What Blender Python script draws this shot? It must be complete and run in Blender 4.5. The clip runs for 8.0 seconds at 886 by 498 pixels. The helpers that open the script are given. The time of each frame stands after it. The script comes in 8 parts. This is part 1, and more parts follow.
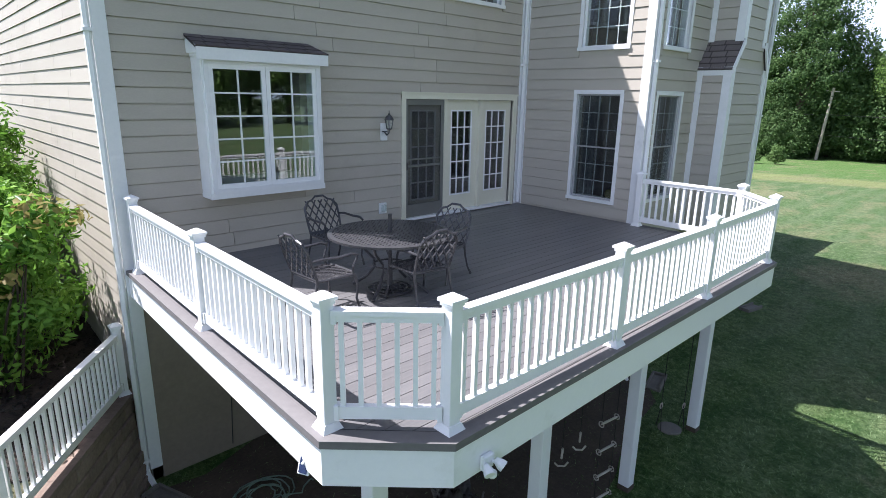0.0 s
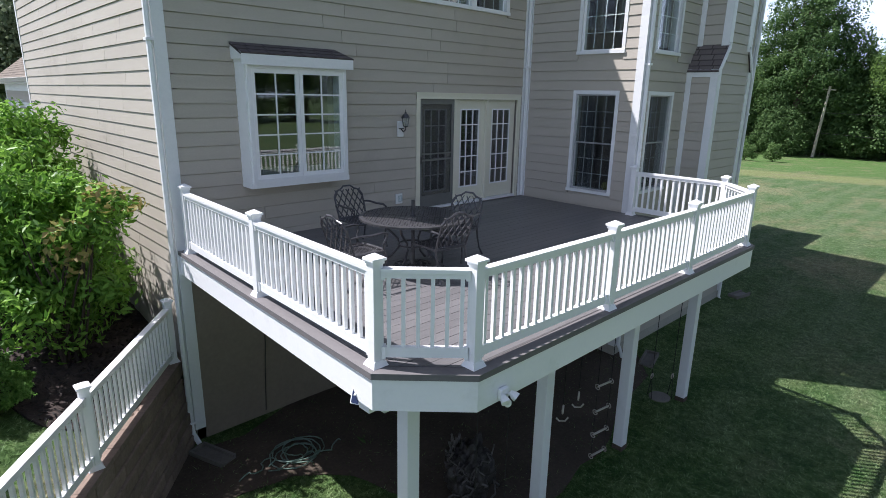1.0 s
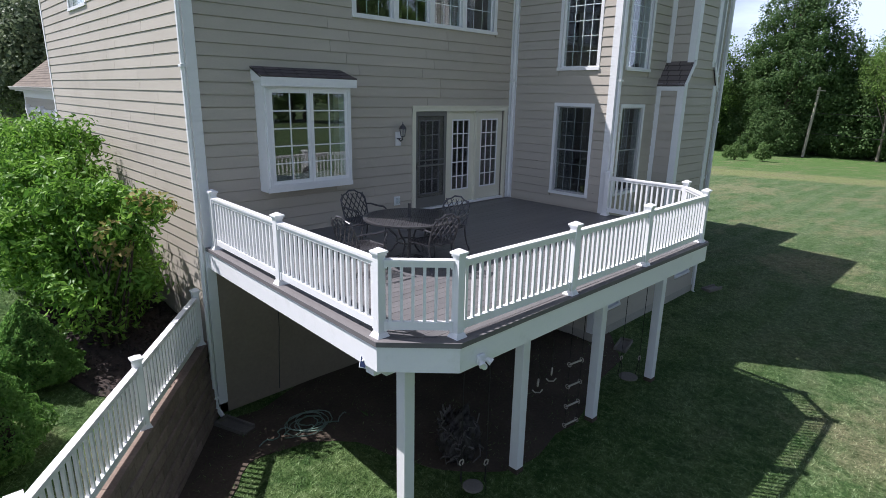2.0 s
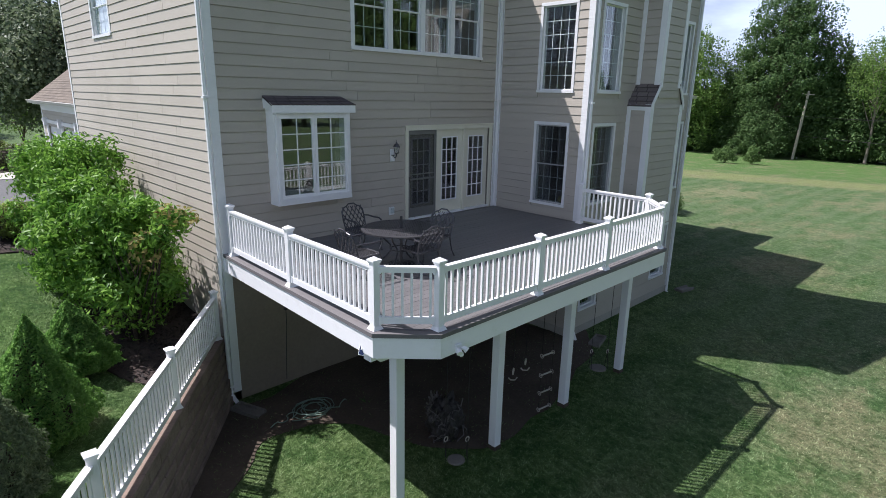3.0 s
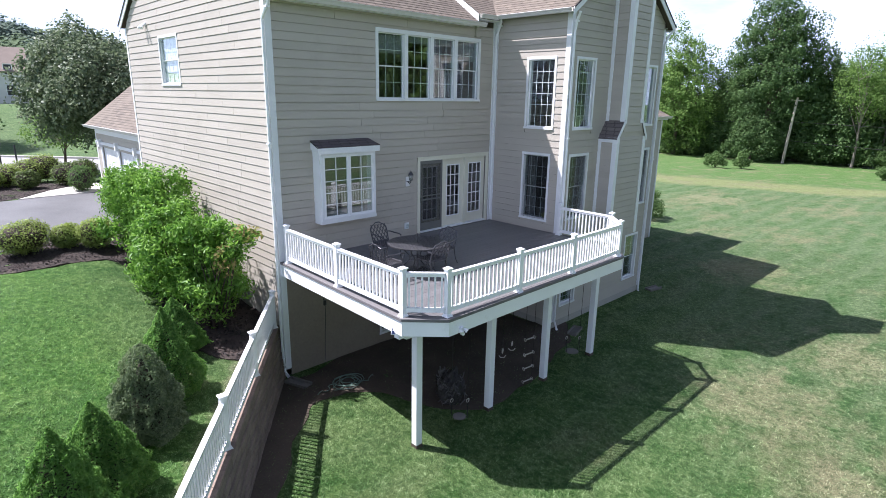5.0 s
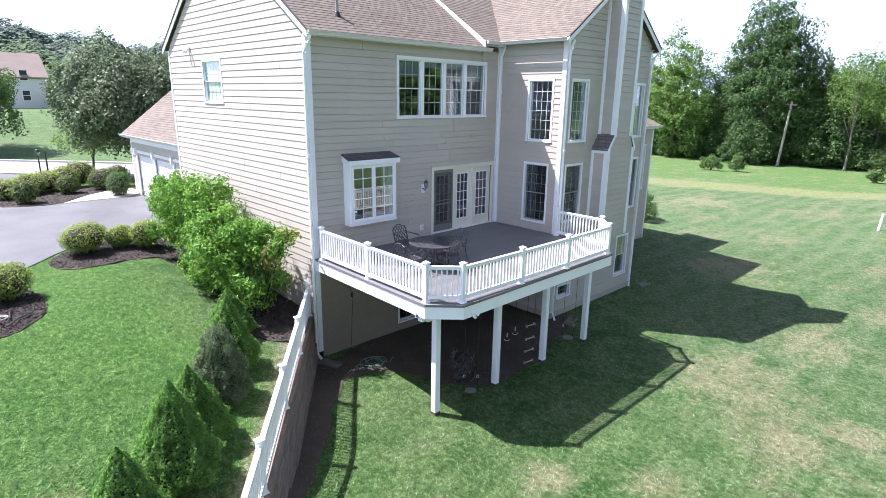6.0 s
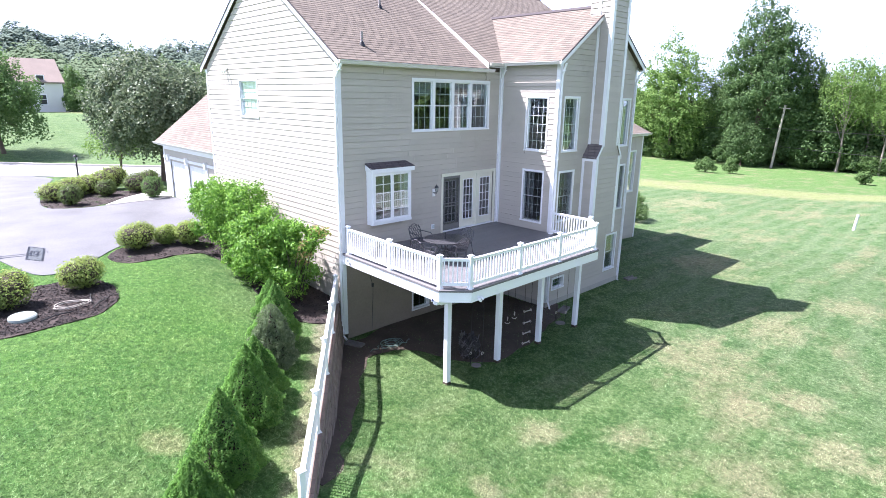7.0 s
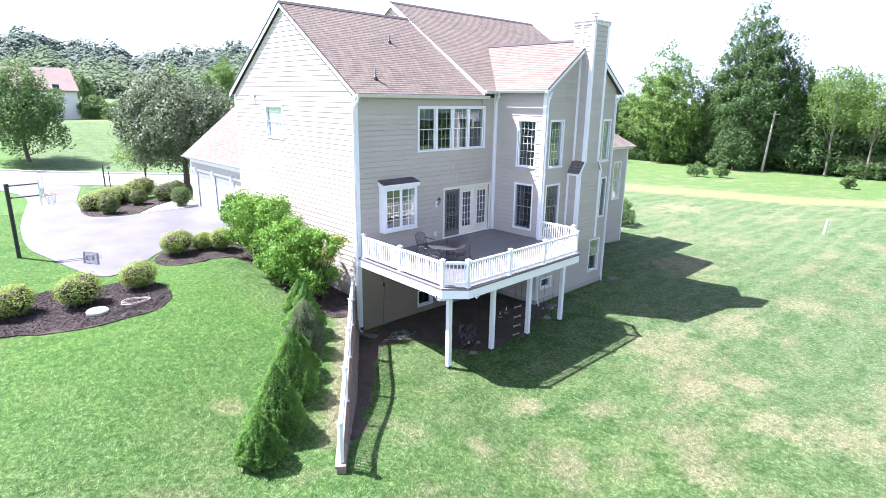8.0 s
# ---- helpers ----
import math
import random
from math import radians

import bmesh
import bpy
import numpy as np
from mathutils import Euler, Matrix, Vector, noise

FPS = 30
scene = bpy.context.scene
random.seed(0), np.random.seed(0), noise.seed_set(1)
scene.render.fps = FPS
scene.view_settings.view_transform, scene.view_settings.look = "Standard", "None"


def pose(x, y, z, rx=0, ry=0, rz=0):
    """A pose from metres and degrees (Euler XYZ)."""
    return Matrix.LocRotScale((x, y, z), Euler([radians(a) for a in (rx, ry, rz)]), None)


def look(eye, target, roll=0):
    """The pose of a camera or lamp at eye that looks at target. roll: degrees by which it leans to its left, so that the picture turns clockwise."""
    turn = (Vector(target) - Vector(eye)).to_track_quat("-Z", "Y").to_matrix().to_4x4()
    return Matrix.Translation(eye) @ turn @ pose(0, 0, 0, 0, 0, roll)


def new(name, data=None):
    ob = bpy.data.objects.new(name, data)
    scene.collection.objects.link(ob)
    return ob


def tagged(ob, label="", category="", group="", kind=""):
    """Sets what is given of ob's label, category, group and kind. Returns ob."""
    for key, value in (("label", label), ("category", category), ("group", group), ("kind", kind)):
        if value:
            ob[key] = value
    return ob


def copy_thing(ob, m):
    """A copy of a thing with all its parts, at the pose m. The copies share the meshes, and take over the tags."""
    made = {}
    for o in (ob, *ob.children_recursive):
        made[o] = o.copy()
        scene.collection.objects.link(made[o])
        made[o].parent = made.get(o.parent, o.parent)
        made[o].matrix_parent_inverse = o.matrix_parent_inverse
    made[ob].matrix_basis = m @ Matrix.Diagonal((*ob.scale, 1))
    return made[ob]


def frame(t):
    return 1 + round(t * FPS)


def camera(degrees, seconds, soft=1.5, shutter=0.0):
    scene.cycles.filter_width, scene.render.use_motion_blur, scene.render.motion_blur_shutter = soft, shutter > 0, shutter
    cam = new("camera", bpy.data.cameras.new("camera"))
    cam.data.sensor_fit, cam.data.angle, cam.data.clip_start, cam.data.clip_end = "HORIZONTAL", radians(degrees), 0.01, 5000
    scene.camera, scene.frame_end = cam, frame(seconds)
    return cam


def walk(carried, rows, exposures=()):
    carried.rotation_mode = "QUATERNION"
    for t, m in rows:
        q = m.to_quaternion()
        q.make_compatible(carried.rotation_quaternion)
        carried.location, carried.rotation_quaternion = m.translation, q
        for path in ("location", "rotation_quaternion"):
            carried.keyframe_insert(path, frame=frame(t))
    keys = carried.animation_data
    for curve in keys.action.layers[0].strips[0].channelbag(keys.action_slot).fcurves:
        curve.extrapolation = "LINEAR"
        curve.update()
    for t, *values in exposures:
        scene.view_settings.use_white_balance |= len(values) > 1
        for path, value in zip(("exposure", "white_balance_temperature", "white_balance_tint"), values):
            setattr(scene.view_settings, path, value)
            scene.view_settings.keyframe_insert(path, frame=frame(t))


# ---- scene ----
cam = camera(76.3, 8.0, 0.62)
PATH = [
    (0, (-1.917, -8.09, 2.296), (-0.581, -6.695, 1.777), 1.1),
    (0.5, (-2.352, -8.329, 2.303), (-1.016, -6.935, 1.783), 1.0),
    (1, (-2.79, -8.67, 2.329), (-1.453, -7.278, 1.804), 1.1),
    (2.5, (-4.01, -10.203, 2.873), (-2.663, -8.822, 2.344), 1.1),
    (3, (-4.409, -10.737, 3.12), (-3.059, -9.358, 2.593), 1.1),
    (3.5, (-4.836, -11.248, 3.371), (-3.485, -9.87, 2.846), 1.0),
    (4, (-5.322, -11.765, 3.638), (-3.973, -10.385, 3.113), 1.0),
    (5.5, (-7.62, -13.603, 4.496), (-6.274, -12.22, 3.971), 0.9),
    (6, (-8.574, -14.314, 4.75), (-7.229, -12.93, 4.228), 0.9),
    (6.5, (-9.588, -15.116, 4.996), (-8.244, -13.73, 4.473), 0.9),
    (7, (-10.65, -16.039, 5.318), (-9.307, -14.652, 4.797), 0.9),
    (7.5, (-11.729, -17.075, 5.804), (-10.386, -15.688, 5.282), 0.9),
    (8, (-12.828, -18.222, 6.305), (-11.486, -16.832, 5.787), 0.8),
]
EXPOSURES = [(0, 1.4, 6020, 18), (1.0, 0.89, 6050, 18), (2.5, 0.68, 6080, 19), (3.5, 0.84, 6080, 19), (4.0, 0.98, 6030, 20), (5.5, 1.5, 5890, 22), (6.5, 1.91, 5870, 25), (7.0, 2.1, 5850, 26), (8.0, 2.27, 5840, 28)]
walk(cam, [(t, look(eye, target, roll)) for t, eye, target, roll in PATH], EXPOSURES)

# ---- light ----
SUN = Vector((0.385, -0.548, -1.0)).normalized()      # the way the sunlight travels
world = bpy.data.worlds.new("sky")
scene.world = world
world.use_nodes = True
wn, wl = world.node_tree.nodes, world.node_tree.links
sky = wn.new("ShaderNodeTexSky")
sky.sky_type, sky.sun_disc = "NISHITA", False
sky.sun_elevation, sky.sun_rotation = math.asin(-SUN.z), math.atan2(-SUN.x, -SUN.y)
sky.air_density, sky.dust_density = 1.0, 2.5
cloud = wn.new("ShaderNodeTexNoise")
cloud.inputs["Scale"].default_value, cloud.inputs["Detail"].default_value, cloud.inputs["Roughness"].default_value = 2.2, 6, 0.6
wcoord = wn.new("ShaderNodeTexCoord")
wmap = wn.new("ShaderNodeMapping")
wmap.inputs["Scale"].default_value = (1, 1, 3.5)
wl.new(wcoord.outputs["Generated"], wmap.inputs["Vector"])
wl.new(wmap.outputs["Vector"], cloud.inputs["Vector"])
wsep = wn.new("ShaderNodeSeparateXYZ")
wl.new(wcoord.outputs["Generated"], wsep.inputs[0])
haze = wn.new("ShaderNodeMapRange")                     # summer haze, thick at the horizon and thin overhead
for k_, v_ in zip(("From Min", "From Max", "To Min", "To Max"), (0.0, 0.55, 0.95, 0.12)):
    haze.inputs[k_].default_value = v_
wl.new(wsep.outputs["Z"], haze.inputs["Value"])
puff = wn.new("ShaderNodeMapRange")
for k_, v_ in zip(("From Min", "From Max", "To Min", "To Max"), (0.40, 0.62, -0.35, 0.30)):
    puff.inputs[k_].default_value = v_
wl.new(cloud.outputs["Fac"], puff.inputs["Value"])
cramp = wn.new("ShaderNodeMath")
cramp.operation, cramp.use_clamp = "ADD", True
wl.new(haze.outputs["Result"], cramp.inputs[0])
wl.new(puff.outputs["Result"], cramp.inputs[1])
wmix = wn.new("ShaderNodeMix")
wmix.data_type = "RGBA"
wl.new(cramp.outputs[0], wmix.inputs["Factor"])
wl.new(sky.outputs["Color"], wmix.inputs["A"])
wmix.inputs["B"].default_value = (11.6, 13.8, 17.0, 1)
wl.new(wmix.outputs["Result"], wn["Background"].inputs["Color"])
wn["Background"].inputs["Strength"].default_value = 0.048
sun = new("sun", bpy.data.lights.new("sun", "SUN"))
sun.data.energy, sun.data.angle, sun.data.color = 4.45, radians(0.53), (1.0, 0.965, 0.905)
sun.matrix_basis = look((-30, 45, 80), Vector((-30, 45, 80)) + SUN)

# ---- materials ----
def nodes_of(name):
    m = bpy.data.materials.new(name)
    m.use_nodes = True
    t = m.node_tree
    return m, t.nodes, t.links, t.nodes["Principled BSDF"]


def noise_tex(n, l, scale, detail=4, rough=0.55, stretch=(1, 1, 1), coord="Position"):
    tex = n.new("ShaderNodeTexNoise")
    tex.inputs["Scale"].default_value, tex.inputs["Detail"].default_value, tex.inputs["Roughness"].default_value = scale, detail, rough
    mp = n.new("ShaderNodeMapping")
    mp.inputs["Scale"].default_value = stretch
    if coord == "Position":
        l.new(n.new("ShaderNodeNewGeometry").outputs["Position"], mp.inputs["Vector"])
    else:
        l.new(n.new("ShaderNodeTexCoord").outputs[coord], mp.inputs["Vector"])
    l.new(mp.outputs["Vector"], tex.inputs["Vector"])
    return tex


def ramp(n, l, value, lo, hi, a, b):
    mr = n.new("ShaderNodeMapRange")
    for k, v in zip(("From Min", "From Max", "To Min", "To Max"), (lo, hi, a, b)):
        mr.inputs[k].default_value = v
    l.new(value, mr.inputs["Value"])
    return mr.outputs["Result"]


def mixed(n, l, fac, a, b, blend="MIX"):
    mx = n.new("ShaderNodeMix")
    mx.data_type, mx.blend_type = "RGBA", blend
    if isinstance(fac, (int, float)):
        mx.inputs["Factor"].default_value = fac
    else:
        l.new(fac, mx.inputs["Factor"])
    for key, c in (("A", a), ("B", b)):
        if isinstance(c, tuple):
            mx.inputs[key].default_value = (*c, 1)
        else:
            l.new(c, mx.inputs[key])
    return mx.outputs["Result"]


def surf(name, c1, c2, rough=0.6, scale=1.5, fine=40, bump=0.0, metal=0.0, stretch=(1, 1, 1), rnd=0.0, spec=0.5, dirt=None, dirt_scale=0.6, lo=0.35, hi=0.65):
    """Two tones mixed at a large and a small scale, with relief, a tone of its own for each piece, and shaped stains."""
    m, n, l, p = nodes_of(name)
    a = noise_tex(n, l, scale, 5, 0.6, stretch)
    b = noise_tex(n, l, fine, 4, 0.6, stretch)
    fac = n.new("ShaderNodeMath")
    fac.operation, fac.inputs[1].default_value = "MULTIPLY_ADD", 0.55
    l.new(a.outputs["Fac"], fac.inputs[0])
    sc = n.new("ShaderNodeMath")
    sc.operation, sc.inputs[1].default_value = "MULTIPLY", 0.45
    l.new(b.outputs["Fac"], sc.inputs[0])
    l.new(sc.outputs[0], fac.inputs[2])
    col = mixed(n, l, ramp(n, l, fac.outputs[0], lo, hi, 0, 1), c1, c2)
    if dirt:
        d = noise_tex(n, l, dirt_scale, 6, 0.7)
        col = mixed(n, l, ramp(n, l, d.outputs["Fac"], 0.58, 0.78, 0, 0.8), col, dirt)
    if rnd:
        info = n.new("ShaderNodeObjectInfo")
        hsv = n.new("ShaderNodeHueSaturation")
        l.new(ramp(n, l, info.outputs["Random"], 0, 1, 1 - rnd, 1 + rnd), hsv.inputs["Value"])
        l.new(col, hsv.inputs["Color"])
        col = hsv.outputs["Color"]
    l.new(col, p.inputs["Base Color"])
    p.inputs["Roughness"].default_value, p.inputs["Metallic"].default_value = rough, metal
    p.inputs["Specular IOR Level"].default_value = spec
    if bump:
        bp = n.new("ShaderNodeBump")
        bp.inputs["Strength"].default_value, bp.inputs["Distance"].default_value = bump, 0.01
        l.new(b.outputs["Fac"], bp.inputs["Height"])
        l.new(bp.outputs["Normal"], p.inputs["Normal"])
    return m


def leafy(name, c1, c2, c3, through_light=0.35, rough=0.5):
    """Leaves: each takes a tone of its own; some light passes through."""
    m, n, l, p = nodes_of(name)
    geo = n.new("ShaderNodeNewGeometry")
    big = noise_tex(n, l, 0.9, 3)
    col = mixed(n, l, geo.outputs["Random Per Island"], c1, c2)
    col = mixed(n, l, ramp(n, l, big.outputs["Fac"], 0.45, 0.7, 0, 0.85), col, c3)
    l.new(col, p.inputs["Base Color"])
    p.inputs["Roughness"].default_value = rough
    p.inputs["Specular IOR Level"].default_value = 0.25
    tr = n.new("ShaderNodeBsdfTranslucent")
    l.new(col, tr.inputs["Color"])
    mx = n.new("ShaderNodeMixShader")
    mx.inputs[0].default_value = through_light
    l.new(p.outputs[0], mx.inputs[1])
    l.new(tr.outputs[0], mx.inputs[2])
    l.new(mx.outputs[0], n["Material Output"].inputs["Surface"])
    return m


def glazing(name, tint=(0.9, 0.95, 0.95)):
    m, n, l, p = nodes_of(name)
    tr = n.new("ShaderNodeBsdfTransparent")
    tr.inputs["Color"].default_value = (*tint, 1)
    gl = n.new("ShaderNodeBsdfGlossy")
    gl.inputs["Roughness"].default_value = 0.015
    wav = noise_tex(n, l, 1.3, 2)
    bp = n.new("ShaderNodeBump")
    bp.inputs["Strength"].default_value, bp.inputs["Distance"].default_value = 0.06, 0.02
    l.new(wav.outputs["Fac"], bp.inputs["Height"])
    l.new(bp.outputs["Normal"], gl.inputs["Normal"])
    lw = n.new("ShaderNodeLayerWeight")
    lw.inputs["Blend"].default_value = 0.5
    pw = n.new("ShaderNodeMath")
    pw.operation, pw.inputs[1].default_value = "POWER", 3.5
    l.new(lw.outputs["Facing"], pw.inputs[0])
    mx = n.new("ShaderNodeMixShader")
    l.new(ramp(n, l, pw.outputs[0], 0, 1, 0.120, 0.80), mx.inputs[0])
    l.new(tr.outputs[0], mx.inputs[1])
    l.new(gl.outputs[0], mx.inputs[2])
    l.new(mx.outputs[0], n["Material Output"].inputs["Surface"])
    return m


def netting(name, tone, cover):
    """Fine insect mesh that lets part of the light through."""
    m, n, l, p = nodes_of(name)
    p.inputs["Base Color"].default_value = (*tone, 1)
    p.inputs["Roughness"].default_value = 0.8
    tr = n.new("ShaderNodeBsdfTransparent")
    mx = n.new("ShaderNodeMixShader")
    mx.inputs[0].default_value = cover
    l.new(tr.outputs[0], mx.inputs[1])
    l.new(p.outputs[0], mx.inputs[2])
    l.new(mx.outputs[0], n["Material Output"].inputs["Surface"])
    return m


def shingled(name, c1, c2, c3, joint=0.30):
    """Asphalt shingles: tabs of differing tone; the courses themselves are geometry."""
    m, n, l, p = nodes_of(name)
    tc = n.new("ShaderNodeUVMap")
    br = n.new("ShaderNodeTexBrick")
    br.inputs["Scale"].default_value = 1.0
    br.inputs["Brick Width"].default_value, br.inputs["Row Height"].default_value = joint, 0.145
    br.inputs["Mortar Size"].default_value = 0.013
    br.inputs["Color1"].default_value, br.inputs["Color2"].default_value = (*c1, 1), (*c2, 1)
    # joints between tabs, darkened so the row lines stand in for lap shadows
    br.inputs["Mortar"].default_value = (*[0.42 * v for v in c1], 1)
    l.new(tc.outputs["UV"], br.inputs["Vector"])
    a = noise_tex(n, l, 0.5, 5)
    b = noise_tex(n, l, 70, 3)
    col = mixed(n, l, ramp(n, l, a.outputs["Fac"], 0.4, 0.7, 0, 0.35), br.outputs["Color"], c3)
    col = mixed(n, l, ramp(n, l, b.outputs["Fac"], 0.3, 0.7, 0, 0.35), col, tuple(0.4 * v for v in c1))
    l.new(col, p.inputs["Base Color"])
    p.inputs["Roughness"].default_value = 0.9
    bp = n.new("ShaderNodeBump")
    bp.inputs["Strength"].default_value, bp.inputs["Distance"].default_value = 0.5, 0.004
    l.new(b.outputs["Fac"], bp.inputs["Height"])
    l.new(bp.outputs["Normal"], p.inputs["Normal"])
    return m


def turf(name, blade=False):
    """Mown grass: greens at four scales, straw-coloured dry patches, mowing stripes; for the sheet and for the blades on it."""
    m, n, l, p = nodes_of(name)
    geo = n.new("ShaderNodeNewGeometry")
    sep = n.new("ShaderNodeSeparateXYZ")
    l.new(geo.outputs["Position"], sep.inputs[0])
    big = noise_tex(n, l, 0.16, 5, 0.6)
    mid = noise_tex(n, l, 1.3, 6, 0.7)
    fine = noise_tex(n, l, 8, 6, 0.82, (1, 0.75, 1))
    dry = noise_tex(n, l, 0.42, 6, 0.66, (0.75, 1.2, 1))
    col = mixed(n, l, ramp(n, l, mid.outputs["Fac"], 0.38, 0.62, 0, 1), (0.032, 0.098, 0.013), (0.124, 0.206, 0.056))
    col = mixed(n, l, ramp(n, l, big.outputs["Fac"], 0.40, 0.64, 0, 0.75), col, (0.120, 0.182, 0.066))
    # out on the back lawn, away from the house, the grass is dry
    outer = n.new("ShaderNodeMath")
    outer.operation = "MAXIMUM"
    l.new(ramp(n, l, sep.outputs["Y"], -5.0, -8.5, 0.15, 1.0), outer.inputs[0])
    l.new(ramp(n, l, sep.outputs["X"], 13, 22, 0.0, 1.0), outer.inputs[1])
    thin = n.new("ShaderNodeMath")
    thin.operation = "MULTIPLY"
    l.new(outer.outputs[0], thin.inputs[0])
    l.new(ramp(n, l, sep.outputs["X"], -3, 12, 0.0, 0.62), thin.inputs[1])
    # the front lawn is lush
    col = mixed(n, l, ramp(n, l, sep.outputs["X"], -4.5, -2.0, 0.60, 0.0), col, (0.068, 0.174, 0.034))
    # the back lawn is thinner and paler than the watered one in front
    pale = mixed(n, l, ramp(n, l, mid.outputs["Fac"], 0.38, 0.62, 0, 1), (0.056, 0.124, 0.040), (0.138, 0.190, 0.100))
    col = mixed(n, l, thin.outputs[0], col, pale)

    def sine(k, wob):
        w = n.new("ShaderNodeMath")
        w.operation, w.inputs[1].default_value = "MULTIPLY_ADD", wob
        l.new(big.outputs["Fac"], w.inputs[0])
        l.new(sep.outputs["Y"], w.inputs[2])
        mu = n.new("ShaderNodeMath")
        mu.operation, mu.inputs[1].default_value = "MULTIPLY", k
        l.new(w.outputs[0], mu.inputs[0])
        si = n.new("ShaderNodeMath")
        si.operation = "SINE"
        l.new(mu.outputs[0], si.inputs[0])
        return si.outputs[0]

    # mowing stripes along the back lawn, broken up by the turf
    st = n.new("ShaderNodeMath")
    st.operation = "MULTIPLY"
    l.new(ramp(n, l, sine(4.3, 3.0), -0.2, 0.9, 0, 0.52), st.inputs[0])
    l.new(ramp(n, l, sep.outputs["X"], 3, 24, 0.12, 0.9), st.inputs[1])
    col = mixed(n, l, st.outputs[0], col, (0.185, 0.228, 0.124))
    # a pale strip of uncut grass far out, and fresh green behind it
    dot2 = n.new("ShaderNodeVectorMath")
    dot2.operation = "DOT_PRODUCT"
    dot2.inputs[1].default_value = (0.89, 0.45, 0)
    l.new(geo.outputs["Position"], dot2.inputs[0])
    wob = n.new("ShaderNodeMath")
    wob.operation, wob.inputs[1].default_value = "MULTIPLY_ADD", 5.0
    l.new(dry.outputs["Fac"], wob.inputs[0])
    l.new(dot2.outputs["Value"], wob.inputs[2])
    strip = n.new("ShaderNodeMath")
    strip.operation = "MULTIPLY"
    l.new(ramp(n, l, wob.outputs[0], 49.0, 51.5, 0, 0.75), strip.inputs[0])
    l.new(ramp(n, l, wob.outputs[0], 57.0, 60.0, 1, 0), strip.inputs[1])
    col = mixed(n, l, ramp(n, l, wob.outputs[0], 57.0, 61.0, 0, 0.85), col, (0.100, 0.192, 0.046))
    col = mixed(n, l, strip.outputs[0], col, (0.29, 0.30, 0.125))
    # thin dry growth, more of it out on the back lawn
    dm = n.new("ShaderNodeMath")
    dm.operation = "MULTIPLY"
    l.new(ramp(n, l, dry.outputs["Fac"], 0.50, 0.65, 0, 0.70), dm.inputs[0])
    l.new(outer.outputs[0], dm.inputs[1])
    col = mixed(n, l, dm.outputs[0], col, (0.262, 0.236, 0.138))
    # bare dry ground along the fence
    dot3 = n.new("ShaderNodeVectorMath")
    dot3.operation = "DOT_PRODUCT"
    dot3.inputs[1].default_value = (0.8045, -0.594, 0)
    l.new(geo.outputs["Position"], dot3.inputs[0])
    w3 = n.new("ShaderNodeMath")
    w3.operation, w3.inputs[1].default_value = "MULTIPLY_ADD", 1.1
    l.new(mid.outputs["Fac"], w3.inputs[0])
    l.new(dot3.outputs["Value"], w3.inputs[2])
    edge = n.new("ShaderNodeMath")
    edge.operation = "MULTIPLY"
    l.new(ramp(n, l, w3.outputs[0], -0.40, -0.10, 0, 0.75), edge.inputs[0])
    l.new(ramp(n, l, sep.outputs["Y"], -7.9, -7.2, 0, 1), edge.inputs[1])
    edge2 = n.new("ShaderNodeMath")
    edge2.operation = "MULTIPLY"
    l.new(edge.outputs[0], edge2.inputs[0])
    l.new(ramp(n, l, dot3.outputs["Value"], -0.30, -0.28, 1, 0), edge2.inputs[1])
    col = mixed(n, l, edge2.outputs[0], col, (0.300, 0.255, 0.185))
    # worn straw-coloured spots with ragged edges
    flat = n.new("ShaderNodeVectorMath")
    flat.operation = "MULTIPLY"
    flat.inputs[1].default_value = (1, 1, 0)
    l.new(geo.outputs["Position"], flat.inputs[0])
    for sx, sy, r in ((-2.39, -9.12, 0.55), (0.73, -8.28, 0.8), (2.31, -9.96, 0.8), (5.53, -14.06, 1.1), (6.48, -15.87, 1.5), (8.79, -9.36, 2.0), (12.99, -10.05, 1.7), (6.23, -11.59, 1.0), (20.83, -4.73, 2.4), (1.59, -13.65, 0.8), (8.04, -12.66, 0.9), (-7.76, -4.94, 0.5), (-5.75, -7.04, 0.6), (-3.15, -1.22, 0.55), (17.06, -11.88, 1.5), (40.67, 4.85, 3.0)):
        d = n.new("ShaderNodeVectorMath")
        d.operation = "DISTANCE"
        d.inputs[1].default_value = (sx, sy, 0)
        l.new(flat.outputs[0], d.inputs[0])
        q = n.new("ShaderNodeMath")
        q.operation, q.inputs[1].default_value = "MULTIPLY_ADD", -3.2 * r
        l.new(mid.outputs["Fac"], q.inputs[0])
        l.new(d.outputs["Value"], q.inputs[2])
        col = mixed(n, l, ramp(n, l, q.outputs[0], -1.35 * r, -0.5 * r, 0.58, 0), col, (0.330, 0.290, 0.175))
    # tufts and the dark thatch between them
    tuft = noise_tex(n, l, 19, 3, 0.7)
    col = mixed(n, l, ramp(n, l, fine.outputs["Fac"], 0.36, 0.53, 0.74, 0), col, (0.018, 0.054, 0.008))
    col = mixed(n, l, ramp(n, l, fine.outputs["Fac"], 0.52, 0.64, 0, 0.66), col, (0.222, 0.302, 0.130))
    fresh = n.new("ShaderNodeMath")                      # freshest near the planted beds
    fresh.operation = "MULTIPLY"
    l.new(ramp(n, l, sep.outputs["X"], -4.5, -2.0, 0.8, 0.0), fresh.inputs[0])
    l.new(ramp(n, l, sep.outputs["Y"], -7.5, 0.0, 0.15, 1.0), fresh.inputs[1])
    col = mixed(n, l, fresh.outputs[0], col, (0.86, 1.06, 0.50), "MULTIPLY")
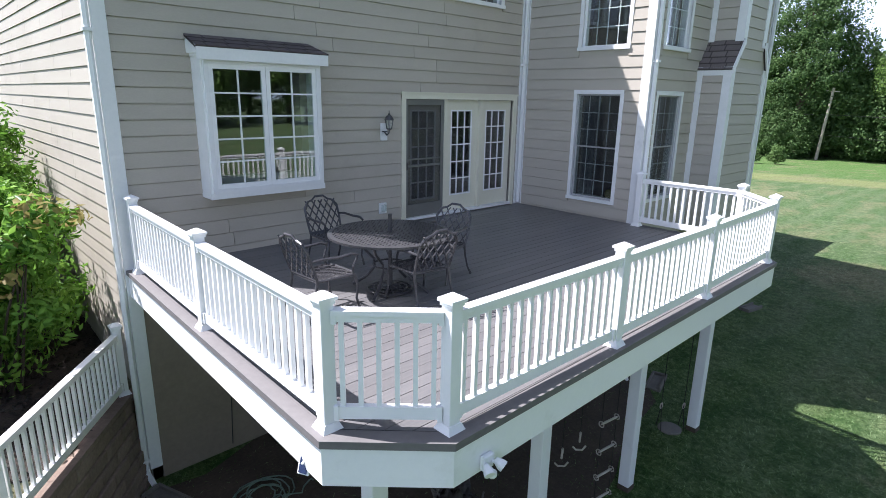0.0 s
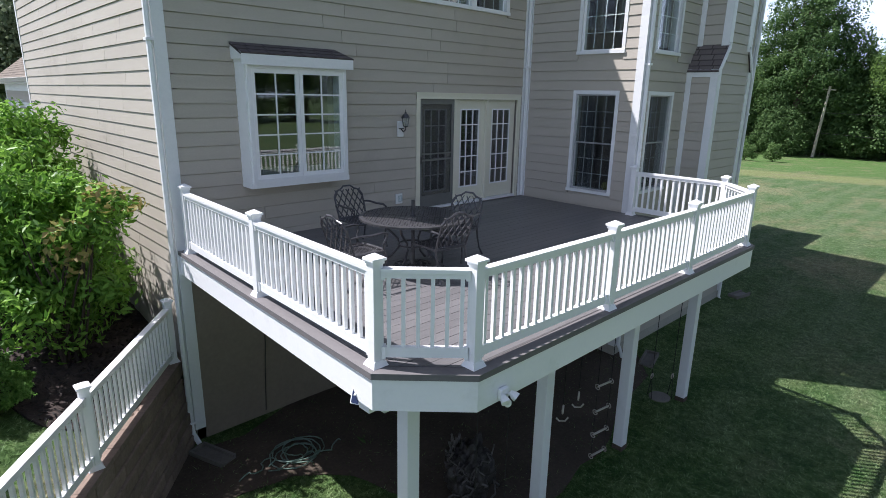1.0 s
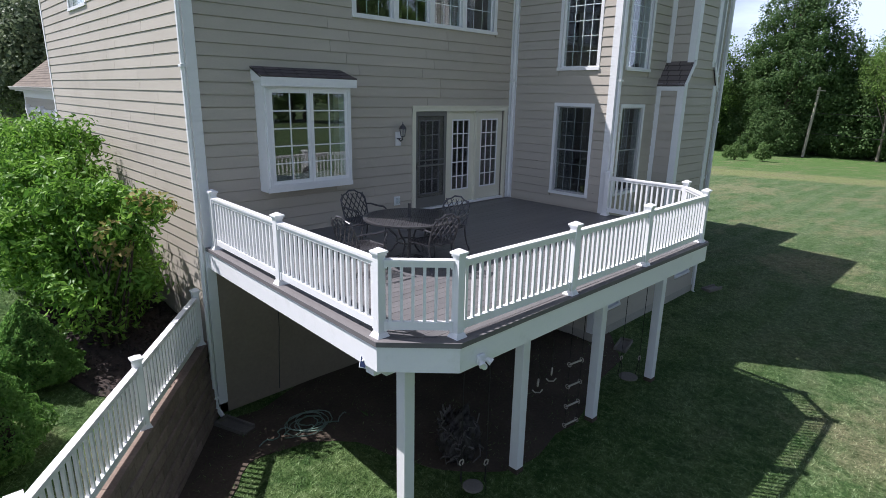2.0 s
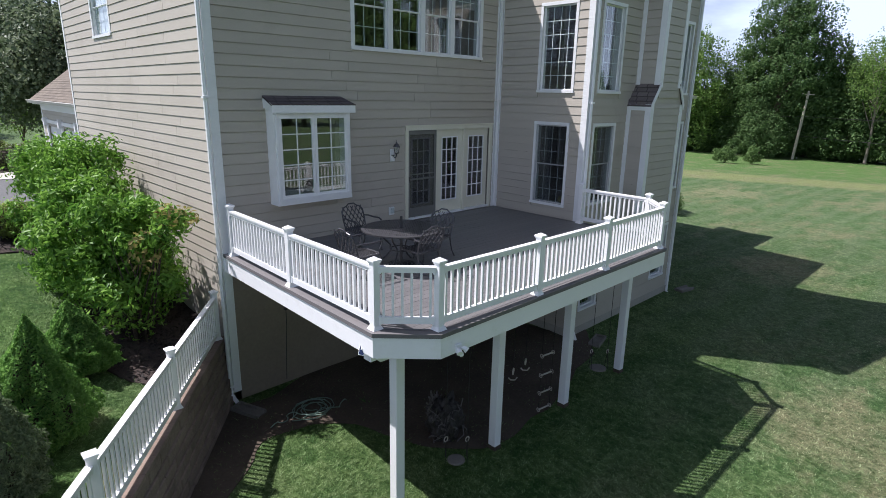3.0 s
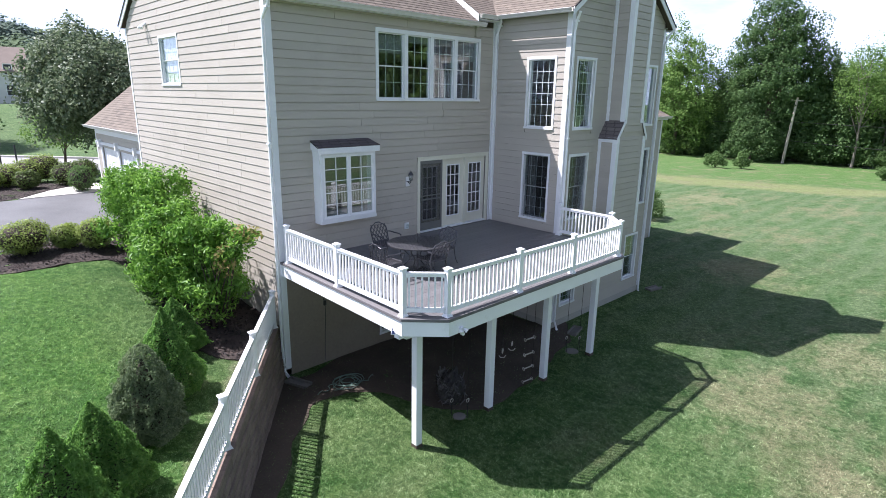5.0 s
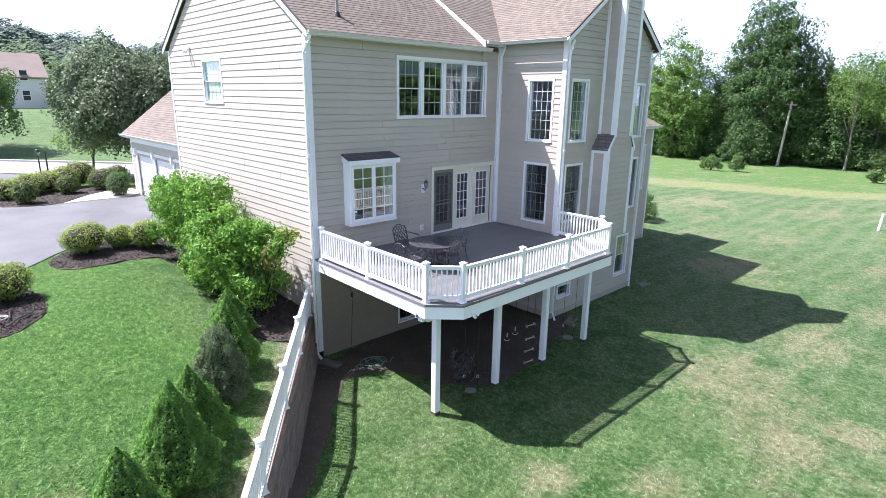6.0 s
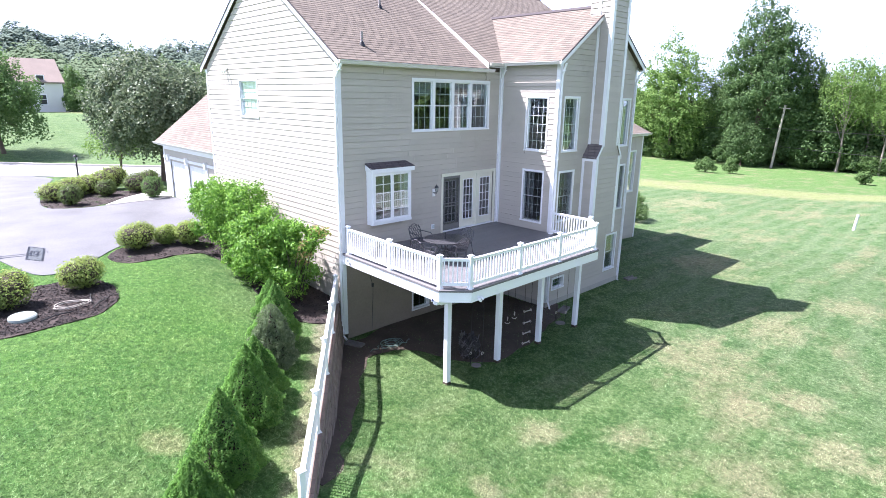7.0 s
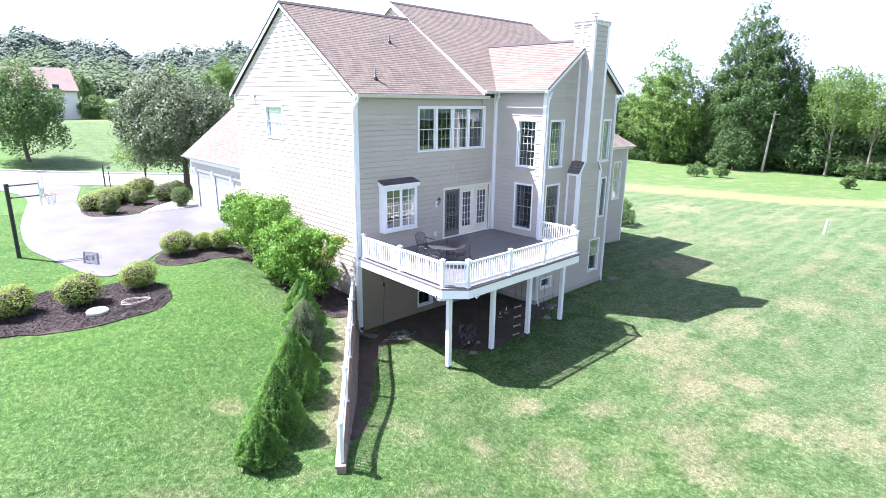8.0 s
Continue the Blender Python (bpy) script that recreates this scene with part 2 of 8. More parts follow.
    if blade:
        hsv = n.new("ShaderNodeHueSaturation")
        l.new(ramp(n, l, geo.outputs["Random Per Island"], 0, 1, 0.55, 2.1), hsv.inputs["Value"])
        l.new(ramp(n, l, geo.outputs["Random Per Island"], 0, 1, 1.08, 0.82), hsv.inputs["Saturation"])
        l.new(col, hsv.inputs["Color"])
        l.new(hsv.outputs["Color"], p.inputs["Base Color"])
        p.inputs["Roughness"].default_value, p.inputs["Specular IOR Level"].default_value = 0.55, 0.2
        tr = n.new("ShaderNodeBsdfTranslucent")
        l.new(hsv.outputs["Color"], tr.inputs["Color"])
        mx = n.new("ShaderNodeMixShader")
        mx.inputs[0].default_value = 0.35
        l.new(p.outputs[0], mx.inputs[1])
        l.new(tr.outputs[0], mx.inputs[2])
        l.new(mx.outputs[0], n["Material Output"].inputs["Surface"])
        return m
    col = mixed(n, l, ramp(n, l, tuft.outputs["Fac"], 0.35, 0.55, 0.45, 0), col, (0.022, 0.058, 0.010))
    l.new(col, p.inputs["Base Color"])
    p.inputs["Roughness"].default_value, p.inputs["Specular IOR Level"].default_value = 0.75, 0.2
    both = n.new("ShaderNodeMath")
    both.operation = "ADD"
    l.new(fine.outputs["Fac"], both.inputs[0])
    l.new(tuft.outputs["Fac"], both.inputs[1])
    bp = n.new("ShaderNodeBump")
    bp.inputs["Strength"].default_value, bp.inputs["Distance"].default_value = 1.0, 0.08
    l.new(both.outputs[0], bp.inputs["Height"])
    l.new(bp.outputs["Normal"], p.inputs["Normal"])
    return m


SIDING = surf("siding_paint", (0.422, 0.384, 0.324), (0.472, 0.434, 0.372), 0.62, 0.5, 30, 0.12, stretch=(1, 1, 3), rnd=0.035, dirt=(0.35, 0.312, 0.26), dirt_scale=0.5, spec=0.35)
WHITE = surf("white_vinyl", (0.80, 0.81, 0.81), (0.84, 0.845, 0.84), 0.35, 1.5, 25, 0.02, dirt=(0.70, 0.71, 0.68), dirt_scale=2.0)
TRIM = surf("white_trim_paint", (0.74, 0.75, 0.75), (0.80, 0.805, 0.80), 0.45, 1.2, 20, 0.04, dirt=(0.62, 0.63, 0.62), dirt_scale=1.2)
CREAM = surf("cream_door_paint", (0.68, 0.66, 0.53), (0.73, 0.71, 0.59), 0.45, 1.5, 25, 0.02)
SCREEN_GREY = surf("grey_screen_frame", (0.135, 0.135, 0.125), (0.165, 0.165, 0.152), 0.5, 2, 30)
DECKING = surf("composite_decking", (0.118, 0.117, 0.121), (0.165, 0.158, 0.157), 0.40, 0.8, 14, 0.15, stretch=(0.25, 3, 3), rnd=0.09, dirt=(0.158, 0.150, 0.148), dirt_scale=0.9)
BORDER = surf("dark_border_board", (0.122, 0.115, 0.115), (0.156, 0.147, 0.146), 0.65, 1.2, 14, 0.12, rnd=0.05)
JOIST = surf("treated_timber", (0.14, 0.11, 0.075), (0.21, 0.165, 0.11), 0.85, 1.5, 12, 0.3)
CASTIRON = surf("dark_bronze_cast_metal", (0.040, 0.040, 0.045), (0.085, 0.083, 0.088), 0.28, 6, 60, 0.15, metal=0.15)
GUTTERPAINT = surf("almond_gutter_paint", (0.56, 0.54, 0.49), (0.63, 0.61, 0.56), 0.5, 1.2, 20, 0.03, dirt=(0.46, 0.43, 0.38), dirt_scale=1.2)
# white bars greyed in colour to stand for dimness behind the glass
MUNTIN_DIMMED = surf("dimmed_window_bar", (0.46, 0.47, 0.47), (0.52, 0.525, 0.52), 0.5, 2, 30)
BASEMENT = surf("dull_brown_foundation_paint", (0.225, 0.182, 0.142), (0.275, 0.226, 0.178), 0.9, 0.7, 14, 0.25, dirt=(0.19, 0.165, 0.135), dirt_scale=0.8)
PARGE = surf("grey_parging", (0.34, 0.32, 0.28), (0.42, 0.40, 0.35), 0.9, 0.9, 20, 0.3, dirt=(0.24, 0.22, 0.19))
BLOCK = surf("retaining_block", (0.17, 0.125, 0.10), (0.27, 0.205, 0.165), 0.92, 2.2, 22, 0.8, rnd=0.14, dirt=(0.12, 0.09, 0.075), dirt_scale=1.5)
SHINGLE = shingled("tan_roof_shingle", (0.196, 0.160, 0.123), (0.122, 0.100, 0.079), (0.206, 0.170, 0.133))
DARKSHINGLE = shingled("dark_roof_shingle", (0.105, 0.085, 0.085), (0.14, 0.115, 0.11), (0.12, 0.10, 0.10))
WORNSHINGLE = shingled("weathered_roof_shingle", (0.150, 0.125, 0.118), (0.20, 0.17, 0.155), (0.17, 0.145, 0.14))
GLASS = glazing("window_glass")
NETTING = netting("insect_mesh", (0.065, 0.065, 0.064), 0.42)
WINDOWNET = netting("dark_window_mesh", (0.030, 0.031, 0.034), 0.20)
ROOM = surf("interior_wall_paint", (0.24, 0.22, 0.20), (0.28, 0.26, 0.235), 0.8, 1, 20)
DARKWOOD = surf("interior_floor_wood", (0.10, 0.06, 0.035), (0.16, 0.10, 0.06), 0.4, 2, 20)
CURTAIN = surf("grey_curtain_cloth", (0.10, 0.105, 0.115), (0.14, 0.145, 0.155), 0.9, 3, 40)
SHADECLOTH = surf("grey_blind_cloth", (0.17, 0.175, 0.19), (0.24, 0.245, 0.26), 0.9, 3, 40)
BLINDCLOTH = surf("pale_blind", (0.78, 0.78, 0.77), (0.83, 0.83, 0.82), 0.8, 3, 40)
BLACKMETAL = surf("black_painted_metal", (0.012, 0.012, 0.013), (0.03, 0.03, 0.03), 0.4, 4, 40)
CHROME = surf("brushed_steel", (0.55, 0.55, 0.55), (0.65, 0.65, 0.65), 0.3, 6, 60, metal=1.0)
GRASS = turf("mown_lawn")
GRASSBLADE = turf("grass_blade", True)
MULCH = surf("dark_bark_mulch", (0.016, 0.011, 0.009), (0.058, 0.041, 0.034), 0.95, 2.5, 34, 1.0)
EARTH = surf("bare_earth", (0.046, 0.034, 0.024), (0.092, 0.070, 0.050), 0.95, 1.2, 20, 0.8)
ASPHALT = surf("worn_grey_asphalt", (0.066, 0.067, 0.068), (0.130, 0.132, 0.134), 0.62, 0.5, 26, 0.9, dirt=(0.066, 0.066, 0.072), dirt_scale=0.4)
ROADTOP = surf("pale_road_surface", (0.24, 0.235, 0.23), (0.29, 0.285, 0.28), 0.9, 0.3, 60, 0.4)
DULLCONCRETE = surf("stained_grey_concrete", (0.13, 0.12, 0.105), (0.20, 0.185, 0.16), 0.9, 2.0, 30, 0.4)
CONCRETE = surf("pale_concrete", (0.40, 0.38, 0.34), (0.50, 0.475, 0.43), 0.9, 1.1, 30, 0.4)
BARK = surf("tree_bark", (0.07, 0.05, 0.035), (0.14, 0.105, 0.08), 0.95, 3, 20, 0.9, stretch=(1, 1, 0.3))
PALEBARK = surf("pale_tree_bark", (0.15, 0.13, 0.105), (0.25, 0.22, 0.185), 0.95, 2, 12, 0.5, stretch=(1, 1, 0.3))
POLEWOOD = surf("bleached_pole_wood", (0.34, 0.30, 0.25), (0.46, 0.42, 0.36), 0.9, 2, 20, 0.5, stretch=(1, 1, 0.2))

# ---- building blocks ----
def mesh_of(name, verts, faces, mat, uvs=None):
    me = bpy.data.meshes.new(name)
    me.from_pydata(verts, [], faces)
    me.materials.append(mat)
    if uvs is not None:
        layer = me.uv_layers.new(name="UVMap")
        layer.data.foreach_set("uv", [c for uv in uvs for c in uv])
    return me


def piece(name, verts, faces, mat, parent=None, label="", uvs=None):
    ob = new(name, mesh_of(name, verts, faces, mat, uvs))
    if parent:
        ob.parent = parent
    return tagged(ob, label)


def part(name, bm, mat, parent, label="", smooth=False):
    bmesh.ops.recalc_face_normals(bm, faces=bm.faces)
    me = bpy.data.meshes.new(name)
    bm.to_mesh(me)
    bm.free()
    me.materials.append(mat)
    if smooth:
        me.polygons.foreach_set("use_smooth", [True] * len(me.polygons))
    ob = new(name, me)
    ob.parent = parent
    return tagged(ob, label)


def thing(name, at, label, category, group="", kind=""):
    ob = new(name)
    ob.empty_display_size = 0.1
    ob.matrix_basis = at if isinstance(at, Matrix) else Matrix.Translation(at)
    return tagged(ob, label, category, group, kind)


HEX = [(0, 1, 2, 3), (7, 6, 5, 4), (0, 4, 5, 1), (1, 5, 6, 2), (2, 6, 7, 3), (3, 7, 4, 0)]


def hexa(bm, corners):
    """A block from its eight corners: four below, four above."""
    v = [bm.verts.new(c) for c in corners]
    for f in HEX:
        bm.faces.new([v[i] for i in f])
    return v


def box(bm, x0, x1, y0, y1, z0, z1, bevel=0.0):
    v = hexa(bm, [(x0, y0, z0), (x1, y0, z0), (x1, y1, z0), (x0, y1, z0), (x0, y0, z1), (x1, y0, z1), (x1, y1, z1), (x0, y1, z1)])
    if bevel:
        edges = {e for w in v for e in w.link_edges}
        bmesh.ops.bevel(bm, geom=list(edges), offset=bevel, segments=1, affect="EDGES")


def tube(bm, pts, radii, sides=8, cap=True):
    """A round bar along the points."""
    pts = [Vector(p) for p in pts]
    if isinstance(radii, (int, float)):
        radii = [radii] * len(pts)
    rings, up = [], Vector((0.13, 0.31, 0.94))
    for i, p in enumerate(pts):
        d = (pts[min(i + 1, len(pts) - 1)] - pts[max(i - 1, 0)]).normalized()
        a = d.cross(up)
        if a.length < 0.05:
            a = d.cross(Vector((1, 0, 0)))
        a.normalize()
        b = d.cross(a).normalized()
        rings.append([bm.verts.new(p + radii[i] * (math.cos(2 * math.pi * k / sides) * a + math.sin(2 * math.pi * k / sides) * b)) for k in range(sides)])
    for r, s in zip(rings, rings[1:]):
        for k in range(sides):
            bm.faces.new((r[k], r[(k + 1) % sides], s[(k + 1) % sides], s[k]))
    if cap:
        bm.faces.new(rings[0][::-1])
        bm.faces.new(rings[-1])


def lathe(bm, profile, sides=24, centre=(0, 0, 0)):
    """A turned shape from (radius, height) pairs."""
    rings = []
    for r, z in profile:
        rings.append([bm.verts.new((centre[0] + r * math.cos(2 * math.pi * k / sides), centre[1] + r * math.sin(2 * math.pi * k / sides), centre[2] + z)) for k in range(sides)])
    for r, s in zip(rings, rings[1:]):
        for k in range(sides):
            bm.faces.new((r[k], r[(k + 1) % sides], s[(k + 1) % sides], s[k]))
    bm.faces.new(rings[0][::-1])
    bm.faces.new(rings[-1])


def smooth01(t):
    t = max(0.0, min(1.0, t))
    return t * t * (3 - 2 * t)


# ---- ground ----
FENCE_A = Vector((-0.19, 0.20))
FENCE_E = Vector((-0.594, -0.8045))          # along the fence, away from the house
FENCE_N = Vector((0.8045, -0.594))           # towards the lower lawn
WALL_END = 11.0


def uv_of(x, y):
    dx, dy = x - FENCE_A.x, y - FENCE_A.y
    return dx * FENCE_E.x + dy * FENCE_E.y, dx * FENCE_N.x + dy * FENCE_N.y


def xy_of(u, v):
    return FENCE_A.x + u * FENCE_E.x + v * FENCE_N.x, FENCE_A.y + u * FENCE_E.y + v * FENCE_N.y


def upper(x, y, u, v):
    v = min(v, 0.0)
    edge = -1.85 - 0.2 * smooth01((u - 6) / 5) - 0.02 * max(0.0, u - 11)
    z = edge + 1.05 * smooth01(-v / 7)
    z += 0.33 * smooth01((y - 6) / 10) - 0.75 * smooth01((y - 20) / 14)
    z += 3.3 * smooth01((y - 48) / 34) + 0.035 * max(0.0, y - 95)
    return z


def lower(x, y, u, v):
    v = max(v, 0.0)
    z = -3.26 - 0.12 * smooth01((-y - 2) / 3) - 0.10 * smooth01((-y - 5) / 3)
    z += 0.45 * smooth01((x - 9) / 8) * smooth01((-y - 6) / 5) + 0.12 * smooth01((x - 14) / 12)
    z -= 0.45 * smooth01((x - 15) / 9) * smooth01((y + 7) / 6)
    z += 0.5 * smooth01((-y - 14) / 10) * smooth01((x + 4) / 12)
    z -= 2.5 * smooth01((x - 36) / 70)
    edge = -2.05 - 0.02 * max(0.0, u - 11)
    k = 0.12 * smooth01(u / 4) + 0.88 * smooth01((u - 4.5) / 6.5)
    z += (edge - z) * k * (1 - smooth01(v / 6))
    return z


def height(x, y):
    u, v = uv_of(x, y)
    if u < -14:
        w = smooth01(v / 20)
        z = upper(x, y, u, v) * (1 - w) + lower(x, y, u, v) * w
    else:
        z = upper(x, y, u, v) if v < 0 else lower(x, y, u, v)
    return z + 0.03 * noise.noise(Vector((x * 0.25, y * 0.25, 0)))


def spread(near, step, far, grow):
    out, x = [], 0.0
    while x < far:
        out.append(x)
        x += step if x < near else step * (1 + grow * (x - near))
    return out + [far]


us = sorted({-a for a in spread(48, 0.6, 900, 0.25)} | set(spread(24, 0.5, 500, 0.3)))
vs = sorted({-0.06 - a for a in spread(30, 0.5, 700, 0.3)} | {0.04 + a for a in spread(40, 0.5, 900, 0.25)})
gverts = []
for a in us:
    for b in vs:
        x, y = xy_of(a, b)
        gverts.append((x, y, height(x, y)))
nv = len(vs)
gfaces = [(i * nv + j, i * nv + j + 1, (i + 1) * nv + j + 1, (i + 1) * nv + j) for i in range(len(us) - 1) for j in range(nv - 1)]
ground = tagged(new("ground", mesh_of("ground", gverts, gfaces, GRASS)), "mown green lawn with dry straw-coloured patches, sloping round the house", "lawn", kind="structure")
ground.data.polygons.foreach_set("use_smooth", [True] * len(ground.data.polygons))


def inside(poly, x, y):
    hit, j = False, len(poly) - 1
    for i in range(len(poly)):
        if (poly[i][1] > y) != (poly[j][1] > y) and x < (poly[j][0] - poly[i][0]) * (y - poly[i][1]) / (poly[j][1] - poly[i][1]) + poly[i][0]:
            hit = not hit
        j = i
    return hit


def rounded(poly, n=3):
    """The outline with its corners cut round."""
    for _ in range(n):
        out = []
        for i, p in enumerate(poly):
            q = poly[(i + 1) % len(poly)]
            out += [(0.75 * p[0] + 0.25 * q[0], 0.75 * p[1] + 0.25 * q[1]), (0.25 * p[0] + 0.75 * q[0], 0.25 * p[1] + 0.75 * q[1])]
        poly = out
    return poly


def laid(name, poly, lift, step, mat, label, category, kind="structure", crown=0.0, wobble=0.0):
    """A surface laid on the ground inside an outline, with a turned-down rim."""
    if wobble:
        poly = [(x + wobble * noise.noise(Vector((x * 1.1, y * 1.1, 3))), y + wobble * noise.noise(Vector((x * 1.1, y * 1.1, 9)))) for x, y in poly]
    bm = bmesh.new()
    vs_ = [bm.verts.new((x, y, 0)) for x, y in poly]
    bm.faces.new(vs_)
    x0, x1 = min(p[0] for p in poly), max(p[0] for p in poly)
    y0, y1 = min(p[1] for p in poly), max(p[1] for p in poly)
    x = x0 + step
    while x < x1:
        bmesh.ops.bisect_plane(bm, geom=bm.verts[:] + bm.edges[:] + bm.faces[:], plane_co=(x, 0, 0), plane_no=(1, 0, 0))
        x += step
    y = y0 + step
    while y < y1:
        bmesh.ops.bisect_plane(bm, geom=bm.verts[:] + bm.edges[:] + bm.faces[:], plane_co=(0, y, 0), plane_no=(0, 1, 0))
        y += step
    rim = [e for e in bm.edges if len(e.link_faces) == 1]
    ext = bmesh.ops.extrude_edge_only(bm, edges=rim)["geom"]
    low = {g for g in ext if isinstance(g, bmesh.types.BMVert)}
    for v in bm.verts:
        v.co.z = height(v.co.x, v.co.y) + (-0.05 if v in low else lift + crown * noise.noise(Vector((v.co.x * 1.7, v.co.y * 1.7, 1))))
    return tagged(part(name, bm, mat, None), label, category, kind=kind)


DRIVE = rounded([(-8.30, 8.10), (-7.71, 6.15), (-6.15, 7.25), (-4.67, 9.04), (-2.83, 9.71), (-1.27, 10.67), (0.38, 11.15), (0.60, 18.33), (-0.50, 17.50), (-3.20, 17.15), (-4.50, 17.15), (-5.75, 18.00), (-5.50, 20.50), (-4.60, 26.00), (-3.05, 33.00), (-1.80, 37.20), (-9.60, 45.00), (-7.40, 37.50), (-6.30, 32.70), (-7.95, 22.30), (-8.84, 17.80), (-9.36, 12.60), (-8.79, 10.40)], 2)
driveway = laid("driveway", DRIVE, 0.03, 0.9, ASPHALT, "worn grey asphalt driveway before the garage", "driveway")
ROAD = [(-150, 172), (-60, 90), (-32, 66), (-12, 47.4), (-1.16, 36.1), (4.0, 30.9), (9, 27.4), (20, 23.6), (44, 18), (46, 25), (22, 30.6), (12, 34.2), (6.2, 38.0), (-3.9, 48.85), (-14, 59.5), (-34, 78), (-62, 101), (-150, 182)]
road = laid("road", ROAD, 0.04, 3.0, ROADTOP, "pale sunlit road running past the gardens", "road")
kerb_bm = bmesh.new()
for (ax, ay), (bx, by) in zip(ROAD[9:], ROAD[10:]):
    n_ = max(2, int(math.hypot(bx - ax, by - ay) / 3))
    for i in range(n_):
        p, q = [(ax + (bx - ax) * k / n_, ay + (by - ay) * k / n_) for k in (i, i + 1)]
        zp, zq = height(*p), height(*q)
        hexa(kerb_bm, [(p[0], p[1], zp - 0.1), (q[0], q[1], zq - 0.1), (q[0] + .1, q[1] + .35, zq - 0.1), (p[0] + .1, p[1] + .35, zp - 0.1), (p[0], p[1], zp + 0.18), (q[0], q[1], zq + 0.18), (q[0] + .1, q[1] + .35, zq + 0.18), (p[0] + .1, p[1] + .35, zp + 0.18)])
tagged(part("kerb", kerb_bm, CONCRETE, None), "weathered concrete kerb along the road's far side", "kerb", kind="structure")
BED_DRIVE = rounded([(-12.61, 4.55), (-10.66, 5.63), (-9.43, 6.09), (-8.25, 5.21), (-7.23, 5.46), (-6.53, 5.18), (-6.22, 3.98), (-6.30, 2.78), (-7.15, 1.43), (-8.79, 1.15), (-10.19, 1.40), (-12.67, 2.52)], 2)
BED_HOUSE = rounded([(0.57, 10.75), (-1.28, 10.27), (-3.04, 9.40), (-5.00, 8.50), (-5.75, 7.05), (-4.65, 6.10), (-2.75, 6.60), (-2.12, 6.00), (-1.97, 3.99), (-2.34, 1.95), (-2.38, 0.53), (-2.02, -0.89), (-1.28, -1.42), (0.21, 0.46)], 2)
BED_ROAD = rounded([(-5.60, 20.60), (-5.75, 18.10), (-4.50, 17.35), (-3.20, 17.35), (-1.75, 19.10), (-0.20, 20.20), (0.60, 20.40), (0.60, 21.30), (-1.20, 21.60), (-2.00, 23.30), (-4.60, 22.30)], 2)
laid("mulch_bed", BED_DRIVE, 0.028, 0.35, MULCH, "dark bark mulch bed beside the driveway", "mulch bed", crown=0.05, wobble=0.18)
laid("mulch_bed", BED_HOUSE, 0.028, 0.35, MULCH, "dark bark mulch bed along the gable wall", "mulch bed", crown=0.05, wobble=0.18)
laid("mulch_bed", BED_ROAD, 0.028, 0.5, MULCH, "dark bark mulch bed with hedges near the road", "mulch bed", crown=0.05, wobble=0.18)
laid("walkway", [(-3.15, 17.22), (-0.40, 17.45), (0.60, 18.20), (0.60, 20.30), (-0.20, 20.12), (-1.72, 19.02)], 0.055, 0.6, CONCRETE, "pale concrete path leading round the garage", "path")
BARE = rounded([(0.2, -0.1), (8.0, -0.1), (8.1, -2.6), (9.2, -3.1), (7.2, -4.2), (5.0, -4.55), (3.2, -4.8), (2.1, -4.35), (1.55, -3.0), (0.95, -2.05), (0.25, -1.7)] + [xy_of(u_, v_) for u_, v_ in ((2.0, 0.95), (3.5, 0.85), (5.0, 0.75), (7.0, 0.6), (9.0, 0.4), (9.6, 0.12), (7.0, 0.08), (4.0, 0.08), (1.0, 0.08))], 2)
laid("earth", BARE, 0.012, 0.4, EARTH, "bare shaded earth under the deck", "earth", crown=0.02, wobble=0.3)

# ---- house walls ----
class Side:
    """A wall's own axes: s along it, o outward, z up."""
    def __init__(self, x, y, sx, sy, ox, oy):
        self.p, self.s, self.o = (x, y), (sx, sy), (ox, oy)

    def at(self, s, o, z):
        return (self.p[0] + s * self.s[0] + o * self.o[0], self.p[1] + s * self.s[1] + o * self.o[1], z)

    def block(self, bm, s0, s1, o0, o1, z0, z1):
        hexa(bm, [self.at(s0, o0, z0), self.at(s1, o0, z0), self.at(s1, o1, z0), self.at(s0, o1, z0), self.at(s0, o0, z1), self.at(s1, o0, z1), self.at(s1, o1, z1), self.at(s0, o1, z1)])


BX, BY, BR = 8.15, -2.90, 14.05              # the projecting wing: its near side, its front, its far side
BACK = Side(0, 0, 1, 0, 0, -1)
GABLE = Side(0, 0, 0, 1, -1, 0)
WING_SIDE = Side(BX, 0, 0, -1, -1, 0)
WING_FRONT = Side(BX, BY, 1, 0, 0, -1)
EXPO = 0.205
EAVE, RIDGE, RIDGE_Y = 6.33, 10.02, 5.13


def backing(side, length, z0, z1, holes, name, label, top=None, thick=0.2, mat=SIDING):
    """A wall's solid body with its openings; top gives the height along s for a gable."""
    bm = bmesh.new()
    ss = sorted({0.0, length} | {h[0] for h in holes} | {h[1] for h in holes})
    for a, b in zip(ss, ss[1:]):
        spans, z = [], z0
        for h in sorted(holes, key=lambda q: q[2]):
            if h[0] <= a and h[1] >= b:
                spans.append((z, h[2]))
                z = h[3]
        spans.append((z, z1))
        for lo, hi in spans:
            if hi - lo > 0.001:
                side.block(bm, a, b, -thick, 0, lo, hi)
    if top:
        pts = [(s, z) for s, z in top]
        f = [bm.verts.new(side.at(s, 0, z)) for s, z in pts]
        g = [bm.verts.new(side.at(s, -thick, z)) for s, z in pts]
        bm.faces.new(f)
        bm.faces.new(g[::-1])
        for i in range(len(pts)):
            j = (i + 1) % len(pts)
            bm.faces.new((f[i], f[j], g[j], g[i]))
    return tagged(part(name, bm, mat, None), label, "wall", kind="structure")


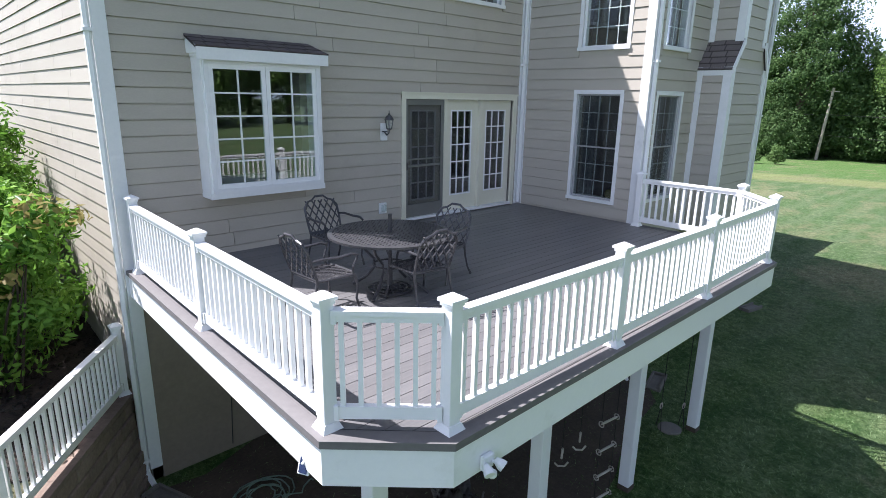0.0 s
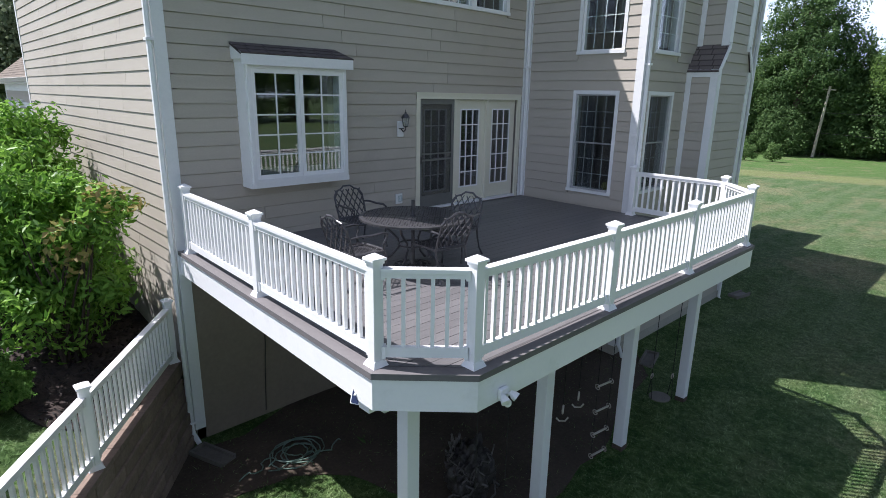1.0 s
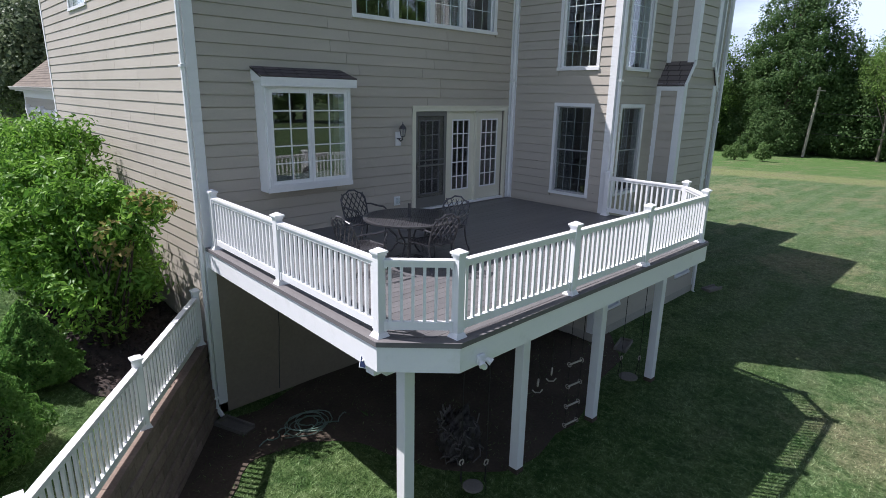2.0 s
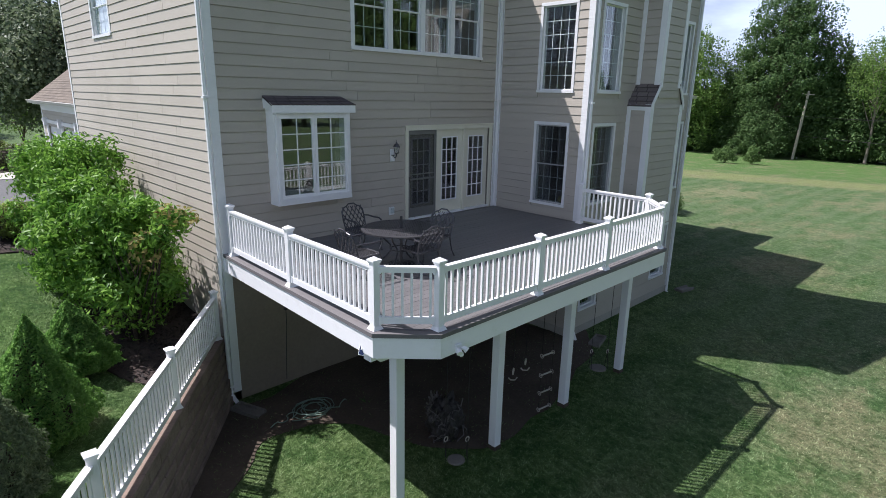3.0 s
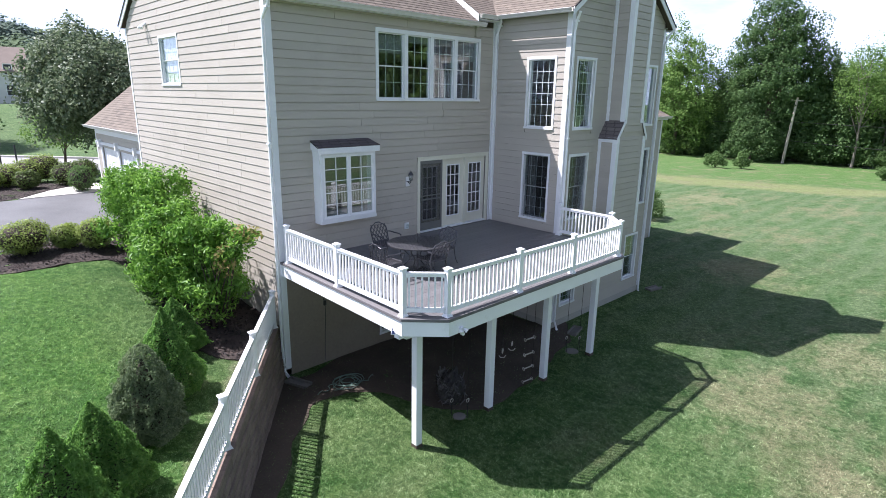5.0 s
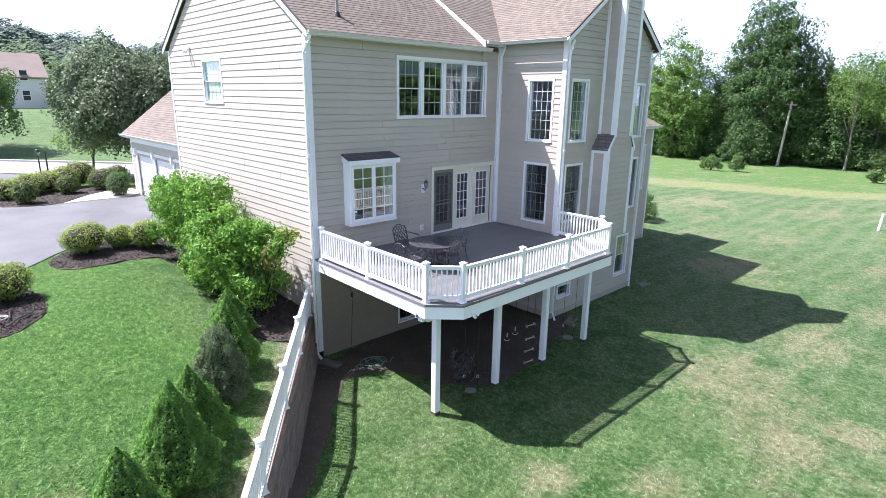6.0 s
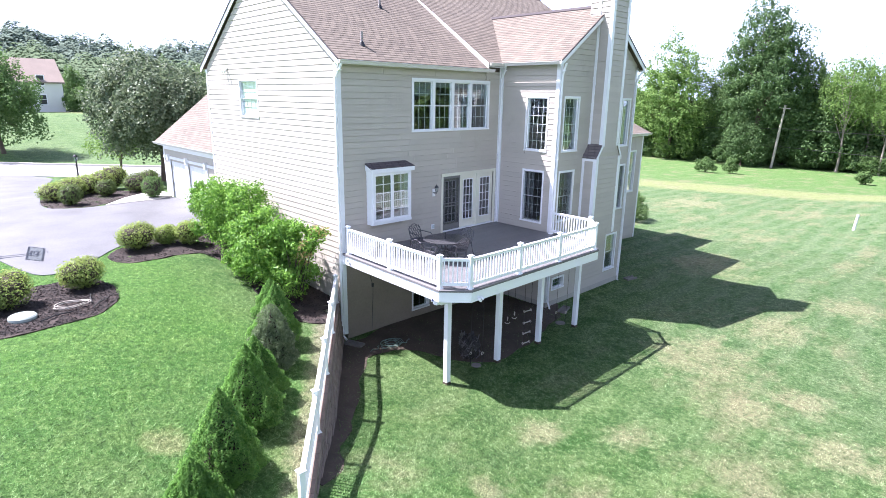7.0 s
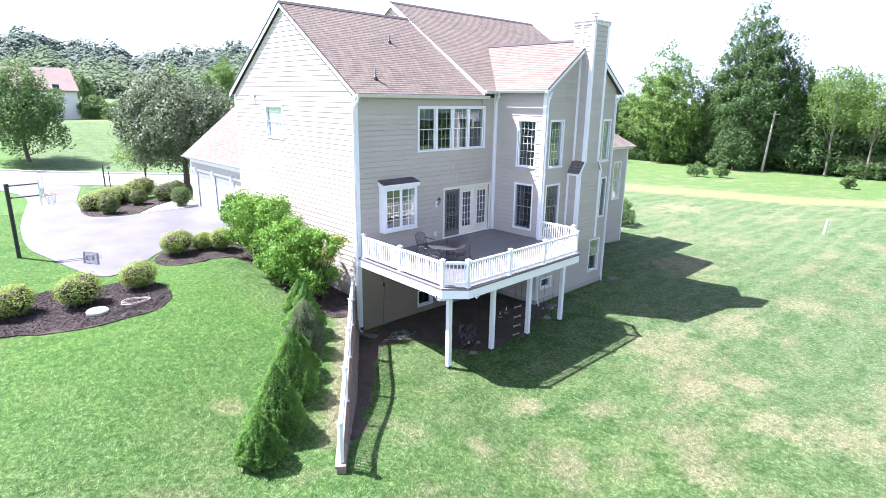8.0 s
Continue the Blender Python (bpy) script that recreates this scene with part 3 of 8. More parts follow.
def clad(wall, side, z0, z1, span, holes, seed, lengths=3.66):
    """Lap boards, course by course, butted at odd places and cut round the openings. span(z) gives both ends at a height."""
    rng = random.Random(seed)
    z = z0
    while z < z1 - 0.03:
        top = min(z + EXPO, z1)
        (a0, b0), (a1, b1) = span(z), span(top)
        if b0 - a0 > 0.08:
            cuts = [(a0 if a0 > a1 else a1, b1 if b0 > b1 else b0)]
            runs = [(a0, b0)]
            for h in holes:
                if h[2] < top - 0.04 and h[3] > z + 0.04:
                    runs = [r for q in runs for r in ((q[0], min(q[1], h[0])), (max(q[0], h[1]), q[1])) if r[1] - r[0] > 0.02]
            for r0, r1 in runs:
                s = r0
                while s < r1 - 0.01:
                    e = r1
                    if r1 - s > lengths * 1.25:
                        e = s + lengths * rng.uniform(0.35, 1.0)
                    t0 = max(s, a1) if s == a0 else s
                    t1 = min(e, b1) if e == b0 else e
                    g = 0.0 if s == r0 else 0.007
                    w = rng.uniform(-0.0025, 0.0025)
                    if t1 - t0 > -0.2:
                        t1 = max(t1, t0 + 0.001)
                        verts = [side.at(s + g, 0.001, z + w + 0.012), side.at(e, 0.001, z + w + 0.012), side.at(e, 0.028, z + w + 0.012), side.at(s + g, 0.028, z + w + 0.012), side.at(t0 + g, 0.001, top), side.at(t1, 0.001, top), side.at(t1, 0.0145, top), side.at(t0 + g, 0.0145, top)]
                        piece("siding_board", verts, HEX, SIDING, wall)
                    s = e
        z = top


# openings: s0, s1, z0, z1
DOOR = (4.74, 7.90, 0.02, 2.34)
BAY = (1.08, 2.70, 1.12, 2.72)
QUAD = (3.20, 7.36, 4.06, 5.92)
BASE_BACK = (3.2, 4.1, -2.95, -2.2)
holes_back = [DOOR, BAY, QUAD, BASE_BACK]
GW = (5.52, 7.11, 4.40, 5.86)
holes_gable = [GW]
WL = (1.37, 2.43, 0.32, 2.46)
WU = (1.38, 2.46, 3.25, 5.38)
holes_side = [WL, WU]
FL = (0.33, 1.41, 0.40, 2.46)
FU = (0.38, 1.45, 3.25, 5.38)
RU = (4.86, 5.57, 3.27, 5.34)
RL = (5.08, 5.60, 0.36, 2.42)
TALL = (4.47, 5.42, -2.55, -0.80)
BASE_FRONT = (0.35, 1.21, -2.57, -2.06)
holes_front = [FL, FU, RU, RL, TALL, BASE_FRONT]
WPEAK_S, WPEAK_Z = 2.95, 8.85
GPTS = [(0.0, EAVE), (10.35, EAVE), (RIDGE_Y, RIDGE - 0.1)]

wall_back = backing(BACK, BX, -3.6, EAVE, holes_back, "wall_back", "greige lap siding wall above the deck")
wall_gable = backing(GABLE, 10.35, -3.6, EAVE, holes_gable, "wall_gable", "sunlit greige lap siding gable wall", GPTS)
wall_wing_side = backing(WING_SIDE, -BY, -3.7, 6.75, holes_side, "wall_wing_side", "greige lap siding side wall of the projecting wing")
wall_wing_front = backing(WING_FRONT, BR - BX, -3.9, 6.75, holes_front, "wall_wing_front", "greige lap siding end wall of the projecting wing", [(0, 6.75), (BR - BX, 6.75), (WPEAK_S, WPEAK_Z - 0.08)])
FAR = Side(BR, BY, 0, 1, 1, 0)
wall_wing_far = backing(FAR, 2.9, -3.9, 6.75, [], "wall_wing_far", "greige lap siding far side wall of the wing")
REAR2 = Side(BR, 0, 1, 0, 0, -1)
wall_back_far = backing(REAR2, 4.2, -3.9, 6.75, [], "wall_back_far", "greige lap siding rear wall beyond the wing")
END2 = Side(18.45, 0, 0, 1, 1, 0)
wall_far_end = backing(END2, 13.0, -3.9, 6.75, [], "wall_far_end", "greige end wall of the house", [(0, 6.75), (13.0, 6.75), (6.5, 11.0)])
FRONT = Side(0, 10.35, 1, 0, 0, 1)
wall_front = backing(FRONT, 18.4, -3.6, 6.33, [], "wall_front", "plain greige front wall of the house")


def gable_span(z):
    if z <= EAVE:
        return 0.13, 10.22
    k = (z - EAVE) / (RIDGE - 0.1 - EAVE)
    return RIDGE_Y * k, 10.35 - (10.35 - RIDGE_Y) * k


def wing_span(z):
    if z <= 6.75:
        return 0.13, BR - BX - 0.13
    k = (z - 6.75) / (WPEAK_Z - 0.08 - 6.75)
    return WPEAK_S * k, BR - BX - (BR - BX - WPEAK_S) * k


# foundations
found_bm = bmesh.new()
WING_SIDE.block(found_bm, 0.0, -BY, 0.0, 0.012, -3.7, -3.05)
WING_FRONT.block(found_bm, 0.0, BR - BX, 0.0, 0.014, -3.9, -3.05)
GABLE.block(found_bm, 0.02, 10.35, 0.0, 0.012, -3.6, -1.30)
tagged(part("foundation", found_bm, PARGE, None), "grey parged concrete foundation at the foot of the walls", "foundation", kind="structure")

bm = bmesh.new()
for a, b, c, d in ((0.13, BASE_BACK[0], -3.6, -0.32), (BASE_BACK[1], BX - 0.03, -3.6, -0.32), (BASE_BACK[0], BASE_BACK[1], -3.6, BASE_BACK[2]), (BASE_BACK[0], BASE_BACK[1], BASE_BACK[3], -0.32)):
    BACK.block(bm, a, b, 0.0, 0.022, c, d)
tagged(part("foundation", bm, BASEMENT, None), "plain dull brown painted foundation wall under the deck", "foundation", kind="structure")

# white corner boards, frieze boards and band
trim_bm = bmesh.new()
BACK.block(trim_bm, -0.036, 0.13, 0.0, 0.036, -3.05, EAVE)
GABLE.block(trim_bm, -0.0, 0.13, 0.0, 0.038, -3.05, EAVE)
BACK.block(trim_bm, BX - 0.16, BX - 0.03, 0.0, 0.034, 0.0, 6.6)
WING_SIDE.block(trim_bm, 0.034, 0.13, 0.0, 0.034, 0.0, 6.7)
WING_SIDE.block(trim_bm, -BY - 0.13, -BY, 0.0, 0.036, -3.05, 6.62)
WING_FRONT.block(trim_bm, -0.036, 0.13, 0.0, 0.038, -3.05, 6.62)
WING_FRONT.block(trim_bm, BR - BX - 0.13, BR - BX, 0.0, 0.036, -3.05, 6.62)
GABLE.block(trim_bm, 10.22, 10.35, 0.0, 0.036, -1.0, EAVE)
tagged(part("corner_trim", trim_bm, TRIM, None), "white painted corner boards on the siding", "trim", kind="structure")

# floors, ceilings and dark rooms behind the windows
for nm, z, mt in (("floor", -0.22, DARKWOOD), ("ceiling", 2.78, ROOM), ("ceiling", 6.05, ROOM), ("floor", -3.55, CONCRETE)):
    bm = bmesh.new()
    box(bm, 0.2, BX + 0.2, 0.2, 10.15, z, z + 0.2)
    box(bm, BX + 0.2, 18.2, 0.2, 10.15, z, z + 0.2)
    box(bm, BX + 0.2, BR - 0.2, BY + 0.2, 0.2, z, z + 0.2)
    tagged(part(nm, bm, mt, None), "plain floor inside the house" if nm == "floor" else "plain ceiling inside the house", nm, kind="structure")
bm = bmesh.new()
box(bm, 0.21, 18.2, 4.8, 4.9, -3.3, 6.0)
box(bm, BX + 0.205, BX + 0.3, 0.21, 4.7, -3.3, 6.0)
tagged(part("wall_inner", bm, ROOM, None), "plain partition walls inside the house", "wall", kind="structure")


# ---- roofs ----
def slope(name, a, b, c, d, mat, label, tab=0.145, thick=0.10):
    """A roof plane a-b at the eave, d-c at the top, in real lapped courses."""
    a, b, c, d = (Vector(p) for p in (a, b, c, d))
    n = (b - a).cross(d - a).normalized()
    if n.z < 0:
        n = -n
    rows = max(1, round((d - a).length / tab))
    verts, faces, uvs = [], [], []
    long = max((b - a).length, (c - d).length)
    for i in range(rows):
        k0, k1 = i / rows, (i + 1.0) / rows
        p, q, r, s = a.lerp(d, k0), b.lerp(c, k0), b.lerp(c, k1), a.lerp(d, k1)
        j = len(verts)
        verts += [p + n * 0.009, q + n * 0.009, r + n * 0.002, s + n * 0.002, p - n * 0.006, q - n * 0.006]
        faces += [(j, j + 1, j + 2, j + 3), (j + 4, j + 5, j + 1, j)]
        off = 0.11 * (i % 3)
        u0 = (p - a).dot((b - a).normalized()) + off
        u1 = (q - a).dot((b - a).normalized()) + off
        uvs += [(u0, i * 0.145 + 0.002), (u1, i * 0.145 + 0.002), (u1, i * 0.145 + 0.143), (u0, i * 0.145 + 0.143)]
        uvs += [(u0, i * 0.145 + 0.01), (u1, i * 0.145 + 0.01), (u1, i * 0.145 + 0.02), (u0, i * 0.145 + 0.02)]
    j = len(verts)
    verts += [a - n * thick, b - n * thick, c - n * thick, d - n * thick, a - n * 0.006, b - n * 0.006, c, d]
    faces += [(j, j + 3, j + 2, j + 1), (j, j + 1, j + 5, j + 4), (j + 1, j + 2, j + 6, j + 5), (j + 3, j, j + 4, j + 7), (j + 2, j + 3, j + 7, j + 6)]
    uvs += [(0.01, 0.01)] * 20
    return tagged(piece(name, [tuple(v) for v in verts], faces, mat, None, "", uvs), label, "roof", kind="structure")


OV = 0.30
zr = RIDGE + 0.12
slope("roof_main", (-0.11, -OV, EAVE + 0.10), (7.0, -OV, EAVE + 0.10), (7.0, RIDGE_Y, zr), (-0.11, RIDGE_Y, zr), SHINGLE, "tan asphalt shingle roof over the main house")
slope("roof_main_front", (7.0, 10.35 + OV, EAVE + 0.10), (-0.11, 10.35 + OV, EAVE + 0.10), (-0.11, RIDGE_Y, zr), (7.0, RIDGE_Y, zr), SHINGLE, "tan asphalt shingle roof on the street side")
R2Z, R2Y = 11.05, 6.45
slope("roof_tall", (6.98, -OV, 6.85 - 0.2), (18.75, -OV, 6.85 - 0.2), (18.75, R2Y, R2Z), (6.98, R2Y, R2Z), SHINGLE, "tan asphalt shingle roof over the taller middle block")
slope("roof_tall_front", (18.75, 13.2, 6.65), (6.98, 13.2, 6.65), (6.98, R2Y, R2Z), (18.75, R2Y, R2Z), SHINGLE, "tan asphalt shingle roof on the street side of the middle block")
WZ = 6.78
WPX = BX + WPEAK_S
slope("roof_wing", (BX - OV, 3.4, WZ - 0.08), (BX - OV, BY - 0.22, WZ - 0.08), (WPX, BY - 0.22, WPEAK_Z + 0.14), (WPX, 3.4, WPEAK_Z + 0.14), SHINGLE, "tan asphalt shingle roof over the projecting wing")
slope("roof_wing_far", (BR + OV, BY - 0.22, WZ - 0.08), (BR + OV, 3.4, WZ - 0.08), (WPX, 3.4, WPEAK_Z + 0.14), (WPX, BY - 0.22, WPEAK_Z + 0.14), SHINGLE, "tan asphalt shingle roof on the wing's far side")

# side wall of the taller block, above the main roof, and its rake boards
bm = bmesh.new()
f = [bm.verts.new((7.1, y, z)) for y, z in ((-0.1, 6.0), (-0.1, 6.72), (R2Y, R2Z - 0.12), (13.0, 6.6), (13.0, 6.0))]
g = [bm.verts.new((7.25, v.co.y, v.co.z)) for v in f]
bm.faces.new(f)
bm.faces.new(g[::-1])
for i in range(5):
    bm.faces.new((f[i], f[(i + 1) % 5], g[(i + 1) % 5], g[i]))
tagged(part("wall_tall_side", bm, SIDING, None), "narrow greige gable strip above the lower roof", "wall", kind="structure")


def rake(bm, p, q, depth=0.20, thick=0.03, out=(0, 0, 0)):
    """A board that follows a roof's sloping edge."""
    p, q, o = Vector(p), Vector(q), Vector(out).normalized() * thick
    d = Vector((0, 0, -depth))
    hexa(bm, [p + d, q + d, q + d + o, p + d + o, p, q, q + o, p + o])


bm = bmesh.new()
rake(bm, (-0.11, -OV, EAVE + 0.09), (-0.11, RIDGE_Y, zr - 0.01), 0.2, 0.03, (-1, 0, 0))
rake(bm, (-0.11, 10.35 + OV, EAVE + 0.09), (-0.11, RIDGE_Y, zr - 0.01), 0.2, 0.03, (-1, 0, 0))
rake(bm, (6.98, -OV, 6.64), (6.98, R2Y, R2Z - 0.01), 0.22, 0.03, (-1, 0, 0))
rake(bm, (7.07, -OV + 0.1, 6.52), (7.07, R2Y, R2Z - 0.18), 0.16, 0.03, (-1, 0, 0))
rake(bm, (6.98, 13.2, 6.64), (6.98, R2Y, R2Z - 0.01), 0.22, 0.03, (-1, 0, 0))
rake(bm, (BX - OV, BY - 0.22, WZ - 0.09), (WPX, BY - 0.22, WPEAK_Z + 0.13), 0.2, 0.03, (0, -1, 0))
rake(bm, (BR + OV, BY - 0.22, WZ - 0.09), (WPX, BY - 0.22, WPEAK_Z + 0.13), 0.2, 0.03, (0, -1, 0))
tagged(part("rake_trim", bm, TRIM, None), "white painted rake boards along the gables", "trim", kind="structure")
bm = bmesh.new()
rake(bm, (-0.142, -OV - 0.02, EAVE + 0.12), (-0.142, RIDGE_Y, zr + 0.02), 0.05, 0.02, (-1, 0, 0))
rake(bm, (-0.142, 10.35 + OV + .02, EAVE + 0.12), (-0.142, RIDGE_Y, zr + 0.02), 0.05, 0.02, (-1, 0, 0))
rake(bm, (BX - OV, BY - 0.253, WZ - 0.06), (WPX, BY - 0.253, WPEAK_Z + 0.16), 0.05, 0.02, (0, -1, 0))
rake(bm, (BR + OV, BY - 0.253, WZ - 0.06), (WPX, BY - 0.253, WPEAK_Z + 0.16), 0.05, 0.02, (0, -1, 0))
tagged(part("roof_edge", bm, DARKSHINGLE, None), "dark shingle edge along the gable roofs", "roof", kind="structure")
# soffits and ridge caps
bm = bmesh.new()
box(bm, -0.1, 7.0, -OV + 0.02, 0.0, EAVE - 0.03, EAVE + 0.0)
box(bm, -0.11, 7.0, -OV - 0.0, -OV + 0.02, EAVE - 0.05, EAVE + 0.085)
box(bm, 7.03, BX, -OV + 0.02, 0.0, 6.50, 6.53)
box(bm, BX - OV + 0.02, BX, BY, -OV, WZ - 0.13, WZ - 0.10)
box(bm, BR, BR + OV - 0.02, BY, -OV, WZ - 0.13, WZ - 0.10)
tagged(part("soffit", bm, TRIM, None), "white soffit under the eaves", "soffit", kind="structure")
bm = bmesh.new()
for x0, x1, y, z in ((-0.14, 6.98, RIDGE_Y, zr), (6.95, 18.8, R2Y, R2Z)):
    hexa(bm, [(x0, y - 0.16, z - 0.10), (x1, y - 0.16, z - 0.10), (x1, y, z + 0.02), (x0, y, z + 0.02), (x0, y - 0.16, z - 0.08), (x1, y - 0.16, z - 0.08), (x1, y, z + 0.045), (x0, y, z + 0.045)])
    hexa(bm, [(x0, y, z + 0.02), (x1, y, z + 0.02), (x1, y + 0.16, z - 0.10), (x0, y + 0.16, z - 0.10), (x0, y, z + 0.045), (x1, y, z + 0.045), (x1, y + 0.16, z - 0.08), (x0, y + 0.16, z - 0.08)])
for s in (-1, 1):
    hexa(bm, [(WPX, BY - 0.24, WPEAK_Z + 0.16), (WPX, 3.3, WPEAK_Z + 0.16), (WPX + s * 0.16, 3.3, WPEAK_Z + 0.05), (WPX + s * 0.16, BY - 0.24, WPEAK_Z + 0.05), (WPX, BY - 0.24, WPEAK_Z + 0.185), (WPX, 3.3, WPEAK_Z + 0.185), (WPX + s * 0.16, 3.3, WPEAK_Z + 0.075), (WPX + s * 0.16, BY - 0.24, WPEAK_Z + 0.075)])
tagged(part("ridge_cap", bm, DARKSHINGLE, None), "dark ridge cap shingles", "roof", kind="structure")


def gutter(p, q, label, side=(0, -1)):
    """A white K-style gutter along an eave."""
    p, q = Vector(p), Vector(q)
    o = Vector((side[0], side[1], 0))
    prof = ((0.0, 0.0), (0.0, -0.12), (0.07, -0.12), (0.09, -0.06), (0.12, -0.01), (0.115, 0.0), (0.08, -0.06), (0.065, -0.105), (0.012, -0.105), (0.012, 0.0))
    bm = bmesh.new()
    r0 = [bm.verts.new(p + o * a + Vector((0, 0, b))) for a, b in prof]
    r1 = [bm.verts.new(q + o * a + Vector((0, 0, b))) for a, b in prof]
    for i in range(len(prof)):
        j = (i + 1) % len(prof)
        bm.faces.new((r0[i], r0[j], r1[j], r1[i]))
    bm.faces.new(r0[::-1])
    bm.faces.new(r1)
    return tagged(part("gutter", bm, GUTTERPAINT, None), label, "gutter", kind="structure")


gutter((-0.13, -OV - 0.01, EAVE + 0.08), (7.25, -OV - 0.01, EAVE + 0.08), "almond gutter along the main eave")
gutter((7.0, -OV - 0.01, WZ - 0.12), (BX - OV, -OV - 0.01, WZ - 0.12), "short almond gutter at the inner corner")
gutter((BX - OV - 0.01, -OV, WZ - 0.10), (BX - OV - 0.01, BY - 0.22, WZ - 0.10), "almond gutter along the wing's eave", (-1, 0))
gutter((BR + OV + 0.01, -OV, WZ - 0.10), (BR + OV + 0.01, BY - 0.22, WZ - 0.10), "almond gutter along the wing's far eave", (1, 0))


def downspout(path, name="downspout", label="white downspout fixed to the corner of the house"):
    bm = bmesh.new()
    tube(bm, path, 0.042, 6)
    top = thing(name, path[-1], label, "downspout")
    ob = part("pipe", bm, WHITE, top)
    ob.matrix_parent_inverse = top.matrix_basis.inverted()
    for i, p in enumerate(path[1:-1]):
        if i % 2 == 0:
            bm = bmesh.new()
            box(bm, p[0] - 0.055, p[0] + 0.055, p[1] - 0.055, p[1] + 0.055, p[2] - 0.02, p[2] + 0.02)
            st = part("strap", bm, WHITE, top)
            st.matrix_parent_inverse = top.matrix_basis.inverted()
    return top


downspout([(-0.05, -0.36, 6.30), (-0.06, -0.24, 6.1), (-0.085, -0.02, 5.85), (-0.085, 0.0, 3.0), (-0.085, 0.0, 0.2), (-0.085, 0.0, -2.9), (-0.085, -0.04, -3.1), (-0.06, -0.22, -3.2)])
downspout([(BX - 0.2, -0.36, 6.6), (BX - 0.1, -0.25, 6.4), (BX - 0.085, -0.085, 6.1), (BX - 0.085, -0.085, 3.0), (BX - 0.085, -0.085, 0.04)], label="white downspout in the inner corner of the house")
downspout([(BX - 0.02, BY - 0.28, 6.6), (BX + 0.02, BY - 0.15, 6.35), (BX + 0.06, BY - 0.08, 6.1), (BX + 0.06, BY - 0.08, 3.0), (BX + 0.06, BY - 0.08, -3.0), (BX + 0.06, BY - 0.2, -3.3)], label="white downspout on the corner of the wing")
downspout([(BR + 0.1, BY - 0.28, 6.6), (BR - 0.05, BY - 0.15, 6.35), (BR - 0.07, BY - 0.08, 6.1), (BR - 0.07, BY - 0.08, 2.0), (BR - 0.07, BY - 0.08, -3.25), (BR + 0.1, BY - 0.28, -3.45)], label="white downspout on the far corner of the wing")

# ---- windows ----
def keep(ob, top):
    ob.matrix_parent_inverse = top.matrix_world.inverted() if top.parent else top.matrix_basis.inverted()
    return ob


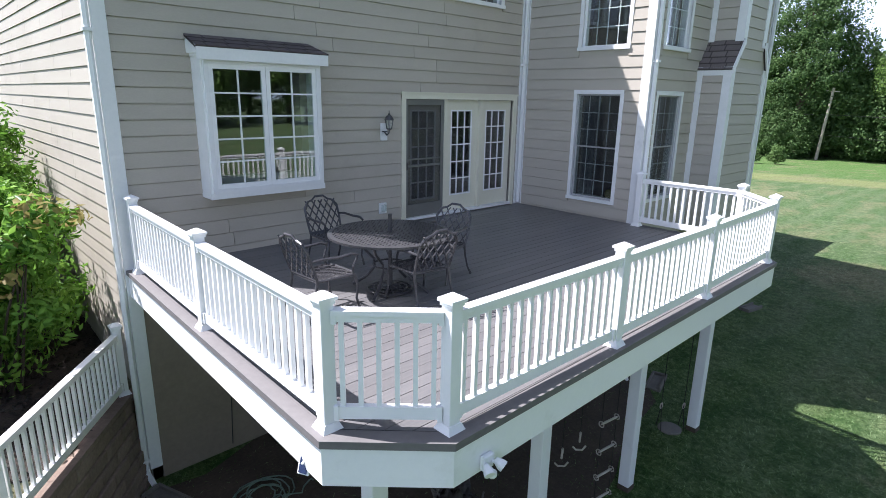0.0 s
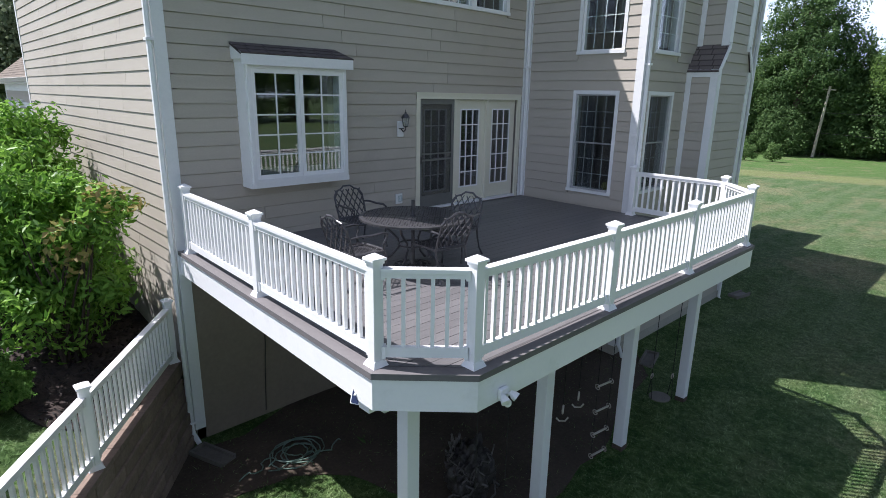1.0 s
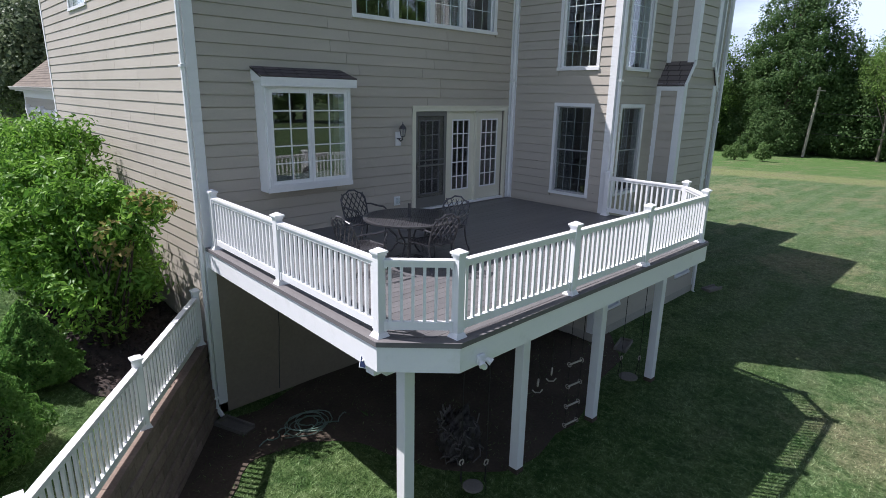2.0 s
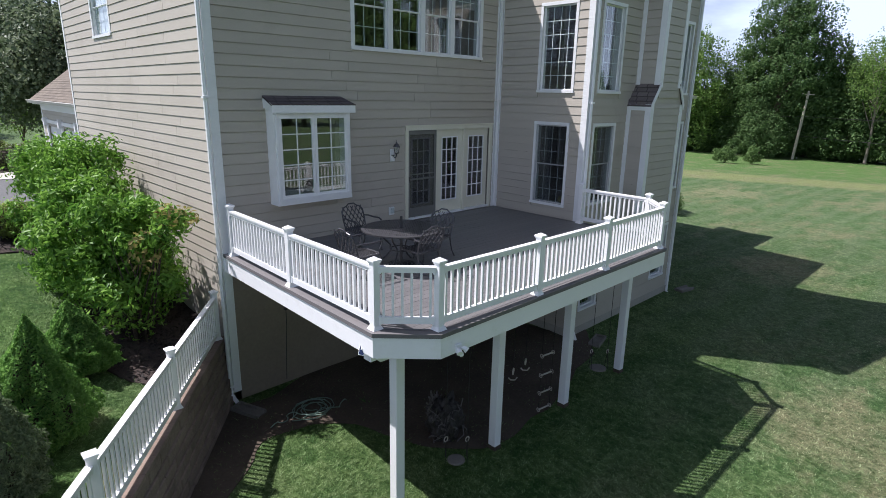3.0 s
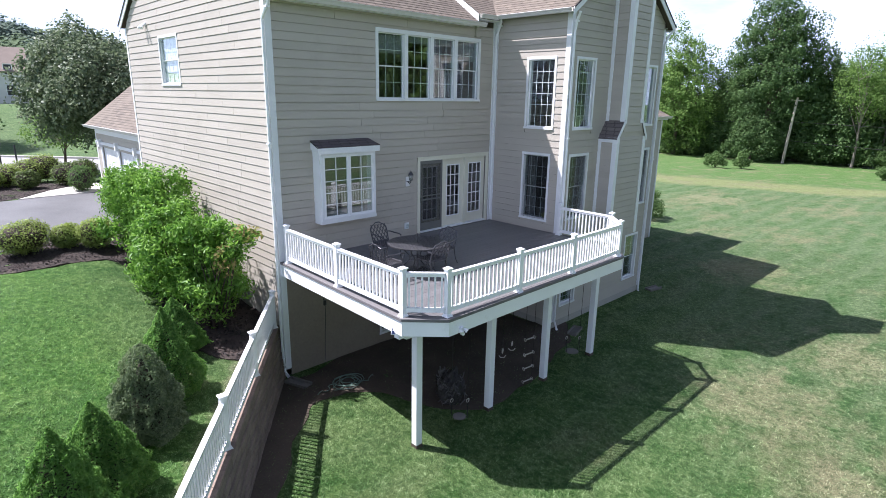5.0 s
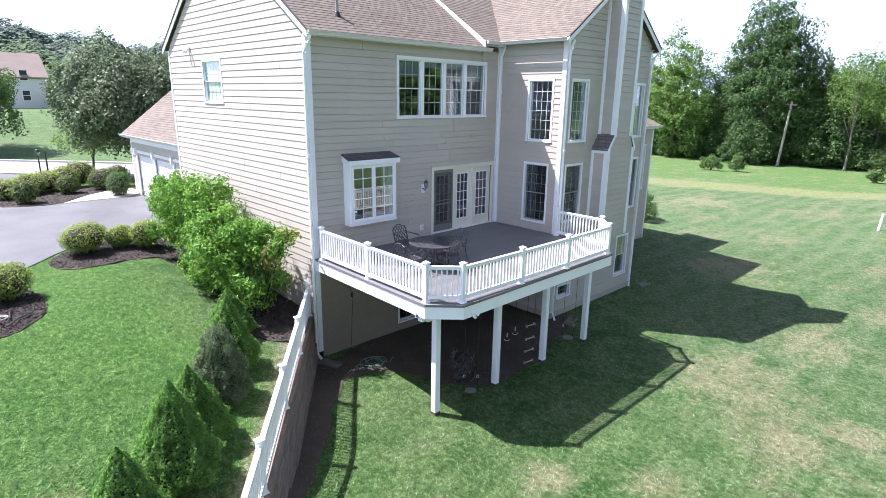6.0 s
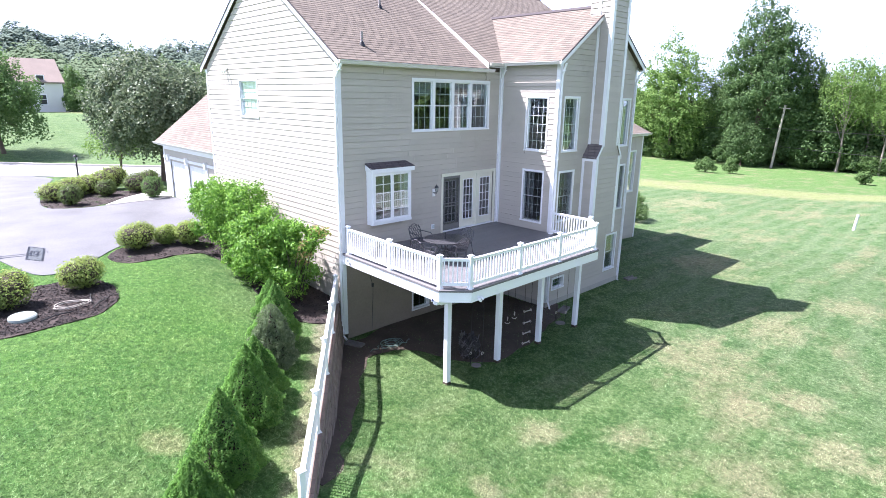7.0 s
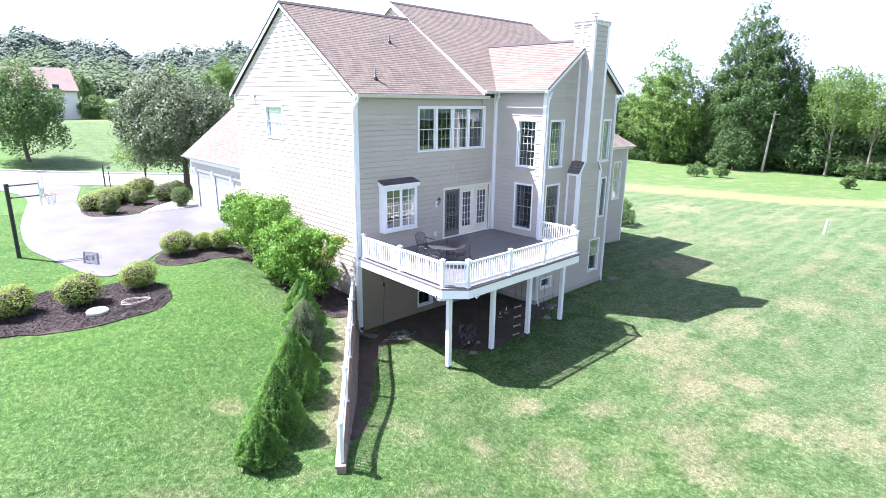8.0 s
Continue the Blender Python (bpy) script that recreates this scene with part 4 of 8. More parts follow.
def window(number, side, hole, cols, rows, label, sashes=1, units=1, casing=0.075, bars=MUNTIN_DIMMED, blind=None, curtain=None, inset=0.05, blind_units=(), screen=False):
    """A cased window: units side by side, each with sashes, a pane and its bars."""
    s0, s1, z0, z1 = hole
    top = thing("window_%d" % number, side.at((s0 + s1) / 2, 0, z0), label, "window", kind="structure")
    bm = bmesh.new()
    c = casing
    side.block(bm, s0 - c * 0.3, s0 + c * 0.7, 0.0, 0.034, z0, z1)
    side.block(bm, s1 - c * 0.7, s1 + c * 0.3, 0.0, 0.034, z0, z1)
    side.block(bm, s0 - c * 0.3, s1 + c * 0.3, 0.0, 0.036, z1 - c * 0.6, z1 + c * 0.45)
    keep(part("casing", bm, TRIM, top), top)
    bm = bmesh.new()
    side.block(bm, s0 - c * 0.4, s1 + c * 0.4, 0.0, 0.055, z0 - 0.02, z0 + 0.045)
    keep(part("window_sill", bm, TRIM, top), top)
    a0, a1, b0, b1 = s0 + c * 0.7, s1 - c * 0.7, z0 + 0.045, z1 - c * 0.6
    bm = bmesh.new()                                     # jamb lining, back into the wall
    for p, q in ((a0 - 0.02, a0), (a1, a1 + 0.02)):
        side.block(bm, p, q, -0.2, 0.01, b0, b1)
    side.block(bm, a0 - 0.02, a1 + 0.02, -0.2, 0.01, b1, b1 + 0.02)
    side.block(bm, a0 - 0.02, a1 + 0.02, -0.2, 0.01, b0 - 0.02, b0)
    w = (a1 - a0) / units
    for u in range(1, units):
        side.block(bm, a0 + u * w - 0.068, a0 + u * w + 0.068, -0.15, 0.02, b0, b1)
    keep(part("jamb", bm, TRIM, top), top)
    for u in range(units):
        p0 = a0 + u * w + (0.068 if u else 0.0)
        p1 = a0 + (u + 1) * w - (0.068 if u < units - 1 else 0.0)
        for k in range(sashes):
            h0, h1 = b0 + (b1 - b0) * k / sashes, b0 + (b1 - b0) * (k + 1) / sashes
            o = -inset - (0.0 if k == 0 or sashes == 1 else -0.022)
            bm = bmesh.new()
            fr = 0.032
            side.block(bm, p0, p0 + fr, o - 0.035, o, h0, h1)
            side.block(bm, p1 - fr, p1, o - 0.035, o, h0, h1)
            f0, f1 = (fr if k == 0 else 0.016), (fr if k == sashes - 1 else 0.016)
            side.block(bm, p0 + fr, p1 - fr, o - 0.035, o, h0, h0 + f0)
            side.block(bm, p0 + fr, p1 - fr, o - 0.035, o, h1 - f1, h1)
            frame_ob = keep(part("window_frame", bm, TRIM, top), top)
            bm = bmesh.new()
            q0, q1, g0, g1 = p0 + fr, p1 - fr, h0 + f0, h1 - f1
            bar = 0.0085
            for i in range(1, cols):
                s = q0 + (q1 - q0) * i / cols
                side.block(bm, s - bar, s + bar, o - 0.031, o - 0.0205, g0, g1)
            r_ = rows[k] if isinstance(rows, tuple) else rows
            for i in range(1, r_):
                z = g0 + (g1 - g0) * i / r_
                side.block(bm, q0, q1, o - 0.0305, o - 0.0210, z - bar, z + bar)
            keep(part("muntins", bm, bars, frame_ob), frame_ob)
            bm = bmesh.new()
            side.block(bm, q0, q1, o - 0.019, o - 0.015, g0, g1)
            pane = keep(part("pane", bm, GLASS, frame_ob), frame_ob)
            pane.visible_shadow = False
    if screen:
        bm = bmesh.new()
        side.block(bm, a0 + 0.004, a1 - 0.004, -0.016, -0.014, b0 + 0.004, b1 - 0.004)
        keep(part("insect_screen", bm, WINDOWNET, top, "dark fine insect screen"), top)
    for u, drop in blind_units:                           # short blinds drawn part of the way down
        bm = bmesh.new()
        side.block(bm, a0 + u * w + 0.07, a0 + (u + 1) * w - 0.07, -0.135, -0.128, b1 - (b1 - b0) * drop, b1)
        keep(part("blind", bm, SHADECLOTH, top, "grey half-drawn blind"), top)
    if blind:
        bm = bmesh.new()
        side.block(bm, a0, a1, -0.095, -0.088, b0 + (b1 - b0) * (1 - blind), b1)
        keep(part("blind", bm, BLINDCLOTH, top), top)
    if curtain:
        for c0, c1 in curtain:
            bm = bmesh.new()
            n_ = max(6, int((c1 - c0) * 60))
            lo = [bm.verts.new(side.at(c0 + (c1 - c0) * i / n_, -0.27 + 0.03 * math.sin(i * 1.3), b0 - 0.1)) for i in range(n_ + 1)]
            hi = [bm.verts.new(side.at(c0 + (c1 - c0) * i / n_, -0.27 + 0.03 * math.sin(i * 1.3 + 0.2), b1 + 0.05)) for i in range(n_ + 1)]
            for i in range(n_):
                bm.faces.new((lo[i], lo[i + 1], hi[i + 1], hi[i]))
            keep(part("curtain", bm, CURTAIN, top, smooth=True), top)
    return top


window(1, BACK, QUAD, 3, (2, 2), "white row of four double-hung windows over the deck", 2, 4, 0.10, bars=TRIM, curtain=[(5.62, 5.95), (6.05, 6.2)], blind_units=((0, 0.30), (1, 0.12), (2, 0.12), (3, 0.34)))
window(2, WING_SIDE, WL, 4, (3, 3), "tall white double-hung window at deck level", 2, bars=TRIM, curtain=[(1.42, 1.72)], screen=True)
window(3, WING_SIDE, WU, 4, 6, "tall white gridded window above the deck", 1, bars=TRIM)
window(4, WING_FRONT, FL, 4, (3, 3), "white double-hung window behind the deck railing", 2, bars=TRIM, screen=True)
window(5, WING_FRONT, FU, 4, 6, "tall white gridded upper window beside the chimney", 1, bars=TRIM, curtain=[(0.95, 1.4)])
window(6, WING_FRONT, RU, 4, 6, "narrow white gridded upper window past the chimney", 1, bars=TRIM)
window(7, WING_FRONT, RL, 3, (3, 3), "white double-hung window past the chimney", 2, bars=TRIM, screen=True)
window(8, WING_FRONT, TALL, 3, (2, 2), "white double-hung basement window above the lawn", 2)
window(9, WING_FRONT, BASE_FRONT, 3, 2, "small white basement window under the deck", 1)
window(10, BACK, BASE_BACK, 2, 1, "small white basement window in the shade", 1)
window(11, GABLE, GW, 4, (2, 2), "white gable window with a pale blind drawn", 2, blind=0.98)

ball = thing("sill_ball", (BX + 0.16, -2.22, WL[2] + 0.16), "round olive yellow ball on the sill inside the window", "ornament")
bm = bmesh.new()
bmesh.ops.create_uvsphere(bm, u_segments=16, v_segments=10, radius=0.09)
part("globe", bm, surf("olive_yellow_felt", (0.30, 0.28, 0.08), (0.36, 0.33, 0.12), 0.9, 8, 60), ball, smooth=True)
bm = bmesh.new()
WING_SIDE.block(bm, WL[0] + 0.06, WL[1] - 0.06, -0.26, -0.09, WL[2] + 0.03, WL[2] + 0.068)
tagged(part("sill_board", bm, TRIM, None), "white painted window board inside the room", "sill", kind="structure")

# ---- box window over the deck ----
bay = thing("box_window", (1.97, 0, 0.87), "white box window with a dark shingled hood", "window", kind="structure")
X0, X1, YB = 1.08, 2.87, -0.34
bm = bmesh.new()
box(bm, X0, X1, YB, 0, 0.87, 0.99)                      # skirt
box(bm, X0, X0 + 0.05, YB, 0, 0.99, 2.84)
box(bm, X1 - 0.05, X1, YB, 0, 0.99, 2.84)
box(bm, X0 + 0.05, X1 - 0.05, YB, 0, 2.74, 2.84)
keep(part("surround", bm, WHITE, bay), bay)
bm = bmesh.new()
F0, F1, G0, G1 = X0 + 0.03, X1 - 0.03, 0.95, 2.74
for a, b, c, d in ((F0, F0 + 0.06, G0, G1), (F1 - 0.06, F1, G0, G1), (F0 + 0.06, F1 - 0.06, G0, G0 + 0.06), (F0 + 0.06, F1 - 0.06, G1 - 0.07, G1)):
    box(bm, a, b, YB - 0.028, YB + 0.02, c, d)
box(bm, X0 - 0.008, X1 + 0.008, YB - 0.012, YB, 0.87, 0.95)
box(bm, X0 - 0.012, X1 + 0.012, YB - 0.05, -0.0, 2.76, 2.80)
keep(part("window_frame", bm, TRIM, bay), bay)
mid = (F0 + F1) / 2
for a, b in ((F0 + 0.06, mid - 0.003), (mid + 0.003, F1 - 0.06)):
    bm = bmesh.new()
    z0, z1, fr, y0, y1 = G0 + 0.06, G1 - 0.07, 0.062, YB - 0.012, YB + 0.03
    box(bm, a, a + fr, y0, y1, z0, z1)
    box(bm, b - fr, b, y0, y1, z0, z1)
    box(bm, a + fr, b - fr, y0, y1, z0, z0 + fr)
    box(bm, a + fr, b - fr, y0, y1, z1 - fr, z1)
    sash = keep(part("casement", bm, WHITE, bay), bay)
    bm = bmesh.new()
    x = (a + b) / 2
    box(bm, x - 0.011, x + 0.011, y0 + 0.006, y0 + 0.026, z0 + fr, z1 - fr)
    for i in range(1, 5):
        z = z0 + fr + (z1 - z0 - 2 * fr) * i / 5
        box(bm, a + fr, b - fr, y0 + 0.0065, y0 + 0.0255, z - 0.011, z + 0.011)
    keep(part("muntins", bm, TRIM, sash), sash)
    bm = bmesh.new()
    box(bm, a + fr, b - fr, y0 + 0.014, y0 + 0.018, z0 + fr, z1 - fr)
    pane = keep(part("pane", bm, GLASS, sash), sash)
    pane.visible_shadow = False
bm = bmesh.new()
box(bm, X0 - 0.075, X1 + 0.085, YB - 0.095, YB - 0.062, 2.715, 2.885)      # fascia
hexa(bm, [(X0 - 0.05, YB - 0.06, 2.80), (X1 + 0.05, YB - 0.06, 2.80), (X1 + 0.05, 0, 2.80), (X0 - 0.05, 0, 2.80), (X0 - 0.05, YB - 0.06, 2.875), (X1 + 0.05, YB - 0.06, 2.875), (X1 + 0.05, 0, 3.0), (X0 - 0.05, 0, 3.0)])
keep(part("hood_board", bm, TRIM, bay), bay)
hood = slope("hood_roof", (X0 - 0.08, YB - 0.10, 2.88), (X1 + 0.09, YB - 0.10, 2.88), (X1 - 0.02, -0.01, 3.05), (X0 - 0.06, -0.01, 3.05), DARKSHINGLE, "dark shingles on the hood", thick=0.03)
for k in ("category", "kind"):
    del hood[k]
hood.parent = bay
keep(hood, bay)

# ---- patio doors ----
doors = thing("door_1", (6.3, 0, 0), "three-panel patio door with a grey screen door", "door", kind="structure")
D0, D1, DZ0, DZ1 = DOOR
bm = bmesh.new()
for a, b in ((D0 - 0.03, D0 + 0.07), (D1 - 0.07, D1 + 0.03)):
    BACK.block(bm, a, b, 0.0, 0.04, 0.0, DZ1)
BACK.block(bm, D0 - 0.03, D1 + 0.03, 0.0, 0.042, DZ1 - 0.08, DZ1 + 0.02)
BACK.block(bm, D0 - 0.05, D1 + 0.05, 0.0, 0.06, DZ1 + 0.02, DZ1 + 0.045)
third = (D1 - D0 - 0.14) / 3
for i in (1, 2):
    s = D0 + 0.07 + i * third
    BACK.block(bm, s - 0.035, s + 0.035, -0.10, 0.025, 0.06, DZ1 - 0.08)
keep(part("door_frame", bm, CREAM, doors), doors)
bm = bmesh.new()
BACK.block(bm, D0 + 0.07, D1 - 0.07, -0.2, 0.07, 0.02, 0.065)
keep(part("threshold", bm, TRIM, doors), doors)
for i in range(3):
    a, b = D0 + 0.07 + i * third + (0.035 if i else 0.0), D0 + 0.07 + (i + 1) * third - (0.035 if i < 2 else 0.0)
    z0, z1, st, bt = 0.07, DZ1 - 0.085, 0.17, 0.30
    bm = bmesh.new()
    BACK.block(bm, a, a + st, -0.095, -0.05, z0, z1)
    BACK.block(bm, b - st, b, -0.095, -0.05, z0, z1)
    BACK.block(bm, a + st, b - st, -0.095, -0.05, z0, z0 + bt)
    BACK.block(bm, a + st, b - st, -0.095, -0.05, z1 - 0.19, z1)
    panel = keep(part("door_panel", bm, CREAM, doors), doors)
    p0, p1, q0, q1 = a + st, b - st, z0 + bt, z1 - 0.19
    bm = bmesh.new()
    for c, d, e, f_ in ((p0, p0 + 0.03, q0, q1), (p1 - 0.03, p1, q0, q1), (p0 + 0.03, p1 - 0.03, q0, q0 + 0.03), (p0 + 0.03, p1 - 0.03, q1 - 0.03, q1)):
        BACK.block(bm, c, d, -0.06, -0.042, e, f_)
    for k in (1, 2):
        s = p0 + (p1 - p0) * k / 3
        BACK.block(bm, s - 0.011, s + 0.011, -0.068, -0.05, q0 + 0.03, q1 - 0.03)
    for k in range(1, 5):
        z = q0 + (q1 - q0) * k / 5
        BACK.block(bm, p0 + 0.03, p1 - 0.03, -0.0675, -0.0505, z - 0.011, z + 0.011)
    keep(part("muntins", bm, WHITE, panel), panel)
    bm = bmesh.new()
    BACK.block(bm, p0, p1, -0.072, -0.068, q0, q1)
    pane = keep(part("pane", bm, GLASS, panel), panel)
    pane.visible_shadow = False
    if i == 0:
        bm = bmesh.new()
        for c, d, e, f_ in ((a, a + 0.075, z0, z1), (b - 0.075, b, z0, z1), (a + 0.075, b - 0.075, z0, z0 + 0.24), (a + 0.075, b - 0.075, z1 - 0.10, z1), (a + 0.075, b - 0.075, 1.02, 1.06), (a + 0.075, b - 0.075, 1.15, 1.18)):
            BACK.block(bm, c, d, -0.02, 0.008, e, f_)
        screen = keep(part("screen_door", bm, SCREEN_GREY, doors, "grey framed insect screen door"), doors)
        bm = bmesh.new()
        BACK.block(bm, a + 0.075, b - 0.075, -0.008, -0.006, z0 + 0.24, z1 - 0.10)
        keep(part("insect_mesh", bm, NETTING, screen), screen)
        bm = bmesh.new()
        BACK.block(bm, a + 0.005, a + 0.05, 0.008, 0.03, 0.98, 1.12)
        keep(part("handle", bm, BLACKMETAL, screen, "black latch handle"), screen)

# ---- chimney chase ----
chase = thing("chimney", (11.1, -3.2, -0.4), "greige sided chimney chase with white corner boards", "chimney", kind="structure")
CB0, CB1, CU0, CU1, CY = 10.15, 11.98, 10.50, 11.70, -3.56
SHZ0, SHZ1, CTOP = 2.98, 3.50, 9.70
bm = bmesh.new()
box(bm, CB0, CB1, CY, BY - 0.002, -0.40, SHZ0)
hexa(bm, [(CB0, CY, SHZ0), (CB1, CY, SHZ0), (CB1, BY - 0.002, SHZ0), (CB0, BY - 0.002, SHZ0), (CU0, CY, SHZ1), (CU1, CY, SHZ1), (CU1, BY - 0.002, SHZ1), (CU0, BY - 0.002, SHZ1)])
box(bm, CU0, CU1, CY, BY - 0.002, SHZ1, 8.2)
box(bm, CU0, CU1, CY, BY + 0.36, 8.2, CTOP)
chase_body = keep(part("body", bm, SIDING, chase), chase)
for nm, sd, ln, za, zb in (("a", Side(CB0, BY, 0, -1, -1, 0), BY - CY, -0.40, SHZ0), ("b", Side(CU0, BY, 0, -1, -1, 0), BY - CY, SHZ1, CTOP), ("e", Side(CU0, BY + 0.36, 0, -1, -1, 0), 0.36, 8.4, CTOP), ("c", Side(CB0, CY, 1, 0, 0, -1), CB1 - CB0, -0.40, SHZ0), ("d", Side(CU0, CY, 1, 0, 0, -1), CU1 - CU0, SHZ1 - 0.36, CTOP)):
    clad(chase_body, sd, za, zb, (lambda L: (lambda z: (0.0, L)))(ln), [], 5)
bm = bmesh.new()
for x, z0, z1 in ((CB0, -0.40, SHZ0), (CB1, -0.40, SHZ0), (CU0, SHZ1 - 0.08, CTOP), (CU1, SHZ1 - 0.08, CTOP)):
    near = x < 11.1
    e = -0.042 if near else 0.0
    box(bm, x + (e if near else -0.13), x + (0.13 if near else 0.042), CY - 0.042, CY + 0.0, z0, z1)
    if near:
        box(bm, x - 0.042, x + 0.0, CY, CY + 0.12, z0, z1)
        box(bm, x - 0.040, x + 0.0, BY - 0.13, BY - 0.002, z0, z1)
box(bm, CB0 - 0.038, CB0, CY + 0.12, BY - 0.13, SHZ0 - 0.16, SHZ0)
rake(bm, (CB0 - 0.06, CY - 0.076, SHZ0 - 0.005), (CU0, CY - 0.076, SHZ1 + 0.03), 0.14, 0.03, (0, 1, 0))
rake(bm, (CB1 + 0.06, CY - 0.076, SHZ0 - 0.005), (CU1, CY - 0.076, SHZ1 + 0.03), 0.14, 0.03, (0, 1, 0))
keep(part("corner_board", bm, TRIM, chase), chase)
for x0, x1, o in ((CB0, CU0, -0.06), (CB1, CU1, 0.06)):
    a, b = (x0 + o, CY - 0.045, SHZ0 - 0.045), (x0 + o, BY - 0.002, SHZ0 - 0.045)
    c, d = (x1, BY - 0.002, SHZ1 + 0.035), (x1, CY - 0.045, SHZ1 + 0.035)
    sh = slope("shoulder_roof", a, b, c, d, WORNSHINGLE, "weathered dark shingles on the chimney shoulder", thick=0.03)
    for k in ("category", "kind"):
        del sh[k]
    sh.parent = chase
    keep(sh, chase)
bm = bmesh.new()
box(bm, CU0 - 0.05, CU1 + 0.05, CY - 0.05, BY + 0.41, CTOP - 0.14, CTOP)
box(bm, CU0 - 0.08, CU1 + 0.08, CY - 0.08, BY + 0.44, CTOP, CTOP + 0.06)
keep(part("crown", bm, GUTTERPAINT, chase, "almond crown moulding"), chase)
bm = bmesh.new()
lathe(bm, [(0.16, 0), (0.16, 0.18), (0.18, 0.19), (0.18, 0.2)], 16, (11.1, -3.1, CTOP + 0.06))
lathe(bm, [(0.24, 0.32), (0.25, 0.34), (0.05, 0.42)], 16, (11.1, -3.1, CTOP + 0.06))
for a in range(4):
    x, y = 11.1 + 0.17 * math.cos(a * 1.571 + .4), -3.1 + 0.17 * math.sin(a * 1.571 + .4)
    box(bm, x - 0.012, x + 0.012, y - 0.012, y + 0.012, CTOP + 0.2, CTOP + 0.40)
keep(part("flue_cap", bm, CHROME, chase, "metal flue cap"), chase)

# ---- deck ----
deck = thing("deck", (4, -2.7, 0), "raised composite deck on white posts behind the house", "deck", kind="structure")
DECK = [(-0.02, -0.02), (-0.17, -5.07), (0.51, -5.72), (7.33, -5.68), (8.18, -4.88), (8.18, -2.94)]
DF = -5.72
# the boards' field, inside the border
FIELD = [(0.13, -0.02), (-0.015, -4.99), (0.57, -5.565), (7.27, -5.525), (8.03, -4.81), (8.03, -2.94), (8.12, -2.93), (8.12, -0.02)]


def strip_of(poly, y0, y1):
    """The part of an outline between two lines across it."""
    for lim, sgn in ((y0, 1), (y1, -1)):
        out = []
        for p, q in zip(poly, poly[1:] + poly[:1]):
            a_, b_ = sgn * (p[1] - lim), sgn * (q[1] - lim)
            if a_ >= 0:
                out.append(p)
            if a_ * b_ < 0:
                k = a_ / (a_ - b_)
                out.append((p[0] + (q[0] - p[0]) * k, p[1] + (q[1] - p[1]) * k))
        poly = out
    return poly


def band(name, pts, width, z0, z1, mat, label=""):
    """Boards that follow the deck's open edge, mitred; width measured inwards."""
    inner = []
    n_ = len(pts)
    for i, p in enumerate(pts):
        d0 = (Vector(p) - Vector(pts[i - 1])).normalized() if i else None
        d1 = (Vector(pts[i + 1]) - Vector(p)).normalized() if i < n_ - 1 else None
        d0, d1 = d0 or d1, d1 or d0
        n0, n1 = Vector((-d0.y, d0.x)), Vector((-d1.y, d1.x))
        m_ = (n0 + n1).normalized()
        inner.append(Vector(p) + m_ * width / max(0.3, m_.dot(n0)))
    for i in range(n_ - 1):
        bm = bmesh.new()
        p, q, r, s = pts[i], pts[i + 1], inner[i + 1], inner[i]
        hexa(bm, [(*p, z0), (*q, z0), (*r, z0), (*s, z0), (*p, z1), (*q, z1), (*r, z1), (*s, z1)])
        keep(part(name, bm, mat, deck, label), deck)


band("border_board", DECK, 0.145, -0.028, 0.0, BORDER, "dark border board")
band("border_edge", [(x - 0.0, y) for x, y in DECK], 0.02, -0.06, -0.029, BORDER)
FASC = [(0.0, -0.02), (-0.15, -5.06), (0.52, -5.70), (7.32, -5.66), (8.16, -4.87), (8.16, -2.94)]
band("fascia", FASC, 0.025, -0.37, -0.03, WHITE, "white fascia board")
y, rngd = -0.02, random.Random(4)
while y > -5.55:
    ring_ = strip_of(FIELD, y - 0.139, y)
    dz, n_ = -0.002 + rngd.uniform(-0.0012, 0.0012), len(ring_)
    faces = [tuple(range(n_))[::-1], tuple(range(n_, 2 * n_))] + [(i, (i + 1) % n_, n_ + (i + 1) % n_, n_ + i) for i in range(n_)]
    keep(piece("deck_board", [(px, py, -0.026) for px, py in ring_] + [(px, py, dz) for px, py in ring_], faces, DECKING, deck), deck)
    y -= 0.1455
# joists and beam under the boards
x = 0.25
while x < 8.0:
    bm = bmesh.new()
    lim = DF + 0.10 + (max(0, 0.60 - x) * 0.95 + max(0, x - 7.2) * 0.95)
    box(bm, x - 0.02, x + 0.02, lim, -0.02 if x < BX - 0.1 else BY, -0.27, -0.03)
    keep(part("joist", bm, JOIST, deck), deck)
    x += 0.40
bm = bmesh.new()
box(bm, -0.02, 7.95, -4.83, -4.67, -0.56, -0.272)
keep(part("beam", bm, WHITE, deck, "white wrapped beam"), deck)
bm = bmesh.new()
v = [bm.verts.new(p) for p in ((-0.10, -4.92, -0.375), (0.42, -4.92, -0.375), (0.42, -4.92, -0.56), (0.09, -4.92, -0.56))]
w_ = [bm.verts.new((p.co.x, -4.6, p.co.z)) for p in v]
bm.faces.new(v)
bm.faces.new(w_[::-1])
for i in range(4):
    bm.faces.new((v[i], v[(i + 1) % 4], w_[(i + 1) % 4], w_[i]))
keep(part("bracket", bm, WHITE, deck), deck)
for x in (0.53, 2.92, 5.20, 7.57):
    bm = bmesh.new()
    g = height(x, -4.75)
    box(bm, x - 0.085, x + 0.085, -4.835, -4.665, g - 0.1, -0.561, 0.008)
    post = keep(part("deck_post", bm, WHITE, deck), deck)
    bm = bmesh.new()
    box(bm, x - 0.089, x + 0.089, -4.839, -4.661, g - 0.1, g + 0.09)
    keep(part("post_base", bm, EARTH, post, "mud-splashed post foot"), post)

# ---- railings ----


